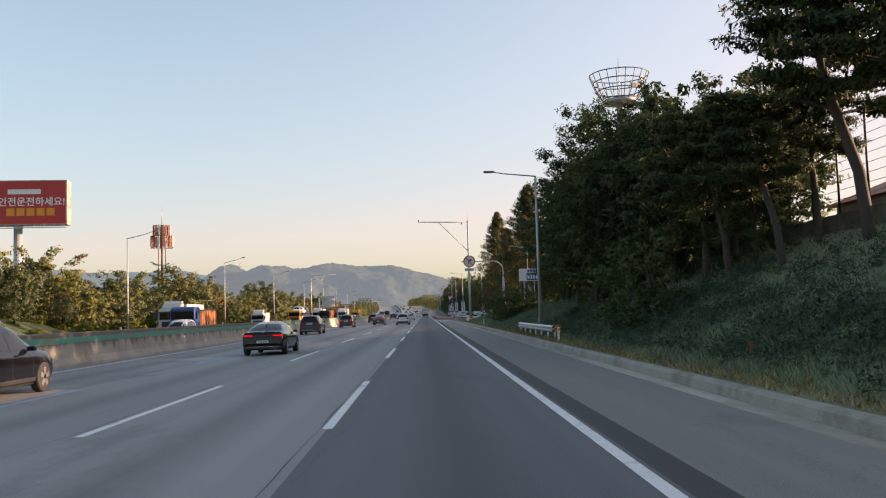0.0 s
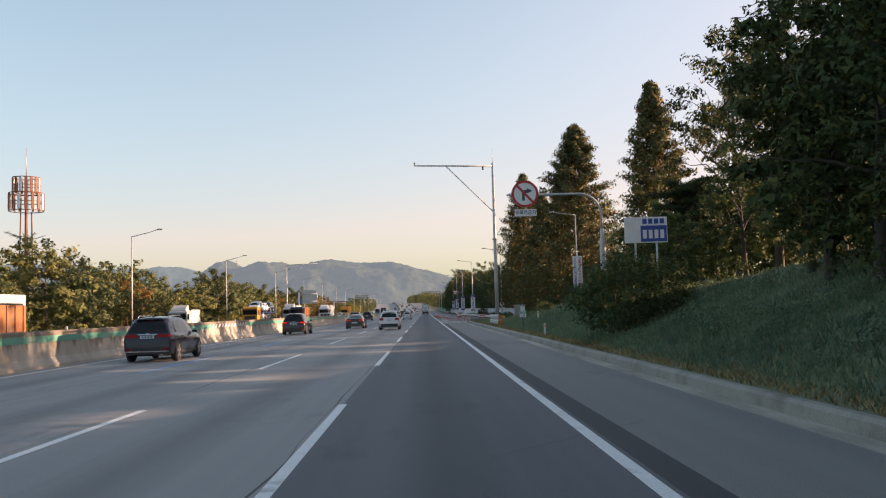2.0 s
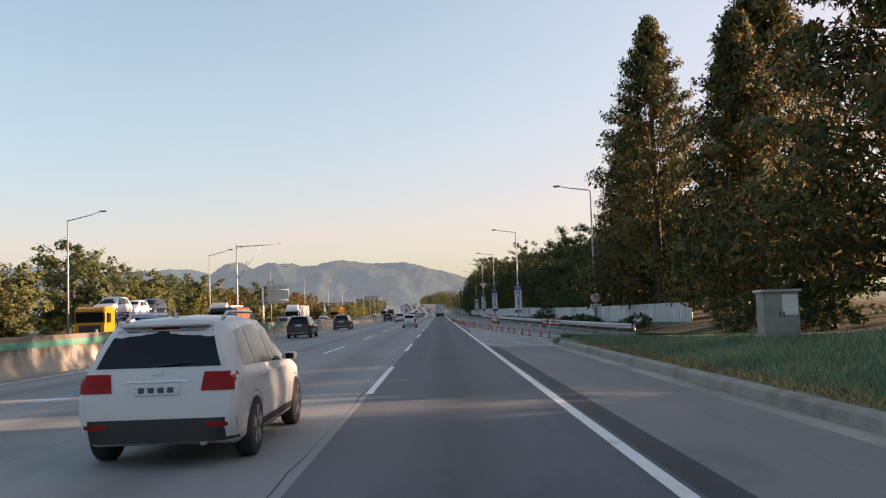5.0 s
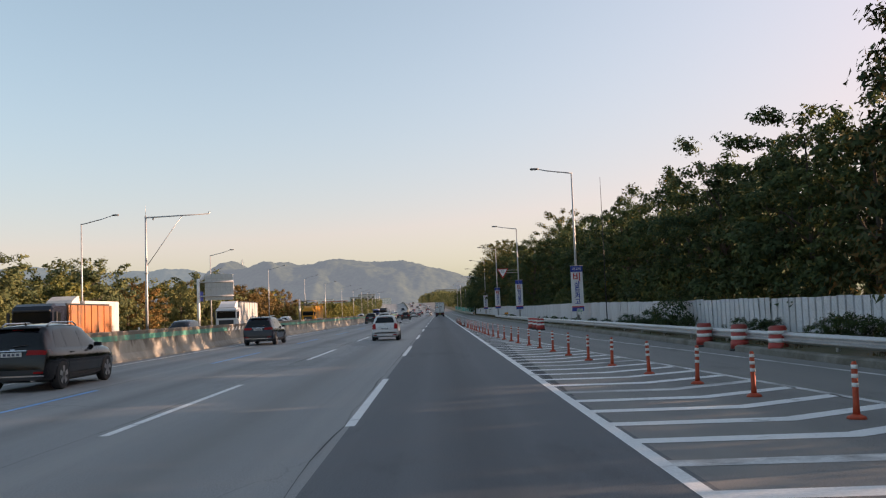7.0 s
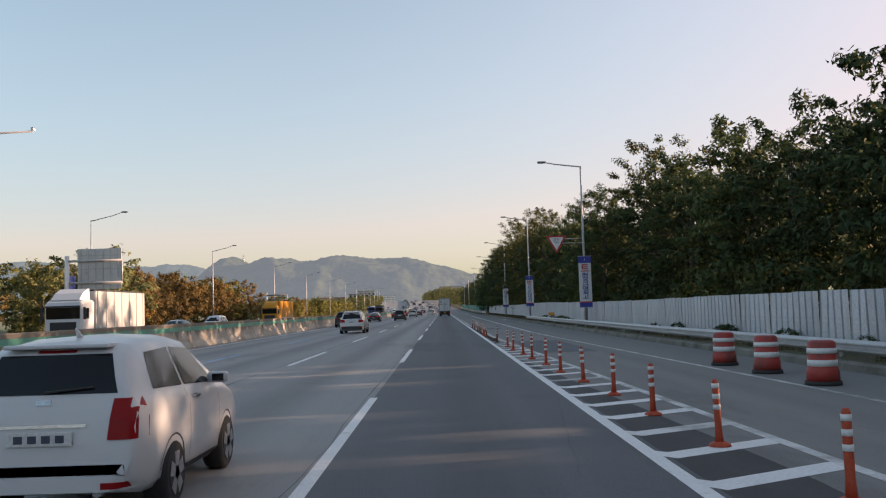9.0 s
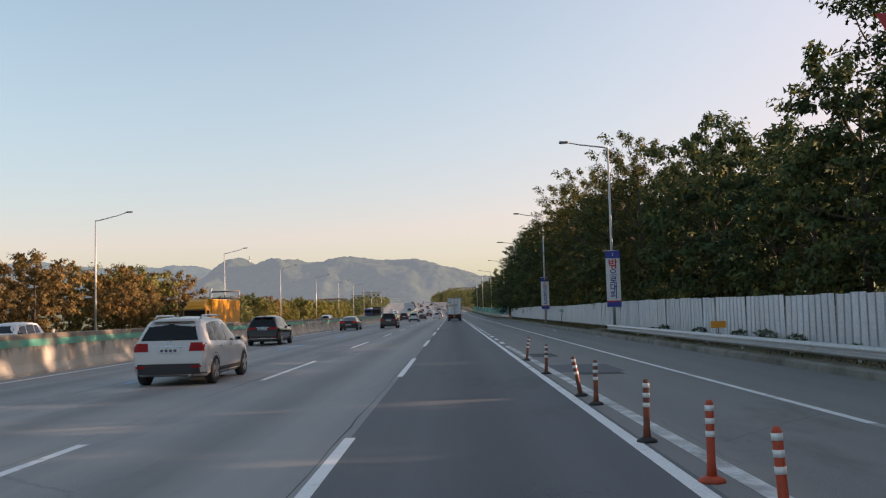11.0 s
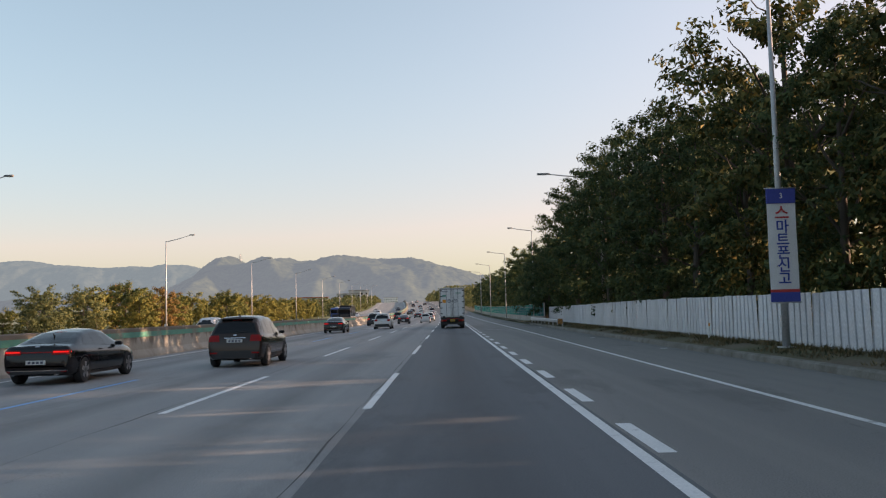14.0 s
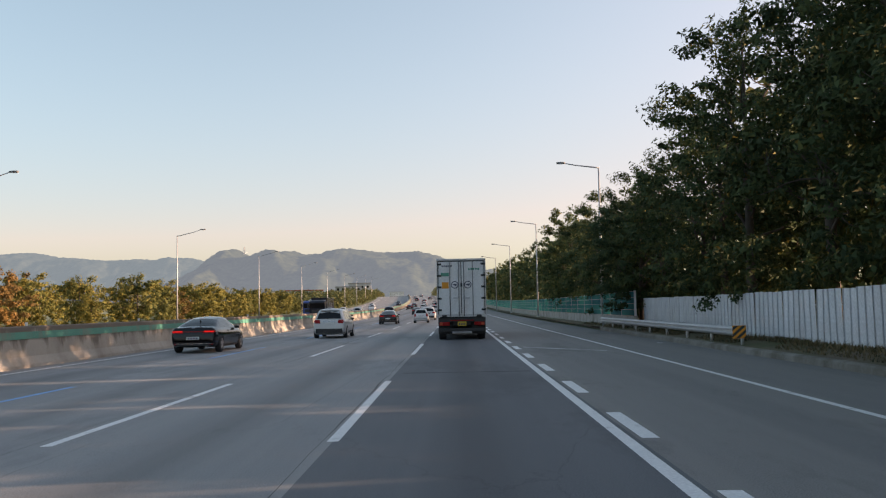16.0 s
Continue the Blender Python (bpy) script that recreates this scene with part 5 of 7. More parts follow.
# flexible marker posts on the hatching
def marker_post(lean=0.0, worn=False):
    root = thing("marker_post", "faded orange flexible marker post with reflective bands" if not worn else "scuffed dark orange marker post leaning over", "marker post", group="marker posts")
    part("foot", tube([(0, 0, 0), (0, 0, 0.03), (0, 0, 0.06)], [0.13, 0.12, 0.06], 12), M["rubber"] if worn else M["orange"], root)
    d = Vector((math.sin(radians(lean)), 0.1 * math.sin(radians(lean)), math.cos(radians(lean))))
    part("stem", tube([d * 0.04, d * 0.2, d * 0.72, d * 0.76], [0.05, 0.04, 0.04, 0.025], 12), M["worn_orange"] if worn else M["orange"], root)
    for z in (0.42, 0.54, 0.66):
        part("band", tube([d * z, d * (z + 0.055)], 0.0435, 12), M["reflect"], root)
    return root


M["worn_orange"] = surface("scuffed_orange", ((0.16, 0.05, 0.03), (0.42, 0.075, 0.03)), 5.0, 0.7, fine=30, bump=0.1, dirt=(0.05, 0.04, 0.035), dirt_scale=4, dirt_at=(0.45, 0.6))


fresh, tilted, scuffed = marker_post(), marker_post(9, True), marker_post(2, True)
first = {0: True, 1: True, 2: True}
stations = [(162.9 + 2.9 * i, 0) for i in range(28)] + [(246.5, 2), (254.6, 1), (256.4, 0), (258.4, 0), (260.8, 2), (265.1, 2), (266.8, 1), (272.6, 2), (278.7, 2)]
for y, k in stations:
    ob = (fresh, tilted, scuffed)[k]
    m = pose(marker_x(y) + rng.normal(0, 0.03), y + rng.normal(0, 0.08), 0, rng.normal(0, 1.5), rng.normal(0, 1.5), 200 if k == 1 else rng.uniform(0, 40))
    if first[k]:
        ob.matrix_basis = m
        first[k] = False
    else:
        copy_thing(ob, m)
for i, y in enumerate((248.5, 250.6, 252.8)):
    root = thing("post_stump", "broken marker post base with a torn orange stem", "marker post", pose(2.08, y, 0, 0, 0, 40 + 70 * i), group="post stumps")
    part("foot", tube([(0, 0, 0.0), (0, 0, 0.03), (0, 0, 0.07)], [0.15, 0.14, 0.07], 12), M["rubber"], root)
    part("torn_stem", tube([(0, 0, 0.05), (0.06, 0.02, 0.11), (0.17, 0.03, 0.10), (0.26, 0.05, 0.06)], [0.05, 0.045, 0.04, 0.03], 8), M["worn_orange"], root)


def drum():
    root = thing("traffic_drum", "red and white plastic traffic drum beside the guardrail", "traffic drum", group="traffic drums")
    part("base", tube([(0, 0, 0), (0, 0, 0.08)], [0.34, 0.33], 18), M["rubber"], root)
    part("body", tube([(0, 0, 0.08), (0, 0, 0.3), (0, 0, 0.32), (0, 0, 0.8), (0, 0, 0.84)], [0.30, 0.29, 0.27, 0.25, 0.2], 18), M["drum_red"], root)
    for z0, z1 in ((0.36, 0.48), (0.60, 0.70)):
        part("band", tube([(0, 0, z0), (0, 0, z1)], [0.274, 0.268], 18), M["reflect"], root)
    return root


d0 = drum()
d0.matrix_basis = pose(9.05, 191.2, 0)
for x, y in ((9.2, 188.0), (9.35, 185.2), (6.75, 227.5), (6.8, 224.7), (6.75, 221.7)):
    copy_thing(d0, pose(x, y, 0, 0, 0, y * 31))


# signs
def ring_plate(r0, r1, y, seg=36):
    bm = bmesh.new()
    a = [bm.verts.new((r0 * math.cos(2 * math.pi * i / seg), y, r0 * math.sin(2 * math.pi * i / seg))) for i in range(seg)]
    b = [bm.verts.new((r1 * math.cos(2 * math.pi * i / seg), y, r1 * math.sin(2 * math.pi * i / seg))) for i in range(seg)]
    for i in range(seg):
        j = (i + 1) % seg
        bm.faces.new((a[i], a[j], b[j], b[i]))
    return bm


def quad(points, y):
    bm = bmesh.new()
    bm.faces.new([bm.verts.new((u, y, v)) for u, v in points])
    return bm


def ban_sign(parent, c, r, arrow):
    """Round red-rimmed sign with a barred arrow, under its post."""
    s = part("sign_plate", tube([(0, 0.02, 0), (0, -0.012, 0)], r, 36), M["sign_white"], parent, "round white sign with red rim")
    s.matrix_basis = pose(*c)
    part("rim", ring_plate(r * 0.82, r, -0.016), M["sign_red"], s)
    if arrow == "right":
        part("arrow", quad([(-0.22 * r, -0.5 * r), (-0.02 * r, -0.5 * r), (-0.02 * r, 0.02 * r), (-0.22 * r, 0.1 * r)], -0.016), M["ink"], s)
        part("arrow", quad([(-0.22 * r, 0.1 * r), (-0.02 * r, 0.02 * r), (0.18 * r, 0.12 * r), (0.18 * r, 0.3 * r), (-0.1 * r, 0.28 * r)], -0.016), M["ink"], s)
        part("arrow_head", quad([(0.16 * r, 0.02 * r), (0.55 * r, 0.22 * r), (0.16 * r, 0.42 * r)], -0.017), M["ink"], s)
    else:
        bm = bmesh.new()
        n = 10
        for i in range(n):
            a0, a1 = math.pi * i / n, math.pi * (i + 1) / n
            bm.faces.new([bm.verts.new((q * r * math.cos(a), -0.016, 0.08 * r + q * r * math.sin(a))) for q, a in ((0.22, a0), (0.22, a1), (0.40, a1), (0.40, a0))])
        part("arrow", bm, M["ink"], s)
        part("arrow", quad([(0.22 * r, -0.5 * r), (0.40 * r, -0.5 * r), (0.40 * r, 0.08 * r), (0.22 * r, 0.08 * r)], -0.016), M["ink"], s)
        part("arrow_head", quad([(-0.52 * r, 0.0), (-0.31 * r, -0.35 * r), (-0.1 * r, 0.0)], -0.017), M["ink"], s)
    part("bar", quad([(-0.62 * r, 0.55 * r), (-0.5 * r, 0.67 * r), (0.62 * r, -0.55 * r), (0.5 * r, -0.67 * r)], -0.019), M["sign_red"], s)
    return s


no_turn = thing("turn_ban_sign", "round no-right-turn sign hanging from a curved grey pipe post", "road sign", pose(7.14, 81.6, 0.9))
part("post", tube([(0, 0, -0.5), (0, 0, 3.4), (0, 0, 3.55), (0, 0, 3.9)], [0.13, 0.12, 0.085, 0.08], 12), M["pole"], no_turn)
arc = [(0, 0, 3.9)] + [(-0.9 + 0.9 * math.cos(a), 0, 4.5 + 0.9 * math.sin(a)) for a in (0.0, 0.3, 0.6, 0.9, 1.2, 1.5)] + [(-3.9, 0, 5.42)]
part("arm", tube(arc, 0.05, 10), M["pole"], no_turn)
ban_sign(no_turn, (-3.15, -0.08, 5.44), 0.56, "right")
pl = part("name_plate", box(-0.45, 0.45, -0.01, 0.02, -0.14, 0.14, 0.006), M["sign_white"], no_turn, "white plate with dark letters")
pl.matrix_basis = pose(-3.15, -0.08, 4.66)
lettering("우회전금지", 0.19, M["ink"], pl, pose(0, -0.014, 0) @ FACE)
part("hanger", box(-3.18, -3.12, -0.06, -0.02, 4.75, 5.0), M["galv"], no_turn)

u_turn = thing("turn_ban_sign", "round no-U-turn sign with a plate on the lamp post", "road sign", pose(11.8, 181.86, 2.35))
ban_sign(u_turn, (0, 0, 0), 0.42, "u")
pl = part("name_plate", box(-0.42, 0.42, -0.01, 0.02, -0.72, -0.5, 0.006), M["sign_white"], u_turn)
for k in range(3):
    part("text_bar", quad([(-0.3 + 0.22 * k, -0.66), (-0.14 + 0.22 * k, -0.66), (-0.14 + 0.22 * k, -0.56), (-0.3 + 0.22 * k, -0.56)], -0.014), M["ink"], pl)
part("clamp", box(-0.1, 0.1, 0.02, 0.1, -0.06, 0.06), M["galv"], u_turn)
u2 = copy_thing(u_turn, pose(16.6, 141.05, 2.5))

give_way = thing("yield_sign", "white triangular yield sign with a red border", "road sign", pose(7.45, 264.2, 6.0))


def tri(r, y):
    return quad([(-r, r * 0.58), (0, -r * 1.15), (r, r * 0.58)], y)


bm = bmesh.new()
t3 = [(-0.70, 0.40), (0.70, 0.40), (0, -0.81)]
lo = [bm.verts.new((u, 0.02, v)) for u, v in t3]
hi = [bm.verts.new((u, 0.0, v)) for u, v in t3]
bm.faces.new(lo)
bm.faces.new(hi[::-1])
for i in range(3):
    j = (i + 1) % 3
    bm.faces.new((lo[i], hi[i], hi[j], lo[j]))
part("sign_plate", bm, M["sign_red"], give_way)
f = part("field", tri(0.51, -0.004), M["sign_white"], give_way)
lettering("양 보", 0.19, M["ink"], f, pose(0, -0.008, 0.13) @ FACE)
lettering("YIELD", 0.15, M["ink"], f, pose(0, -0.008, -0.06) @ FACE)
part("bracket", tube([(0, 0.05, 0.2), (1.9, 0.4, 0.2)], 0.03, 8), M["pole"], give_way)
part("bracket", tube([(0, 0.05, -0.1), (1.9, 0.4, -0.1)], 0.03, 8), M["pole"], give_way)


def km_sign(m, label, tenth, post=True):
    root = thing("distance_sign", label, "road sign", m)
    if post:
        part("post", tube([(0, 0.03, -0.6), (0, 0.03, 0.85)], 0.025, 8), M["black"], root)
    part("plate", box(-0.2, 0.2, -0.012, 0.0, 0.45, 0.87, 0.004), M["sign_white"], root)
    top = part("field", box(-0.18, 0.18, -0.018, -0.014, 0.66, 0.85), M["sign_green"], root)
    lettering("289", 0.23, M["sign_white"], top, pose(0, -0.021, 0.755) @ FACE)
    lettering(tenth, 0.25, M["ink"], root, pose(0.075, -0.015, 0.552) @ FACE)
    part("point", box(-0.10, -0.07, -0.016, -0.013, 0.475, 0.505), M["ink"], root)
    return root


km_sign(pose(5.95, 101.3, 0.6, 0, 0, 8), "small green and white distance sign on the bank", "0")
km_sign(pose(9.6, 221.7, 0.55), "small green and white distance plate below a banner", "1", False)

km_sign(pose(9.55, 329.5, 0.75), "small green and white distance sign before the sheet fence", "2")

for x, y in ((5.55, 38.5), (5.7, 89.5), (7.6, 106.5), (9.9, 352)):
    root = thing("verge_post", "short white verge marker post in the grass", "marker post", pose(x, y, verge_z(x, y) if y < 158 else 0.4), group="verge posts")
    part("stem", box(-0.045, 0.045, -0.02, 0.02, -0.2, 0.62, 0.008), M["sign_white"], root)
    part("reflector", box(-0.03, 0.03, -0.026, -0.021, 0.45, 0.56), M["yellow"], root)

big = thing("information_board", "white and blue roadside board half hidden by trees", "sign", pose(10.1, 86.0, 2.3))
part("post", tube([(0.5, 0.06, -0.8), (0.5, 0.06, 3.4)], 0.05, 8), M["pole"], big)
part("post", tube([(-0.5, 0.06, -0.8), (-0.5, 0.06, 3.4)], 0.05, 8), M["pole"], big)
b = part("board", box(-1.0, 1.0, -0.02, 0.03, 2.2, 3.4, 0.01), M["sign_white"], big)
part("field", quad([(-0.25, 2.25), (0.97, 2.25), (0.97, 3.0), (-0.25, 3.0)], -0.026), M["sign_blue"], b)
for k in range(4):
    part("text_bar", quad([(-0.15 + 0.27 * k, 2.4), (0.03 + 0.27 * k, 2.4), (0.03 + 0.27 * k, 2.8), (-0.15 + 0.27 * k, 2.8)], -0.03), M["sign_white"], b)
    part("text_bar", quad([(-0.15 + 0.27 * k, 3.08), (0.05 + 0.27 * k, 3.08), (0.05 + 0.27 * k, 3.32), (-0.15 + 0.27 * k, 3.32)], -0.026), M["sign_blue"], b)


def banner(x, y, z0, z1, w, lines, head, label):
    """A tall cloth banner stretched on a lamp post between two rods."""
    root = thing("banner", label, "banner", pose(x, y, 0))
    h = z1 - z0
    rows = [[(u * w / 2, -0.14 + 0.012 * math.sin(v * 9 + u * 2) - 0.01 * (1 - u * u), z0 + h * v) for u in (-1, -0.6, -0.2, 0.2, 0.6, 1)] for v in [i / 10 for i in range(11)]]
    bm = sheet(rows, smooth=True)
    sheet([[(a, b + 0.004, c) for a, b, c in r[::-1]] for r in rows], bm, True)
    part("cloth", bm, M["cloth"], root)
    part("head_band", box(-w / 2 - 0.002, w / 2 + 0.002, -0.172, -0.124, z1 - h * 0.13, z1), M["cloth_blue"], root, "dark blue band")
    part("foot_band", box(-w / 2 - 0.002, w / 2 + 0.002, -0.172, -0.124, z0, z0 + h * 0.085), M["cloth_blue"], root, "dark blue band")
    part("red_edge", box(-w / 2 - 0.001, w / 2 + 0.001, -0.17, -0.126, z0 + h * 0.085, z0 + h * 0.11), M["cloth_red"], root)
    for z in (z0 - 0.02, z1 + 0.02):
        part("rod", tube([(-w / 2 - 0.05, -0.14, z), (w / 2 + 0.05, -0.14, z)], 0.018, 8), M["galv"], root)
        part("clamp", box(-0.1, 0.1, -0.13, 0.12, z - 0.03, z + 0.03), M["galv"], root)
    if head:
        lettering(head, w * 0.26, M["sign_white"], root, pose(0, -0.176, z1 - h * 0.065) @ FACE)
    n = sum(len(t) for t, _, _ in lines)
    top, room = z1 - h * 0.16, h * 0.70
    total = sum(len(t) * s for t, s, _ in lines)
    at = top
    for t, s, mat in lines:
        for ch in t:
            hh = room * s / total
            if ch != " ":
                lettering(ch, min(hh * 1.12, w * 0.92), M[mat], root, pose(0, -0.166, at - hh / 2) @ FACE)
            at -= hh
    return root


banner(9.5, 222, 1.25, 4.45, 0.85, (("비", 1.5, "cloth_red"), ("상등켜고", 1.0, "cloth_blue")), "사고시", "white and blue safety banner on a lamp post")
banner(9.35, 264.6, 1.5, 4.95, 0.85, (("트", 1.3, "cloth_red"), ("렁크열고", 1.0, "cloth_blue")), "1", "white and blue safety banner on a lamp post")
banner(9.35, 302.6, 1.7, 5.05, 0.85, (("밖", 1.3, "cloth_red"), ("으로대피", 1.0, "cloth_blue")), "2", "white and blue safety banner on a lamp post")
banner(9.6, 343.4, 1.7, 5.05, 0.85, (("스", 1.1, "cloth_red"), ("마트폰신고", 1.0, "cloth_blue")), "3", "white and blue safety banner on a lamp post")
bn = thing("banner", "white banner with red and blue columns of letters", "banner", pose(16.6, 141.1, 0))
part("cloth", box(-0.52, 0.52, -0.15, -0.143, 3.3, 7.1, 0.002), M["cloth"], bn)
part("foot_band", box(-0.522, 0.522, -0.155, -0.14, 3.3, 3.65), M["cloth_blue"], bn)
for i, ch in enumerate("스마트국민제보앱활용"):
    lettering(ch, 0.33, M["cloth_blue"], bn, pose(-0.25, -0.153, 6.85 - 0.315 * i) @ FACE)
for i, ch in enumerate("교통법규위반단속중"):
    lettering(ch, 0.35, M["cloth_red"], bn, pose(0.25, -0.153, 6.83 - 0.345 * i) @ FACE)
for z in (3.28, 7.12):
    part("rod", tube([(-0.65, -0.14, z), (0.65, -0.14, z)], 0.02, 8), M["galv"], bn)
    part("clamp", box(-0.1, 0.1, -0.13, 0.12, z - 0.03, z + 0.03), M["galv"], bn)


# gantries beyond the opposite road, seen from behind
def gantry(x, y, z_bars, reach, panel, label):
    root = thing("sign_gantry", label, "road sign", pose(x, y, 0.1))
    part("post", tube([(0, 0, 0), (0, 0, max(z_bars) + 0.5)], [0.24, 0.2], 12), M["sign_white"] if panel else M["galv"], root)
    for z in z_bars:
        part("beam", tube([(0, 0, z), (reach, 0, z)], 0.11, 10), M["old_steel"] if panel is None else M["pole"], root)
    part("tie", tube([(reach, 0, min(z_bars)), (reach, 0, max(z_bars))], 0.07, 8), M["pole"], root)
    if panel:
        x0, x1, z0, z1 = panel
        part("panel", box(x0, x1, 0.14, 0.2, z0, z1, 0.01), M["galv"], root)
        for i in range(6):
            u = x0 + (x1 - x0) * (i + 0.5) / 6
            part("stiffener", box(u - 0.03, u + 0.03, 0.08, 0.14, z0 + 0.05, z1 - 0.05), M["pole"], root)
        for i in range(3):
            v = z0 + (z1 - z0) * (i + 0.5) / 3
            part("stiffener", box(x0, x1, 0.10, 0.137, v - 0.04, v + 0.04), M["pole"], root)
    return root


g1 = gantry(-34.4, 284, (4.9, 6.9), 5.0, (0.9, 4.9, 4.3, 8.0), "grey back of a motorway sign on a white post")
part("side_plate", box(-0.3, 0.6, 0.26, 0.32, 4.2, 5.6, 0.01), M["sign_blue"], g1, "blue sign plate")
gantry(-33.9, 371, (4.3, 5.2), 4.0, None, "empty grey sign gantry with two beams")

# red billboard on a tall post
bb = thing("billboard", "red billboard on a tall steel post above the trees", "billboard", pose(-74.8, 160, 0, 0, 0, 6))
part("post", tube([(0.3, 1.0, 0), (0.3, 1.0, 20)], 0.75, 16), M["pole"], bb)
part("frame", box(-10, 9.2, 0, 2.6, 19.9, 28.2, 0.12), M["concrete"], bb)
part("face", box(-9.8, 8.95, -0.03, -0.004, 20.1, 28.0, 0.005), M["sign_red"], bb)
lettering("안전운전하세요!", 1.75, M["sign_white"], bb, pose(3.0, -0.04, 24.1) @ FACE)
for i in range(5):
    part("logo_block", quad([(-1.4 + 1.75 * i, 21.6), (0.0 + 1.75 * i, 21.6), (0.0 + 1.75 * i, 23.0), (-1.4 + 1.75 * i, 23.0)], -0.04), M["yellow"], bb)
part("logo_bar", quad([(-1.2, 25.6), (4.6, 25.6), (4.6, 26.5), (-1.2, 26.5)], -0.04), M["sign_white"], bb)
part("catwalk", box(-10, 9.2, -0.9, -0.1, 19.3, 19.4), M["galv"], bb)
for i in range(12):
    part("rail_post", tube([(-9.8 + 1.7 * i, -0.85, 19.4), (-9.8 + 1.7 * i, -0.85, 20.0)], 0.04, 5), M["galv"], bb)

# antenna mast dressed as a tree
am = thing("antenna_mast", "rust-red antenna mast with fake branches", "antenna mast", pose(-40.6, 135, 0.2))
part("trunk", tube([(0, 0, 0), (0, 0, 16.2)], [0.2, 0.12], 12), M["mast_brown"], am)
for k in range(4):
    a = k * math.pi / 2 + 0.4
    part("leg", tube([(0.75 * math.cos(a), 0.75 * math.sin(a), 0), (0.5 * math.cos(a), 0.5 * math.sin(a), 12.6)], 0.07, 6), M["mast_brown"], am)
for k in range(24):
    a, z = k * 2.4, 4.6 + 1.75 * (k // 6) + 0.12 * (k % 3)
    tip = (1.9 * math.cos(a), 1.9 * math.sin(a), z + 0.35)
    b = part("branch", tube([(0, 0, z), (0.9 * math.cos(a), 0.9 * math.sin(a), z), tip], [0.05, 0.04, 0.02], 5), M["bark"], am)
    if k % 2 == 0:
        me = leaves([tip, (1.4 * math.cos(a), 1.4 * math.sin(a), z + 0.15)], [0.35, 0.35], 40, 0.2, 0.2, "needles", M["leaf_pine"], 0, 0.5)
        part("needles", me, M["leaf_pine"], b)
for r, z0, z1 in ((1.65, 12.7, 14.5), (1.3, 14.5, 16.1)):
    for z in (z0, (z0 + z1) / 2, z1):
        bm = bmesh.new()
        pts = [(r * math.cos(2 * math.pi * i / 20), r * math.sin(2 * math.pi * i / 20), z) for i in range(21)]
        part("hoop", tube(pts, 0.05, 5, bm), M["mast_brown"], am)
    for i in range(16):
        a = 2 * math.pi * i / 16
        part("panel_antenna", box(-0.14, 0.14, -0.05, 0.05, z0 + 0.1, z1 - 0.05, 0.02), M["mast_brown"] if i % 4 else M["cloth"], am).matrix_basis = pose(r * math.cos(a), r * math.sin(a), 0, 0, 0, math.degrees(a) + 90)
part("spike", tube([(0, 0, 16.2), (0, 0, 19.2)], [0.06, 0.02], 6), M["pole"], am)

# crown of a mast above the bank trees
cm = thing("crown_mast", "steel mast with a flared open ring crown", "mast", pose(16.2, 70.1, 4.73) @ Matrix.Scale(1.31, 4))
part("pole", tube([(0, 0, -1.6), (0, 0, 10.6)], [0.3, 0.22], 12), M["pole"], cm)
part("deck", tube([(0, 0, 10.35), (0, 0, 10.55)], 1.05, 24), M["pole"], cm)
for f in (0.0, 0.35, 0.7, 1.0):
    r, z = 1.1 + 0.75 * f, 10.6 + 1.55 * f
    part("hoop", tube([(r * math.cos(2 * math.pi * i / 24), r * math.sin(2 * math.pi * i / 24), z) for i in range(25)], 0.035, 5), M["old_steel"], cm)
for i in range(20):
    a = 2 * math.pi * i / 20
    part("stay", tube([(1.1 * math.cos(a), 1.1 * math.sin(a), 10.6), (1.45 * math.cos(a), 1.45 * math.sin(a), 11.1), (1.85 * math.cos(a), 1.85 * math.sin(a), 12.15)], 0.025, 5), M["old_steel"], cm)
for i, a in enumerate((-1.2, -0.7, -0.2, 0.3, -1.0)):
    part("box_unit", box(-0.16, 0.16, -0.06, 0.06, 0, 0.3, 0.02), M["lamp_head"] if i % 2 else M["concrete"], cm).matrix_basis = pose(1.5 * math.cos(a), 1.5 * math.sin(a), 11.0 + 0.55 * (i % 2), 0, 0, math.degrees(a) + 90)
part("spike", tube([(0, 0, 10.5), (0, 0, 13.2)], 0.02, 5), M["pole"], cm)

# wire fence and shed on the bank top
bw = thing("bank_wall", "low dark stained wall along the bank top", "wall", kind="structure")
part("wall", ring_loft([[(16.0 + a, y, b) for a, b in ((-0.12, 3.6), (-0.12, 5.0), (0.12, 5.0), (0.12, 3.6))] for y in (-30.0, 20.0, 50.0)], smooth=False), M["old_kerb"], bw)
wf = thing("wire_fence", "tall wire fence on posts along the bank top", "fence")
for i in range(14):
    x, y = 16.0, 22 + 2.3 * i
    part("post", tube([(x, y, 4.9), (x, y, 8.6)], 0.045, 6), M["black"], wf)
for k in range(10):
    part("wire", tube([(16.0, 22.0, 5.2 + 0.36 * k), (16.0, 51.9, 5.2 + 0.36 * k)], 0.012, 4), M["galv"], wf)
shed = thing("roadside_building", "low pale building with a red roof behind the fence", "building", pose(22, 33, 4.5))
part("wall", box(-2.5, 4, -4, 8, -0.5, 1.6, 0.03), M["concrete"], shed)
part("roof", ring_loft([[(-3.0, y, 1.6), (0.7, y, 3.0), (4.5, y, 1.6)] for y in (-4.5, 8.5)], smooth=False), M["brick_red"], shed)
part("window", box(-2.53, -2.5, -2, 0, 0.4, 1.2), M["black"], shed)
part("window", box(-2.53, -2.5, 3, 5, 0.4, 1.2), M["black"], shed)


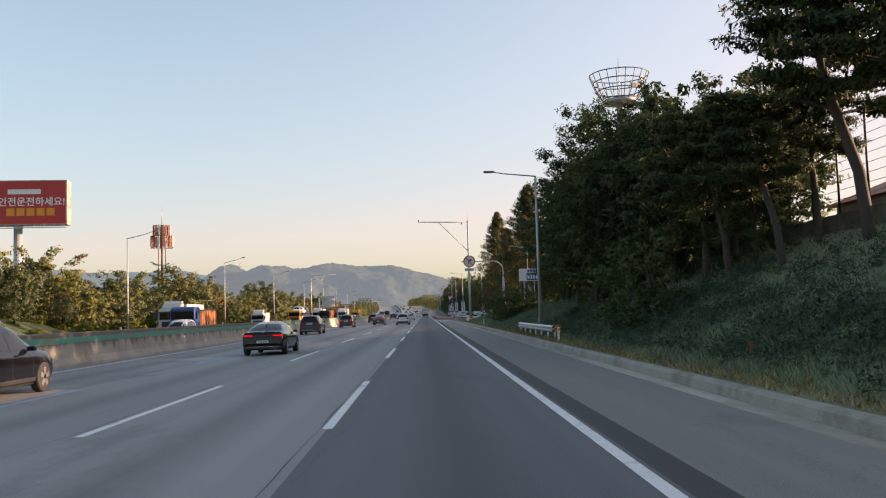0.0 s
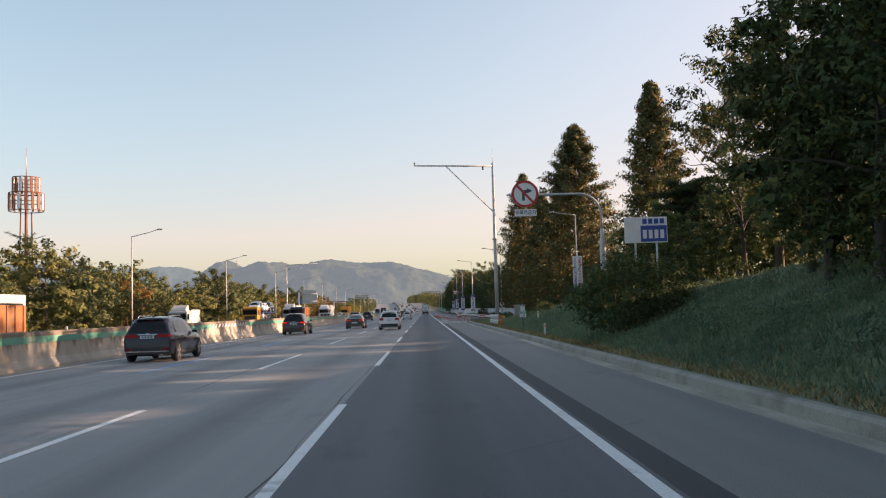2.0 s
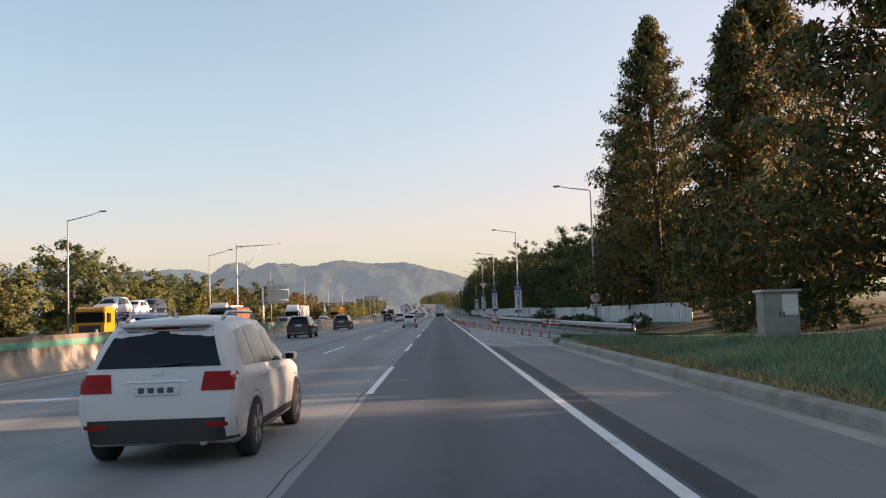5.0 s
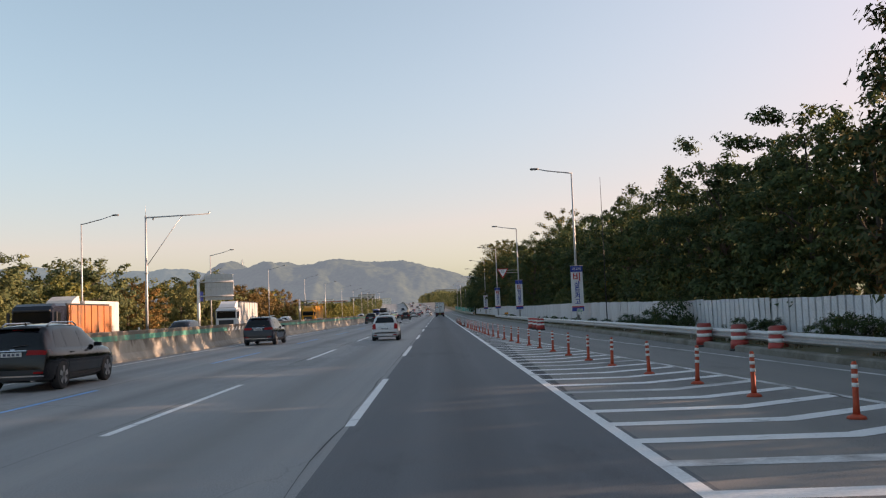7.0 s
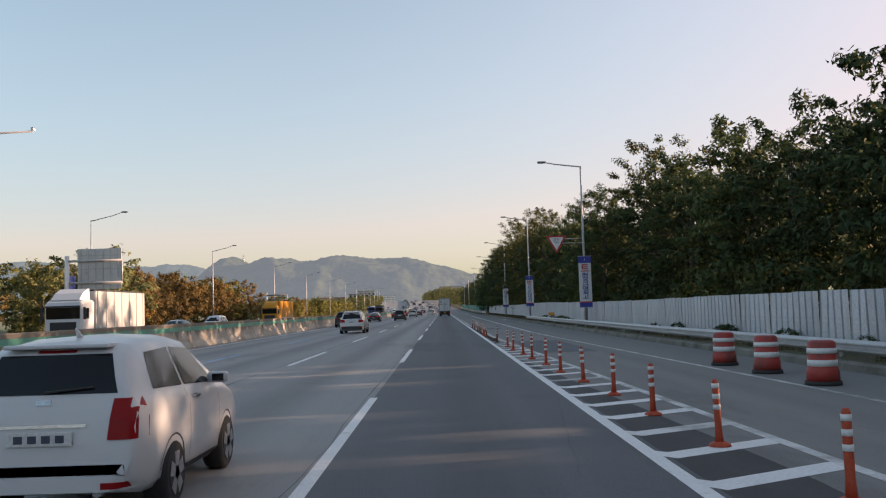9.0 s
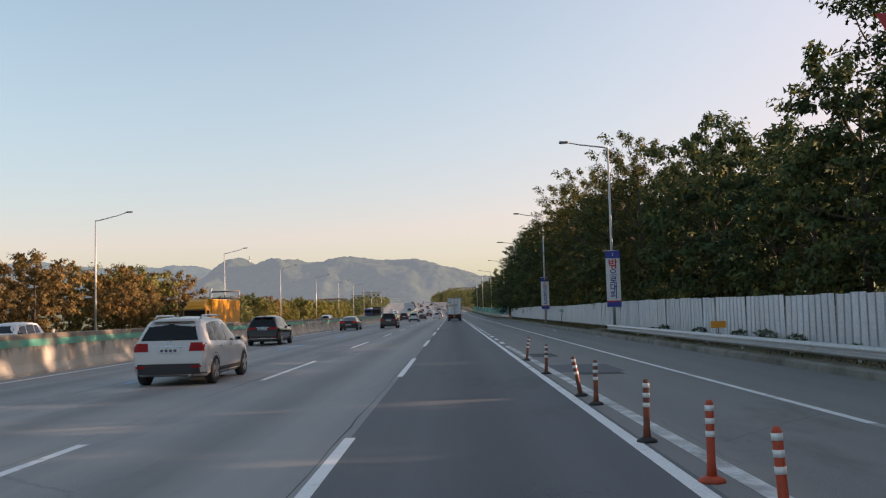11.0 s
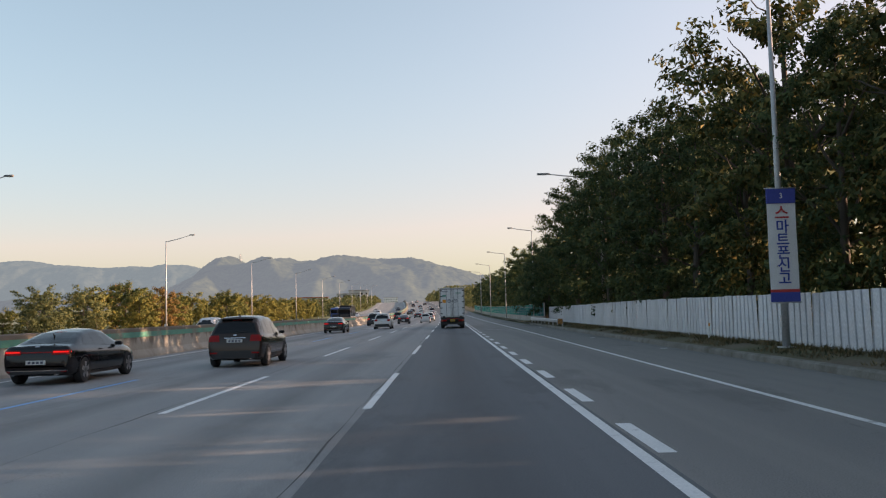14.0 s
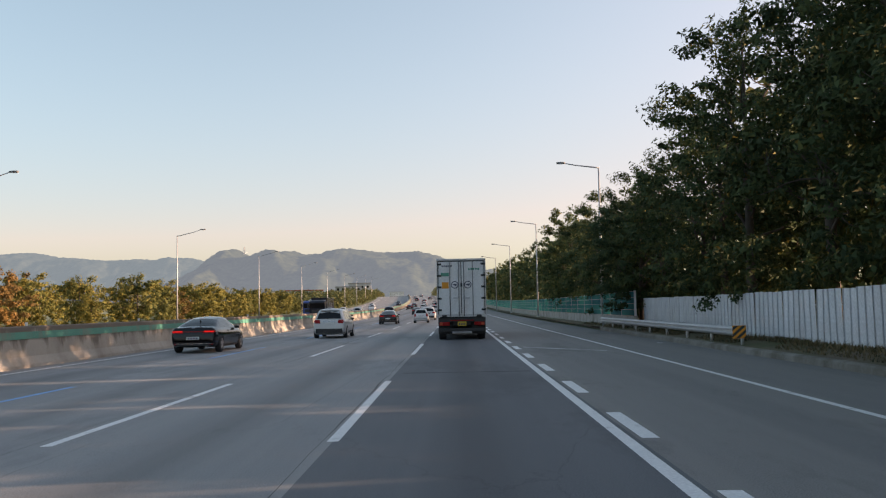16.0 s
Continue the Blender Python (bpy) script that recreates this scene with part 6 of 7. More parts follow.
# scraps of litter along the kerb of the slip road
for i, (x, y) in enumerate(((7.6, 318.5), (7.9, 321.4), (7.2, 315.0), (8.0, 300.6), (8.1, 352.0), (7.7, 366.5), (8.1, 398.0))):
    bm = sheet([[(0.07 * u + 0.02 * math.sin(3 * v + i), 0.1 * v, 0.012 + 0.02 * abs(math.sin(2.1 * u + 1.7 * v + i))) for u in (-1.5, -0.7, 0.2, 1, 1.6)] for v in (-1, -0.3, 0.4, 1.1)])
    sheet([[(0.07 * u + 0.02 * math.sin(3 * v + i), 0.1 * v, 0.008 + 0.02 * abs(math.sin(2.1 * u + 1.7 * v + i))) for u in (1.6, 1, 0.2, -0.7, -1.5)] for v in (-1, -0.3, 0.4, 1.1)], bm)
    ob = part("paper_scrap", bm, M["cloth"])
    ob.matrix_basis = pose(x, y, 0.0, 0, 0, 47 * i)
    tagged(ob, "crumpled scrap of white paper on the asphalt", "litter")

pylon = thing("power_pylon", "pale steel power pylon on a wooded ridge", "pylon", pose(-540, 2580, 128))
for a, b in ((-1, -1), (1, -1), (1, 1), (-1, 1)):
    part("leg", tube([(5 * a, 5 * b, 0), (1.6 * a, 1.6 * b, 22), (0.5 * a, 0.5 * b, 38)], 0.35, 4), M["galv"], pylon)
for k in range(6):
    z, r = 3 + 5.5 * k, 4.6 - 0.66 * k
    for s in (-1, 1):
        part("lattice", tube([(-r * s, -r, z), (r * s * 0.86, -r * 0.86, z + 5)], 0.22, 4), M["galv"], pylon)
for z, w in ((24, 7), (29, 6), (34, 5)):
    part("cross_arm", tube([(-w, 0, z), (0, 0, z + 1.2), (w, 0, z)], 0.3, 4), M["galv"], pylon)

tab = thing("verge_plate", "small cream plate on a short stake in the grass", "marker", pose(7.6, 104.3, verge_z(7.6, 104.3)))
part("stake", tube([(0, 0, -0.3), (0, 0, 0.3)], 0.015, 6), M["galv"], tab)
part("plate", box(-0.06, 0.06, -0.025, -0.015, 0.14, 0.32, 0.003), M["straw_plate"], tab)

rod = thing("whip_mast", "thin dark steel whip mast behind the guardrail", "mast", pose(10.0, 214, 0.3))
part("pole", tube([(0, 0, -0.2), (0, 0, 4.5), (0, 0, 9.3)], [0.035, 0.025, 0.012], 8), M["black"], rod)
part("base", box(-0.15, 0.15, -0.15, 0.15, -0.1, 0.12, 0.02), M["concrete"], rod)


# ---- vehicles ----
M["tyre"] = plain("tyre_rubber", (0.025, 0.025, 0.026), 0.8)
M["rim"] = plain("alloy_rim", (0.45, 0.45, 0.46), 0.35, 0.8)
M["plate"] = plain("number_plate_white", (0.62, 0.63, 0.62), 0.4)
M["plate_yellow"] = plain("number_plate_yellow", (0.60, 0.36, 0.03), 0.4)
M["trim_black"] = plain("black_trim", (0.025, 0.025, 0.027), 0.55)
M["chrome"] = plain("chrome_trim", (0.55, 0.55, 0.56), 0.2, 0.9)
M["lamp_clear"] = plain("clear_lamp", (0.7, 0.7, 0.7), 0.15, coat=0.5)
M["car_glass"] = gloss("dark_car_glass", (0.008, 0.010, 0.012), 0.06, 0.0, 0.0, spec=0.35)
M["tail_red"] = gloss("tail_lamp_red", (0.36, 0.008, 0.008), 0.3, 0.0, 0.0, spec=0.2)
M["tail_lit"] = gloss("tail_lamp_lit", (0.7, 0.015, 0.012), 0.3, 0.0, 0.0, glow=0.4, spec=0.2)
PAINT = {}
for key, c, r in (("slate", (0.016, 0.020, 0.032), 0.16), ("black", (0.006, 0.006, 0.008), 0.10), ("white", (0.60, 0.61, 0.62), 0.32), ("silver", (0.52, 0.52, 0.515), 0.32),
                  ("grey", (0.035, 0.036, 0.040), 0.18), ("yellow", (0.62, 0.24, 0.015), 0.45), ("blue", (0.03, 0.08, 0.25), 0.35), ("bronze", (0.040, 0.024, 0.020), 0.18)):
    PAINT[key] = gloss("paint_" + key, c, r, 0.0 if key in ("white", "yellow", "black", "slate") else 0.15, 0.25, spec=0.3)
PAINT["orange"] = surface("tipper_orange", ((0.30, 0.10, 0.035), (0.42, 0.14, 0.045)), 1.2, 0.6, fine=12, bump=0.05, dirt=(0.14, 0.09, 0.06), dirt_scale=1.2)
PAINT["truck"] = surface("truck_white", ((0.66, 0.67, 0.67), (0.76, 0.77, 0.77)), 0.8, 0.5, fine=14, bump=0.03, dirt=(0.42, 0.41, 0.39), dirt_scale=1.3, dirt_stretch=(1, 1, 0.3), dirt_at=(0.5, 0.85))
PAINT["cream"] = surface("lorry_white", ((0.44, 0.44, 0.42), (0.52, 0.52, 0.50)), 0.8, 0.5, fine=14, bump=0.03, dirt=(0.34, 0.32, 0.29), dirt_scale=0.9, dirt_stretch=(1, 1, 0.3), dirt_at=(0.5, 0.8))


def wheel(root, x, y, r, w, side, spokes=True):
    """Tyre and rim; side +1 faces +x."""
    t = part("wheel", tube([(x - w / 2, y, r), (x - w / 2 + 0.03, y, r), (x + w / 2 - 0.03, y, r), (x + w / 2, y, r)], [r - 0.03, r, r, r - 0.03], 22), M["tyre"], root)
    f = x + side * (w / 2 + 0.004)
    part("rim", tube([(f - side * 0.02, y, r), (f, y, r)], [r * 0.68, r * 0.64], 20), M["trim_black"] if spokes else M["rim"], t)
    for k in range(5 if spokes else 0):
        a = 2 * math.pi * k / 5 + 0.3
        d, n = Vector((0, math.cos(a), math.sin(a))), Vector((0, -math.sin(a), math.cos(a)))
        c = Vector((f + side * 0.004, y, r))
        bm = bmesh.new()
        bm.faces.new([bm.verts.new(c + p) for p in (-n * 0.045, d * r * 0.64 - n * 0.065, d * r * 0.64 + n * 0.065, n * 0.045)])
        part("spoke", bm, M["rim"], t)
    return t


# length, width, wheel radius, roof half width, belt line, roof line from tail to nose
SHAPES = {
    "suv": (4.75, 1.90, 0.37, 0.67, ((0, 1.06), (3.6, 0.98)), ((0, 0.50), (0.012, 0.66), (0.04, 0.90), (0.09, 1.06), (0.20, 1.30), (0.36, 1.52), (0.55, 1.65), (0.9, 1.69), (1.7, 1.71), (2.5, 1.67), (2.85, 1.58), (3.5, 1.13), (3.7, 1.06), (4.2, 0.99), (4.55, 0.88), (4.70, 0.72), (4.75, 0.54))),
    "hatch": (3.60, 1.62, 0.29, 0.57, ((0, 1.00), (2.7, 0.92)), ((0, 0.48), (0.012, 0.64), (0.04, 0.86), (0.09, 1.00), (0.18, 1.18), (0.33, 1.38), (0.50, 1.46), (0.9, 1.50), (1.5, 1.50), (1.95, 1.44), (2.65, 1.02), (2.85, 0.95), (3.2, 0.86), (3.45, 0.74), (3.57, 0.62), (3.60, 0.50))),
    "sedan": (4.95, 1.88, 0.35, 0.58, ((0, 0.97), (3.7, 0.90)), ((0, 0.52), (0.012, 0.66), (0.04, 0.86), (0.09, 0.99), (0.14, 1.03), (0.30, 1.03), (0.55, 1.07), (1.0, 1.23), (1.5, 1.37), (1.95, 1.43), (2.4, 1.45), (2.9, 1.39), (3.7, 0.99), (3.95, 0.94), (4.45, 0.85), (4.80, 0.70), (4.92, 0.58), (4.95, 0.48))),
}


class Shell:
    """The skin of a car: cross-sections from tail (y = 0) to nose, asked for by place."""

    def __init__(self, style):
        self.L, self.W, self.r, self.wr, self.belt, self.top = SHAPES[style]
        L = self.L
        self.wide = ((0, 0.84), (0.02, 0.89), (0.06, 0.925), (0.15, 0.955), (0.4, 0.985), (0.9, 1.0), (L * 0.74, 1.0), (L * 0.88, 0.965), (L * 0.96, 0.90), (L, 0.74))
        self.low = ((0, 0.42), (0.05, 0.32), (0.3, 0.23), (0.8, 0.20), (L - 0.8, 0.20), (L - 0.2, 0.25), (L, 0.36))

    @staticmethod
    def at(table, y):
        return float(np.interp(y, [a for a, b in table], [b for a, b in table]))

    def section(self, y):
        w = self.W / 2 * self.at(self.wide, y)
        t, b = self.at(self.top, y), self.at(self.low, y)
        belt = min(self.at(self.belt, y), t - 0.05)
        g = min(1.0, max(0.0, (t - belt - 0.05) / 0.45))
        wr = w * 0.86 + (self.wr - w * 0.86) * g
        wb = w * 0.93
        return [(0.0, b), (w * 0.86, b), (w * 0.965, b + 0.09), (w * 0.995, b + (belt - b) * 0.42), (w, b + (belt - b) * 0.62), (w * 0.985, belt - 0.10 * (belt - b)), (wb, belt),
                (wb + (wr - wb) * 0.5, belt + (t - belt) * 0.44), (wr + 0.02 * g, belt + (t - belt) * 0.80), (wr * 0.93, belt + (t - belt) * 0.93), (wr * 0.72, t - 0.008), (0.0, t + 0.015)]

    def half(self, y, z):
        """Half width of the car at this place and height."""
        s = self.section(min(max(y, 0.0), self.L))
        if z >= s[-1][1]:
            return -1.0
        return float(np.interp(z, [q for p, q in s[1:]], [p for p, q in s[1:]]))

    def tail(self, x, z):
        """Where the skin is met from behind."""
        lo, hi = -0.02, 2.2
        for _ in range(18):
            mid = (lo + hi) / 2
            if mid >= 0 and self.half(mid, z) >= abs(x):
                hi = mid
            else:
                lo = mid
        return hi

    def nose(self, x, z):
        lo, hi = self.L - 2.4, self.L + 0.02
        for _ in range(18):
            mid = (lo + hi) / 2
            if mid <= self.L and self.half(mid, z) >= abs(x):
                lo = mid
            else:
                hi = mid
        return lo

    def body(self, n):
        L = self.L
        ys = sorted({a for a, b in self.top} | {a for a, b in self.wide} | {L * k / n for k in range(1, n)})
        rings = []
        for y in ys:
            s = self.section(y)
            rings.append([(p, y, q) for p, q in s] + [(-p, y, q) for p, q in s[-2:0:-1]])
        return ring_loft(rings)

    def back(self, z0, z1, x0, x1, off=0.006, nx=8, nz=4, top0=None, top1=None, front=False):
        """A pane on the tail (or nose) between two heights; x given at its foot and at its head."""
        t0, t1 = (x0 if top0 is None else top0), (x1 if top1 is None else top1)
        rows = []
        for j in range(nz + 1):
            v = j / nz
            a, b = x0 + (t0 - x0) * v, x1 + (t1 - x1) * v
            z = z0 + (z1 - z0) * v
            row = []
            for i in range(nx + 1):
                x = a + (b - a) * i / nx
                edge = max(0.05, self.half(self.L - 0.4 if front else 0.34, z) - 0.004) if z < 1.1 else 9.0
                x = min(max(x, -edge), edge)
                row.append((x, self.nose(x, z) + off if front else self.tail(x, z) - off, z))
            rows.append(row[::-1] if front else row)
        return sheet(rows, smooth=True)

    def side(self, s, pts, off=0.006, n=6, m=4):
        """A pane on the flank from four corners y, z, going round."""
        a, b, c, d = pts
        rows = []
        for j in range(m + 1):
            v = j / m
            row = []
            for i in range(n + 1):
                u = i / n
                y = (a[0] + (b[0] - a[0]) * u) * (1 - v) + (d[0] + (c[0] - d[0]) * u) * v
                z = (a[1] + (b[1] - a[1]) * u) * (1 - v) + (d[1] + (c[1] - d[1]) * u) * v
                row.append((s * (self.half(y, z) + off), y, z))
            rows.append(row if s > 0 else row[::-1])
        return sheet(rows, smooth=True)


def car(style, paint, label, lit=False, name="car", category="car", rails=False, detail=True, slim=False):
    """A car, its tail at the origin and its nose towards +y."""
    sh = Shell(style)
    L, w, r = sh.L, sh.W / 2, sh.r
    root = thing(name, label, category)
    part("body", sh.body(26 if detail else 12), paint, root)
    k = 8 if detail else 4
    if style == "suv":
        glass, lamp, bump = (1.13, 1.54, 0.71, 0.56), (0.86, 1.07, 0.50, 0.925), 0.56
        panes = (((0.62, 1.10), (1.22, 1.09), (1.20, 1.56), (0.78, 1.52)), ((1.28, 1.09), (2.18, 1.06), (2.10, 1.58), (1.26, 1.57)), ((2.24, 1.06), (3.30, 1.03), (2.78, 1.53), (2.18, 1.58)))
    elif style == "hatch":
        glass, lamp, bump = (1.06, 1.37, 0.58, 0.46), (0.70, 1.02, 0.53, 0.785), 0.42
        panes = (((0.55, 1.05), (1.32, 1.02), (1.28, 1.38), (0.66, 1.36)), ((1.38, 1.02), (2.45, 0.96), (1.95, 1.34), (1.34, 1.38)))
    else:
        glass, lamp, bump = (1.08, 1.35, 0.63, 0.47), (0.80, 0.92, 0.40, 0.925), 0.44
        panes = (((1.02, 1.03), (1.72, 1.00), (1.74, 1.32), (1.30, 1.25)), ((1.78, 1.00), (2.42, 0.97), (2.38, 1.35), (1.80, 1.33)), ((2.48, 0.97), (3.40, 0.93), (2.92, 1.27), (2.44, 1.35)))
    if slim and style == "suv":
        lamp = (0.93, 1.05, 0.36, 0.925)
    z0, z1, x0, x1 = glass
    part("rear_window", sh.back(z0, z1, -x0, x0, 0.005, k, 5, -x1, x1), M["car_glass"], root)
    part("windscreen", sh.back(z0, z1 - 0.03, -x0, x0, 0.005, k, 5, -x1 * 0.96, x1 * 0.96, True), M["car_glass"], root)
    la, lb, lc, ld = lamp
    for s in (-1, 1):
        for q in panes:
            part("side_window", sh.side(s, q, 0.005, k, 4), M["car_glass"], root)
        xa, xb = sorted((s * lc, s * ld))
        tl = part("tail_lamp", sh.back(la, lb, xa, xb, 0.010, k, 4, *sorted((s * (lc + 0.03), s * (ld - 0.01)))), M["tail_red"], root, "red tail lamp")
        part("lit_strip", sh.back(la + (lb - la) * 0.45, la + (lb - la) * 0.75, *sorted((s * (lc + 0.04), s * (ld - 0.04))), 0.016, k, 2), M["tail_lit"] if lit else M["tail_red"], tl)
        mz = panes[-1][1][1]
        my = panes[-1][1][0] - 0.2
        mir = part("mirror", box(*sorted((s * (w - 0.08), s * (w + 0.13))), my - 0.06, my + 0.08, mz - 0.0, mz + 0.115, 0.045, None, 3), paint if detail else M["trim_black"], root, smooth=True)
        ys = (0.86, L - 0.90)
        for y in ys:
            # dark wheel house on the flank
            n, rim = 14, r + 0.055
            bm = bmesh.new()
            zc = r
            ring = [(y + rim * math.cos(a), zc + rim * math.sin(a)) for a in [math.pi * i / n for i in range(n + 1)]] + [(y - rim, 0.24), (y + rim, 0.24)]
            mid = bm.verts.new((s * (w * 0.9), y, zc))
            vs = [bm.verts.new((s * (max(sh.half(p, q), w * 0.9) + 0.004), p, q)) for p, q in ring]
            for i in range(len(vs)):
                bm.faces.new((mid, vs[i], vs[(i + 1) % len(vs)]) if s > 0 else (mid, vs[(i + 1) % len(vs)], vs[i]))
            part("wheel_arch", bm, M["trim_black"], root)
            wheel(root, s * (w - 0.10), y, r, 0.22, s, detail)
        part("sill", sh.side(s, ((ys[0] + r + 0.06, 0.22), (ys[1] - r - 0.06, 0.22), (ys[1] - r - 0.06, 0.40 if style == "suv" else 0.30), (ys[0] + r + 0.06, 0.40 if style == "suv" else 0.30)), 0.008, k, 2), M["trim_black"], root)
        part("headlamp", sh.back(0.64, 0.78, *sorted((s * w * 0.5, s * w * 0.86)), 0.008, k, 3, None, None, True), M["lamp_clear"], root)
        if rails:
            part("roof_rail", tube([(s * 0.58, 0.75, 1.66), (s * 0.59, 0.95, 1.74), (s * 0.59, 2.3, 1.74), (s * 0.58, 2.55, 1.65)], 0.022, 8), M["chrome"], root)
        if not detail:
            continue
        part("reflector", sh.back(bump - 0.10, bump - 0.05, *sorted((s * w * 0.60, s * w * 0.85)), 0.014, 6, 2), M["tail_red"], root)
        part("mirror_glass", box(*sorted((s * (w - 0.02), s * (w + 0.10))), my - 0.066, my - 0.061, mz + 0.02, mz + 0.095), M["car_glass"], mir)
        belt = panes[0][0][1]
        for y in (panes[1][0][0] + 0.08, panes[-1][0][0] + 0.1):
            part("door_handle", box(*sorted((s * (w - 0.04), s * (w + 0.012))), y, y + 0.2, belt - 0.17, belt - 0.14, 0.008), paint, root)
        for y in {panes[1][0][0] - 0.03, panes[-1][0][0] - 0.03, panes[-1][1][0] - 0.05}:
            part("door_gap", sh.side(s, ((y - 0.004, 0.36), (y + 0.004, 0.36), (y + 0.004, belt - 0.06), (y - 0.004, belt - 0.06)), 0.003, 1, 8), M["trim_black"], root)
    part("bumper", sh.back(0.30, bump, -w * 0.93, w * 0.93, 0.012, 14, 4), M["trim_black"] if style == "suv" else paint, root, "black lower bumper" if style == "suv" else "")
    if slim and style == "suv":
        part("bumper_trim", sh.back(0.385, 0.425, -w * 0.86, w * 0.86, 0.022, 12, 1), M["chrome"], root, "bright trim strip")
    if style == "sedan":
        part("valance", sh.back(0.30, 0.37, -w * 0.85, w * 0.85, 0.018, 12, 2), M["trim_black"], root)
        part("chrome_strip", sh.back(0.375, 0.395, -w * 0.88, w * 0.88, 0.02, 12, 1), M["chrome"], root)
        part("light_bar", sh.back(0.85, 0.88, -0.42, 0.42, 0.010, 8, 1), M["tail_red"], root)
        zp, yp = 0.60, sh.tail(0.2, 0.56) - 0.03
    else:
        zp = la + 0.02
        yp = sh.tail(0.2, zp - 0.07) - 0.02
        part("plate_trim", sh.back(zp + 0.085, zp + 0.11, -0.36, 0.36, 0.014, 8, 1), M["chrome"], root)
        part("wiper", tube([(0, sh.tail(0, z0) - 0.02, z0 + 0.02), (0.38, sh.tail(0.38, z0 + 0.05) - 0.02, z0 + 0.05)], 0.010, 5), M["trim_black"], root)
        top = z1 + 0.07
        yt = sh.tail(0, top)
        part("spoiler", box(-x1 * 0.95, x1 * 0.95, yt - 0.14, yt + 0.12, top - 0.02, top + 0.015, 0.015), paint, root)
    plate = part("plate", box(-0.26, 0.26, yp, yp + 0.02, zp - 0.055, zp + 0.055, 0.006), M["plate"], root, "white number plate")
    if not detail:
        return root
    for i in range(4):
        part("plate_bar", box(-0.2 + 0.11 * i, -0.13 + 0.11 * i, yp - 0.004, yp - 0.0005, zp - 0.03, zp + 0.03), M["ink"], plate)
    zz = z1 + 0.015
    part("brake_lamp", sh.back(zz, zz + 0.02, -0.16, 0.16, 0.008, 4, 1), M["tail_red"], root)
    part("badge", sh.back(z0 - 0.08, z0 - 0.04, -0.06, 0.06, 0.008, 2, 1), M["chrome"], root)
    part("grille", sh.back(0.56, 0.74, -w * 0.45, w * 0.45, 0.008, 8, 3, None, None, True), M["trim_black"], root)
    yr = sh.tail(0, sh.at(sh.top, 0.95) - 0.02) + 0.25
    part("antenna_fin", tube([(0, yr, sh.at(sh.top, yr) - 0.01), (0, yr - 0.1, sh.at(sh.top, yr) + 0.09)], [0.035, 0.008], 6), paint, root)
    part("exhaust", tube([(w * 0.55, 0.02, 0.29), (w * 0.55, 0.3, 0.29)], 0.04, 8), M["chrome"], root)
    return root


def put(ob, x, y, facing=0.0):
    ob.matrix_basis = pose(*on_road(x, y), 0, 0, heading(y) + facing)
    return ob


put(car("suv", PAINT["black"], "black SUV with chrome roof rails in the bus lane", rails=True, slim=True), -10.7, 18.0)
put(car("sedan", PAINT["black"], "black saloon car with lit red tail lamps", True), -7.45, 38.4)
put(car("suv", PAINT["slate"], "dark slate blue family SUV driving in the bus lane", rails=True, slim=True), -10.75, 79.0)
put(car("suv", PAINT["grey"], "dark grey SUV with lit tail lamps", True), -10.75, 115.6)
put(car("sedan", PAINT["grey"], "dark grey saloon car with lit tail lamps", True), -7.45, 135.0)
put(car("suv", PAINT["white"], "white SUV with a dark rear window", rails=True), -3.5, 124.5)
put(car("hatch", PAINT["white"], "small white hatchback with red tail lamps"), -3.65, 212.0)
put(car("suv", PAINT["black"], "glossy black SUV with chrome bumper trim", rails=True, slim=True), -11.2, 182.0)
put(car("suv", PAINT["slate"], "dark blue SUV with roof rails in the bus lane", rails=True, slim=True), -11.3, 212.5)
put(car("suv", PAINT["silver"], "silver SUV with black lower bumper and roof rails", rails=True), -7.4, 271.5)
put(car("suv", PAINT["black"], "black SUV following in the bus lane", slim=True), -11.3, 300.0)
put(car("suv", PAINT["bronze"], "dark bronze SUV in the middle lane"), -7.45, 346.5)
put(car("sedan", PAINT["black"], "black saloon with slim lit tail lamps in the bus lane", True), -11.2, 340.5)
put(car("sedan", PAINT["black"], "black fastback saloon with slim lit tail lamps", True), -10.85, 397.0)
far_suv_white = put(car("suv", PAINT["white"], "white SUV in distant traffic", detail=False), -3.7, 474)
far_sedan = put(car("sedan", PAINT["black"], "black saloon car in distant traffic", True, detail=False), -7.3, 452)
far_suv_dark = put(car("suv", PAINT["slate"], "dark SUV in distant traffic", True, detail=False), -10.9, 440)
far_silver = put(car("suv", PAINT["silver"], "silver SUV in distant traffic", detail=False), -7.55, 412)
far_hatch = put(car("hatch", PAINT["white"], "small white hatchback in distant traffic", detail=False), -4.0, 456)
n = 0
for y in (505, 528, 544, 566, 590, 604, 628, 650, 668, 700, 722, 748, 780, 815, 850, 880):
    src = (far_suv_dark, far_sedan, far_suv_white, far_silver, far_hatch, far_sedan)[n % 6]
    x = (-10.9, -7.3, -3.7, 0.0, -7.3, -10.9, -3.7)[n % 7]
    if x == 0.0 and y < 560:
        x = -10.9
    copy_thing(src, pose(*on_road(x + 0.2 * math.sin(n * 2.2), y), 0, 0, heading(y)))
    n += 1


def cargo_wheels(root, ys, w, r=0.5):
    for y in ys:
        for s in (-1, 1):
            wheel(root, s * (w / 2 - 0.22), y, r, 0.36, s)


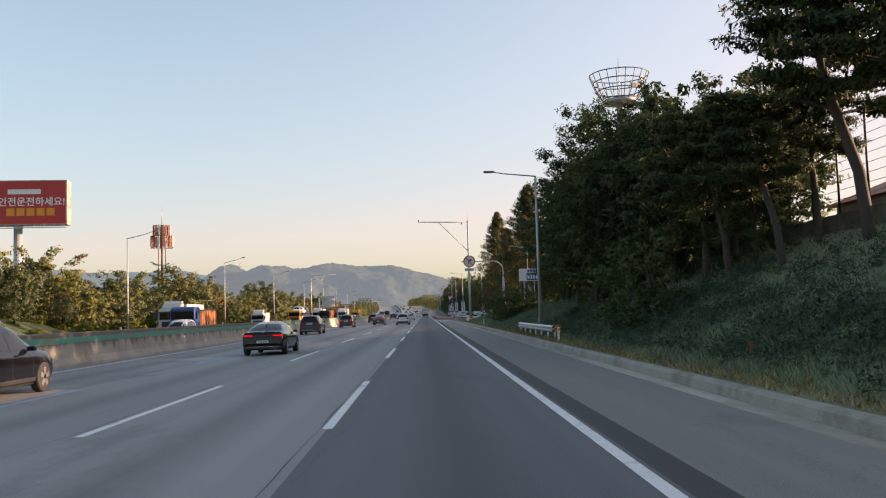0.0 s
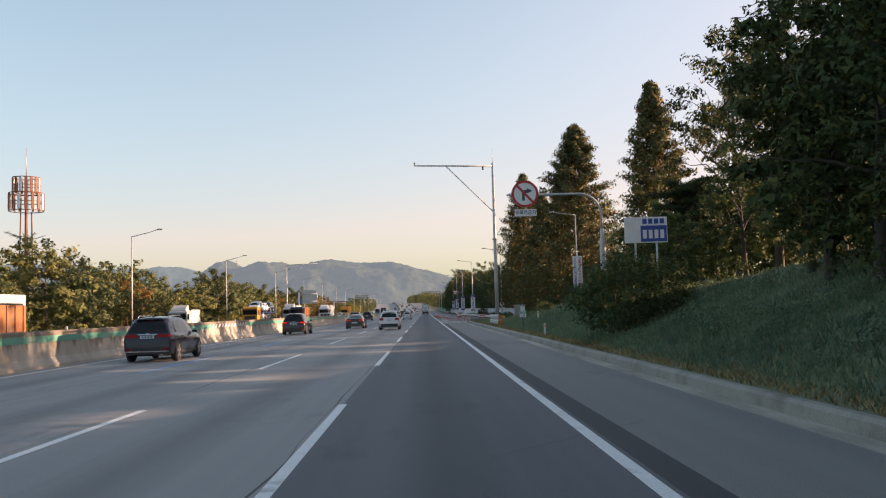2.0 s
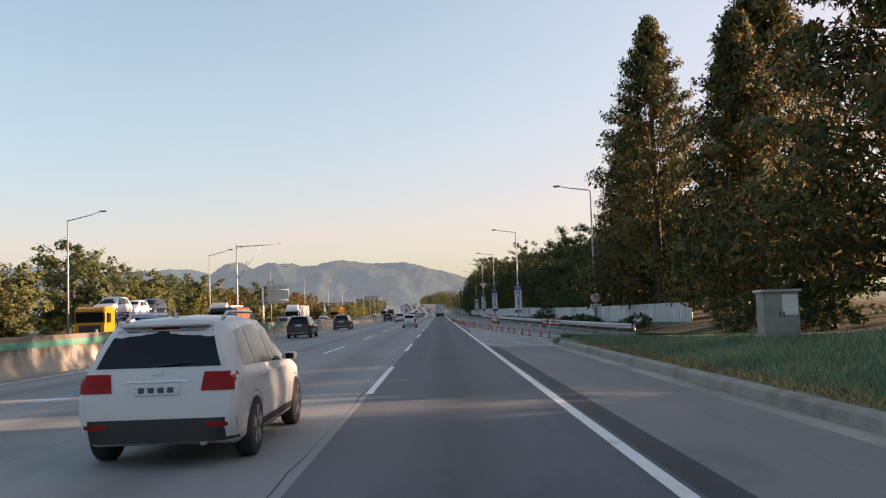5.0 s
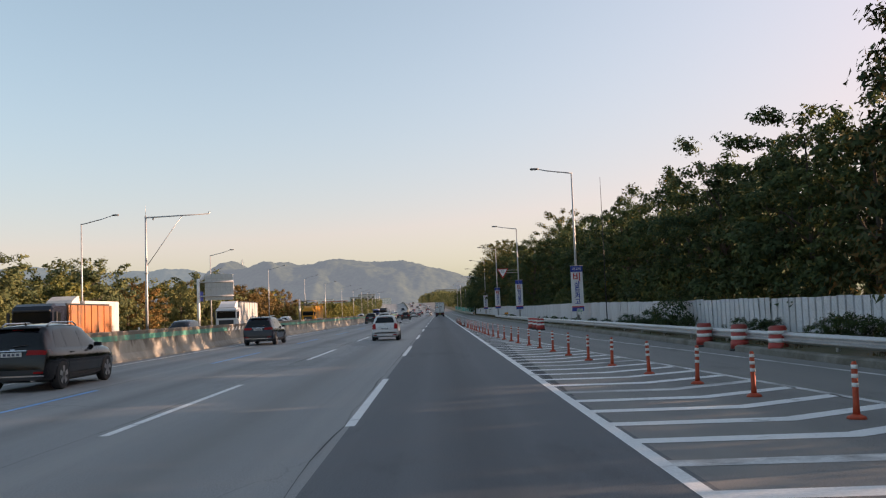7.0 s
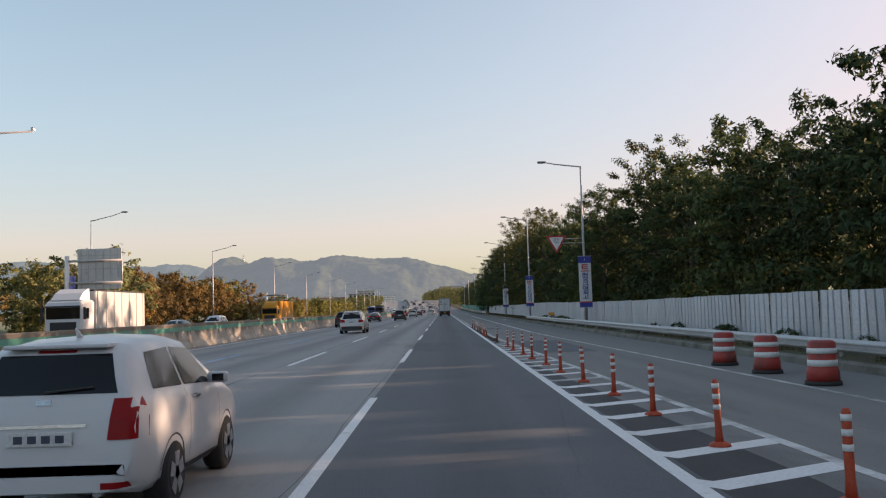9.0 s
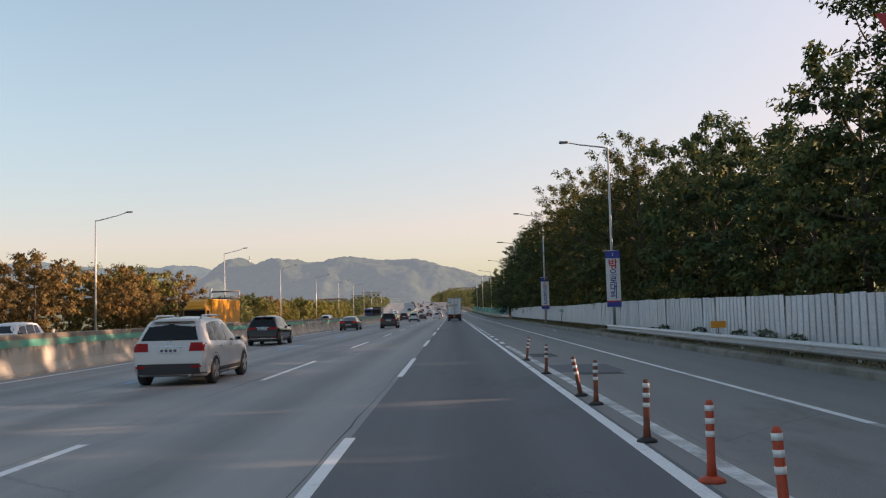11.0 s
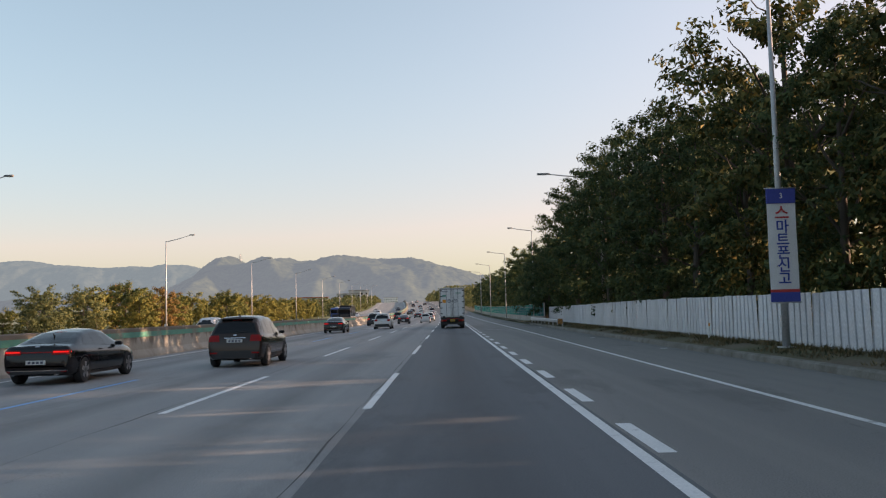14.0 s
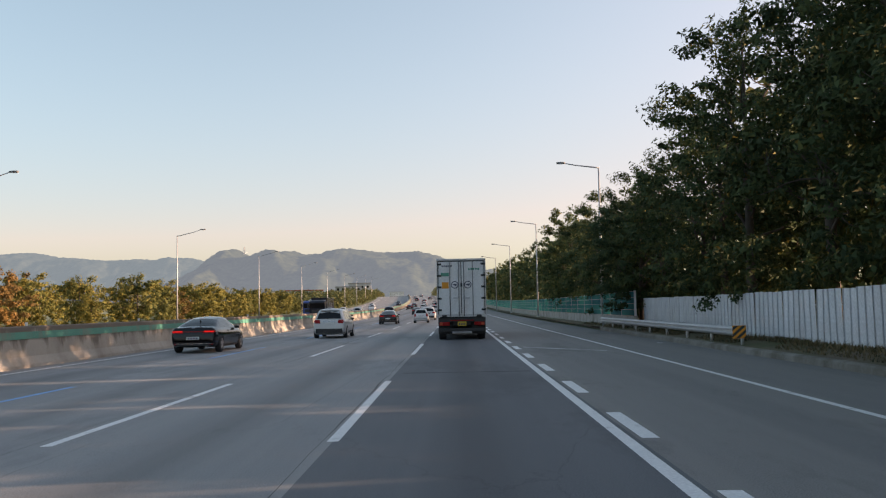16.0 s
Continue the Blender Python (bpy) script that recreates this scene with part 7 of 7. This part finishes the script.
def box_truck_rear(x, y):
    """The tall box lorry ahead: barn doors, bars, hinges, bumper and lamps."""
    root = put(thing("box_truck", "tall white box lorry with barn doors and red rear lamps", "truck"), x, y)
    w, z0, z1, L = 1.245, 1.16, 4.08, 10.2
    part("cargo_box", box(-w, w, 0.05, L, z0, z1, 0.03), PAINT["truck"], root, "white cargo box with grimy rear")
    part("roof_cap", box(-w - 0.01, w + 0.01, -0.02, 0.3, z1 - 0.07, z1 + 0.03, 0.02), M["galv"], root)
    part("header_seal", box(-w + 0.1, w - 0.1, -0.004, 0.03, z1 - 0.125, z1 - 0.075), M["trim_black"], root)
    part("underbody", box(-1.15, 1.15, 1.9, L + 0.2, 0.42, z0 - 0.01, 0.02), M["trim_black"], root)
    part("centre_seal", box(-0.018, 0.018, -0.006, 0.04, z0 + 0.13, z1 - 0.12), M["trim_black"], root)
    part("notch", box(-0.045, 0.045, -0.05, -0.01, 2.68, 2.86, 0.008), M["trim_black"], root)
    for s in (-1, 1):
        part("mud_guard", box(*sorted((s * 0.5, s * 1.2)), 0.3, 0.34, 0.3, 1.1, 0.01), M["rubber"], root)
        part("corner_post", box(*sorted((s * (w - 0.05), s * (w + 0.008))), -0.01, 0.06, z0, z1 - 0.08, 0.01), M["galv"], root)
        part("door_seal", box(*sorted((s * (w - 0.085), s * (w - 0.055))), -0.004, 0.04, z0 + 0.13, z1 - 0.08), M["trim_black"], root)
        d = part("rear_door", box(*sorted((s * 0.02, s * (w - 0.11))), 0.0, 0.049, z0 + 0.14, z1 - 0.12, 0.012), PAINT["truck"], root, "white ribbed barn door")
        for k in range(2):
            xr = s * (0.13 + 0.45 * k)
            part("lock_bar", tube([(xr, -0.035, z0 + 0.04), (xr, -0.035, z1 - 0.08)], 0.02, 8), M["lamp_head"], d)
            for zz in (z0 + 0.2, z0 + 1.0, z1 - 0.9, z1 - 0.2):
                part("keeper", box(xr - 0.05, xr + 0.05, -0.05, -0.001, zz - 0.03, zz + 0.03), M["galv"], d)
        for k in range(5):
            zz = z0 + 0.35 + 0.58 * k
            part("hinge", box(*sorted((s * (w - 0.24), s * (w - 0.02))), -0.03, -0.004, zz - 0.05, zz + 0.05, 0.006), M["trim_black"], root)
        hd = part("handle", box(*sorted((s * 0.16, s * 0.42)), -0.06, -0.03, z0 + 0.92, z0 + 0.98, 0.006), M["galv"], d)
        e = part("emblem", ring_plate(0.15, 0.19, -0.006), M["ink"], d)
        e.matrix_basis = pose(s * 0.33, 0, 2.78)
        part("emblem_mark", quad([(-0.13, 0.03), (0.13, 0.06), (0.06, -0.07)], -0.008), M["ink"], e)
        part("rubber_buffer", box(*sorted((s * 0.75, s * 1.0)), -0.06, 0.04, z0 - 0.02, z0 + 0.10, 0.02), M["rubber"], root)
        lamp = part("tail_lamp", box(*sorted((s * 0.62, s * 1.14)), 0.02, 0.14, 0.72, 0.90, 0.02), M["tail_red"], root, "red rear lamp cluster")
        part("amber_lamp", box(*sorted((s * 0.98, s * 1.13)), 0.012, 0.018, 0.74, 0.88), M["orange"], lamp)
        part("mud_flap", box(*sorted((s * 0.62, s * 1.18)), 0.42, 0.44, 0.28, 0.95), M["rubber"], root)
        part("side_marker", box(*sorted((s * (w + 0.001), s * (w + 0.012))), 1.0, 1.3, z0 + 0.04, z0 + 0.10), M["yellow"], root)
        mir = part("mirror", box(*sorted((s * 1.34, s * 1.5)), L + 1.9, L + 2.0, 2.2, 3.0, 0.03), M["trim_black"], root)
    part("sill", box(-w, w, -0.02, 0.1, z0, z0 + 0.13, 0.01), M["galv"], root)
    part("chassis", box(-0.45, 0.45, 0.2, L + 0.2, 0.72, z0 - 0.004, 0.02), M["trim_black"], root)
    part("underrun_bar", box(-1.2, 1.2, 0.03, 0.15, 0.42, 0.58, 0.02), M["trim_black"], root)
    part("lamp_bar", box(-1.2, 1.2, 0.05, 0.12, 0.90, 1.12, 0.01), M["trim_black"], root)
    part("red_strip", box(-0.6, 0.6, 0.02, 0.045, 0.96, 1.0), M["tail_red"], root)
    p = part("plate", box(-0.22, 0.22, 0.0, 0.03, 0.70, 0.92, 0.006), M["plate_yellow"], root, "yellow number plate")
    for k in range(4):
        part("plate_bar", box(-0.16 + 0.09 * k, -0.10 + 0.09 * k, -0.006, -0.0005, 0.75, 0.84), M["ink"], p)
    part("notice", quad([(-0.98, 2.60), (-0.64, 2.60), (-0.64, 2.92), (-0.98, 2.92)], -0.007), M["yellow"], root, "orange notice")
    part("notice", quad([(-1.02, 3.22), (-0.62, 3.22), (-0.62, 3.40), (-1.02, 3.40)], -0.007), M["sign_green"], root)
    for k in range(5):
        part("text_bar", quad([(0.36 + 0.12 * k, 3.52), (0.44 + 0.12 * k, 3.52), (0.44 + 0.12 * k, 3.62), (0.36 + 0.12 * k, 3.62)], -0.007), M["sign_green"], root)
        part("text_bar", quad([(-0.98 + 0.11 * k, 3.70), (-0.9 + 0.11 * k, 3.70), (-0.9 + 0.11 * k, 3.78), (-0.98 + 0.11 * k, 3.78)], -0.007), M["ink"], root)
    cargo_wheels(root, (1.3, 2.6, L + 1.2), 2.45)
    part("cab", box(-1.22, 1.22, L + 0.5, L + 2.4, 0.6, 3.3, 0.15), PAINT["truck"], root)
    return root


box_truck_rear(0.05, 406.2)


def lorry(x, y, cab_paint, load, length, height, label, load_paint=None, fairing=True):
    """An oncoming cab-over lorry, its nose at the origin facing the camera."""
    root = put(thing("lorry", label, "truck"), x, y, 180)
    w = 1.23
    # built with the nose at y = 0 and the load towards -y
    rings = []
    for yy, k, zt in ((0.0, 0.93, 2.55), (-0.12, 1.0, 2.85), (-0.5, 1.0, 3.0), (-2.0, 1.0, 3.0)):
        ww = w * k
        rings.append([(-ww, yy, 0.55), (ww, yy, 0.55), (ww, yy, zt - 0.15), (ww * 0.9, yy, zt), (-ww * 0.9, yy, zt), (-ww, yy, zt - 0.15)])
    part("cab", ring_loft(rings, smooth=False), cab_paint, root)
    part("windscreen", box(-w * 0.9, w * 0.9, -0.1, 0.012, 1.75, 2.5, 0.02), M["car_glass"], root)
    part("visor", box(-w * 0.92, w * 0.92, -0.05, 0.16, 2.52, 2.62, 0.02), M["trim_black"], root)
    part("grille", box(-w * 0.7, w * 0.7, -0.05, 0.02, 1.0, 1.55, 0.02), M["trim_black"], root)
    part("bumper", box(-w, w, -0.1, 0.10, 0.42, 0.92, 0.06), cab_paint, root)
    for s in (-1, 1):
        part("side_window", box(*sorted((s * (w - 0.01), s * (w + 0.008))), -1.15, -0.3, 1.75, 2.45, 0.004), M["car_glass"], root)
        part("headlamp", box(*sorted((s * 0.75, s * 1.12)), 0.06, 0.12, 0.62, 0.82, 0.02), M["lamp_clear"], root)
        part("mirror", box(*sorted((s * 1.32, s * 1.5)), -0.1, 0.0, 1.7, 2.5, 0.03), M["trim_black"], root)
    if fairing:
        part("fairing", ring_loft([[(-w * 0.8, a, 2.98), (w * 0.8, a, 2.98), (w * 0.75, a, t), (-w * 0.75, a, t)] for a, t in ((-0.35, 3.02), (-0.9, 3.45), (-1.7, 3.75), (-1.95, 3.75))], smooth=False), cab_paint, root)
    part("chassis", box(-0.45, 0.45, -length, -0.3, 0.6, 1.0, 0.02), M["trim_black"], root)
    if load == "box":
        part("cargo_box", box(-w - 0.02, w + 0.02, -length, -2.2, 1.02, height, 0.03), load_paint, root)
        part("skirt_rail", box(-w - 0.03, w + 0.03, -length, -2.2, 1.0, 1.12), M["galv"], root)
        for k in range(3):
            part("side_mark", box(w + 0.021, w + 0.026, -length * 0.5 - 0.9 * k, -length * 0.5 + 0.5 - 0.9 * k, height - 1.3, height - 0.9), M["galv"], root)
    elif load == "bed":
        part("bed", box(-w, w, -length, -2.3, 1.05, height, 0.04), load_paint, root)
        for k in range(7):
            yy = -2.6 - (length - 3) * k / 6
            for s in (-1, 1):
                part("rib", box(*sorted((s * w, s * (w + 0.06))), yy - 0.06, yy + 0.06, 1.1, height, 0.01), load_paint, root)
        part("tarp", box(-w * 0.9, w * 0.9, -length + 0.1, -2.4, height, height + 0.12, 0.05), M["black"], root)
    elif load == "tank":
        part("tank", tube([(0, -2.4, 2.15), (0, -2.6, 2.15), (0, -length + 0.2, 2.15), (0, -length, 2.15)], [0.6, 1.12, 1.12, 0.6], 24), load_paint, root)
    cargo_wheels(root, (-1.0, -length + 1.0, -length + 2.3), 2.4)
    return root


lorry(-27.6, 94, PAINT["cream"], "box", 9.5, 3.4, "oncoming white lorry with a white cargo box", PAINT["cream"])
small = lorry(-27.6, 143, PAINT["cream"], "box", 7.0, 3.1, "oncoming cream lorry with a pale cargo box", PAINT["cream"])
lorry(-24.6, 88, PAINT["blue"], "bed", 9.0, 2.6, "oncoming blue lorry with an orange tipper bed", PAINT["orange"], False)
lorry(-27.6, 222, PAINT["cream"], "box", 9.0, 3.4, "oncoming white lorry with a white cargo box", PAINT["cream"])
lorry(-24.6, 212, PAINT["slate"], "bed", 9.5, 2.9, "oncoming dark lorry with an orange tipper bed", PAINT["orange"], False)
lorry(-25.2, 262, PAINT["white"], "bed", 12.0, 3.6, "oncoming white lorry with a grey covered load", PAINT["silver"])
lorry(-27.6, 342, PAINT["yellow"], "box", 14.5, 3.75, "oncoming bright yellow lorry with a yellow cargo box", PAINT["yellow"])
lorry(-21.5, 497, PAINT["slate"], "box", 10.5, 3.4, "oncoming dark coach-like lorry", PAINT["slate"], False)
lorry(-25.0, 512, PAINT["blue"], "tank", 11.0, 3.3, "oncoming tanker lorry with a silver tank", PAINT["silver"], False)


small.matrix_basis = small.matrix_basis @ Matrix.Diagonal((0.85, 0.8, 0.8, 1))


def car_carrier(x, y):
    """A two-deck car transporter coming the other way; its load of cars stands on it as things of their own."""
    root = lorry(x, y, PAINT["yellow"], "none", 17.0, 3.0, "oncoming yellow car transporter with two blue decks", None, False)
    root.name = "car_transporter"
    tagged(root, category="truck")
    for z in (0.70, 2.05):
        part("deck", box(-1.2, 1.2, -16.8, -2.4 if z < 1 else -2.2, z, z + 0.1, 0.01), PAINT["blue"], root)
    for k in range(6):
        yy = -2.7 - 2.75 * k
        for s in (-1, 1):
            part("upright", box(*sorted((s * 1.16, s * 1.24)), yy - 0.07, yy + 0.07, 0.75, 2.08), PAINT["blue"], root)
    for s in (-1, 1):
        part("side_rail", tube([(s * 1.2, -2.3, 2.5), (s * 1.2, -16.7, 2.5)], 0.03, 6), PAINT["blue"], root)
    return root


cx, cy = -27.6, 183.0
car_carrier(cx, cy)
for i, (src, z) in enumerate(((far_suv_white, 2.16), (far_hatch, 2.16), (far_suv_dark, 2.16), (far_suv_white, 0.81), (far_suv_dark, 0.81))):
    yy = cy + (2.3 + 4.85 * i if z > 2 else 3.2 + 5.0 * (i - 3)) + 4.75
    copy_thing(src, pose(cx, yy, z, 0, 0, 180))
for src, x, y in ((far_suv_white, -20.8, 76), (far_suv_dark, -20.8, 232), (far_suv_white, -24.6, 300), (far_sedan, -21, 275), (far_silver, -17.3, 520), (far_suv_white, -21, 395), (far_hatch, -24.6, 560), (far_suv_white, -21, 600), (far_silver, -24.6, 650), (far_suv_dark, -17.3, 690)):
    copy_thing(src, pose(*on_road(x, y), 0, 0, heading(y) + 180))

# ---- far buildings at the foot of the hills ----
def block(x, y, w, d, h, paint, floors, label):
    root = thing("building", label, "building", pose(*on_road(x, y, -1), 0, 0, 8))
    part("wall", box(-w / 2, w / 2, 0, d, 0, h, 0.05), paint, root)
    part("roof", box(-w / 2 - 0.3, w / 2 + 0.3, -0.3, d + 0.3, h, h + 0.5, 0.05), M["brick_red"] if floors < 3 else M["concrete"], root)
    for f in range(floors):
        n = max(2, int(w / 3))
        for i in range(n):
            u = -w / 2 + w * (i + 0.5) / n
            z = 1.2 + (h - 1) * f / floors
            part("window", box(u - 0.7, u + 0.7, -0.06, -0.005, z, z + 1.3), M["car_glass"], root)
    return root


for x, y, w, d, h, p, f in ((-62, 640, 12, 8, 5.0, "cream", 1), (-58, 700, 16, 8, 5.5, "cream", 2), (-66, 790, 18, 10, 7, "cream", 2), (-52, 905, 16, 10, 7.5, "cream", 3), (-46, 930, 14, 10, 10, "cream", 3), (30, 1000, 20, 12, 13, "cream", 4), (-148, 1950, 34, 14, 24, "truck", 5), (-25, 2000, 26, 14, 23, "truck", 5)):
    block(x, y, w, d, h, PAINT[p], f, "pale low building below the hills")
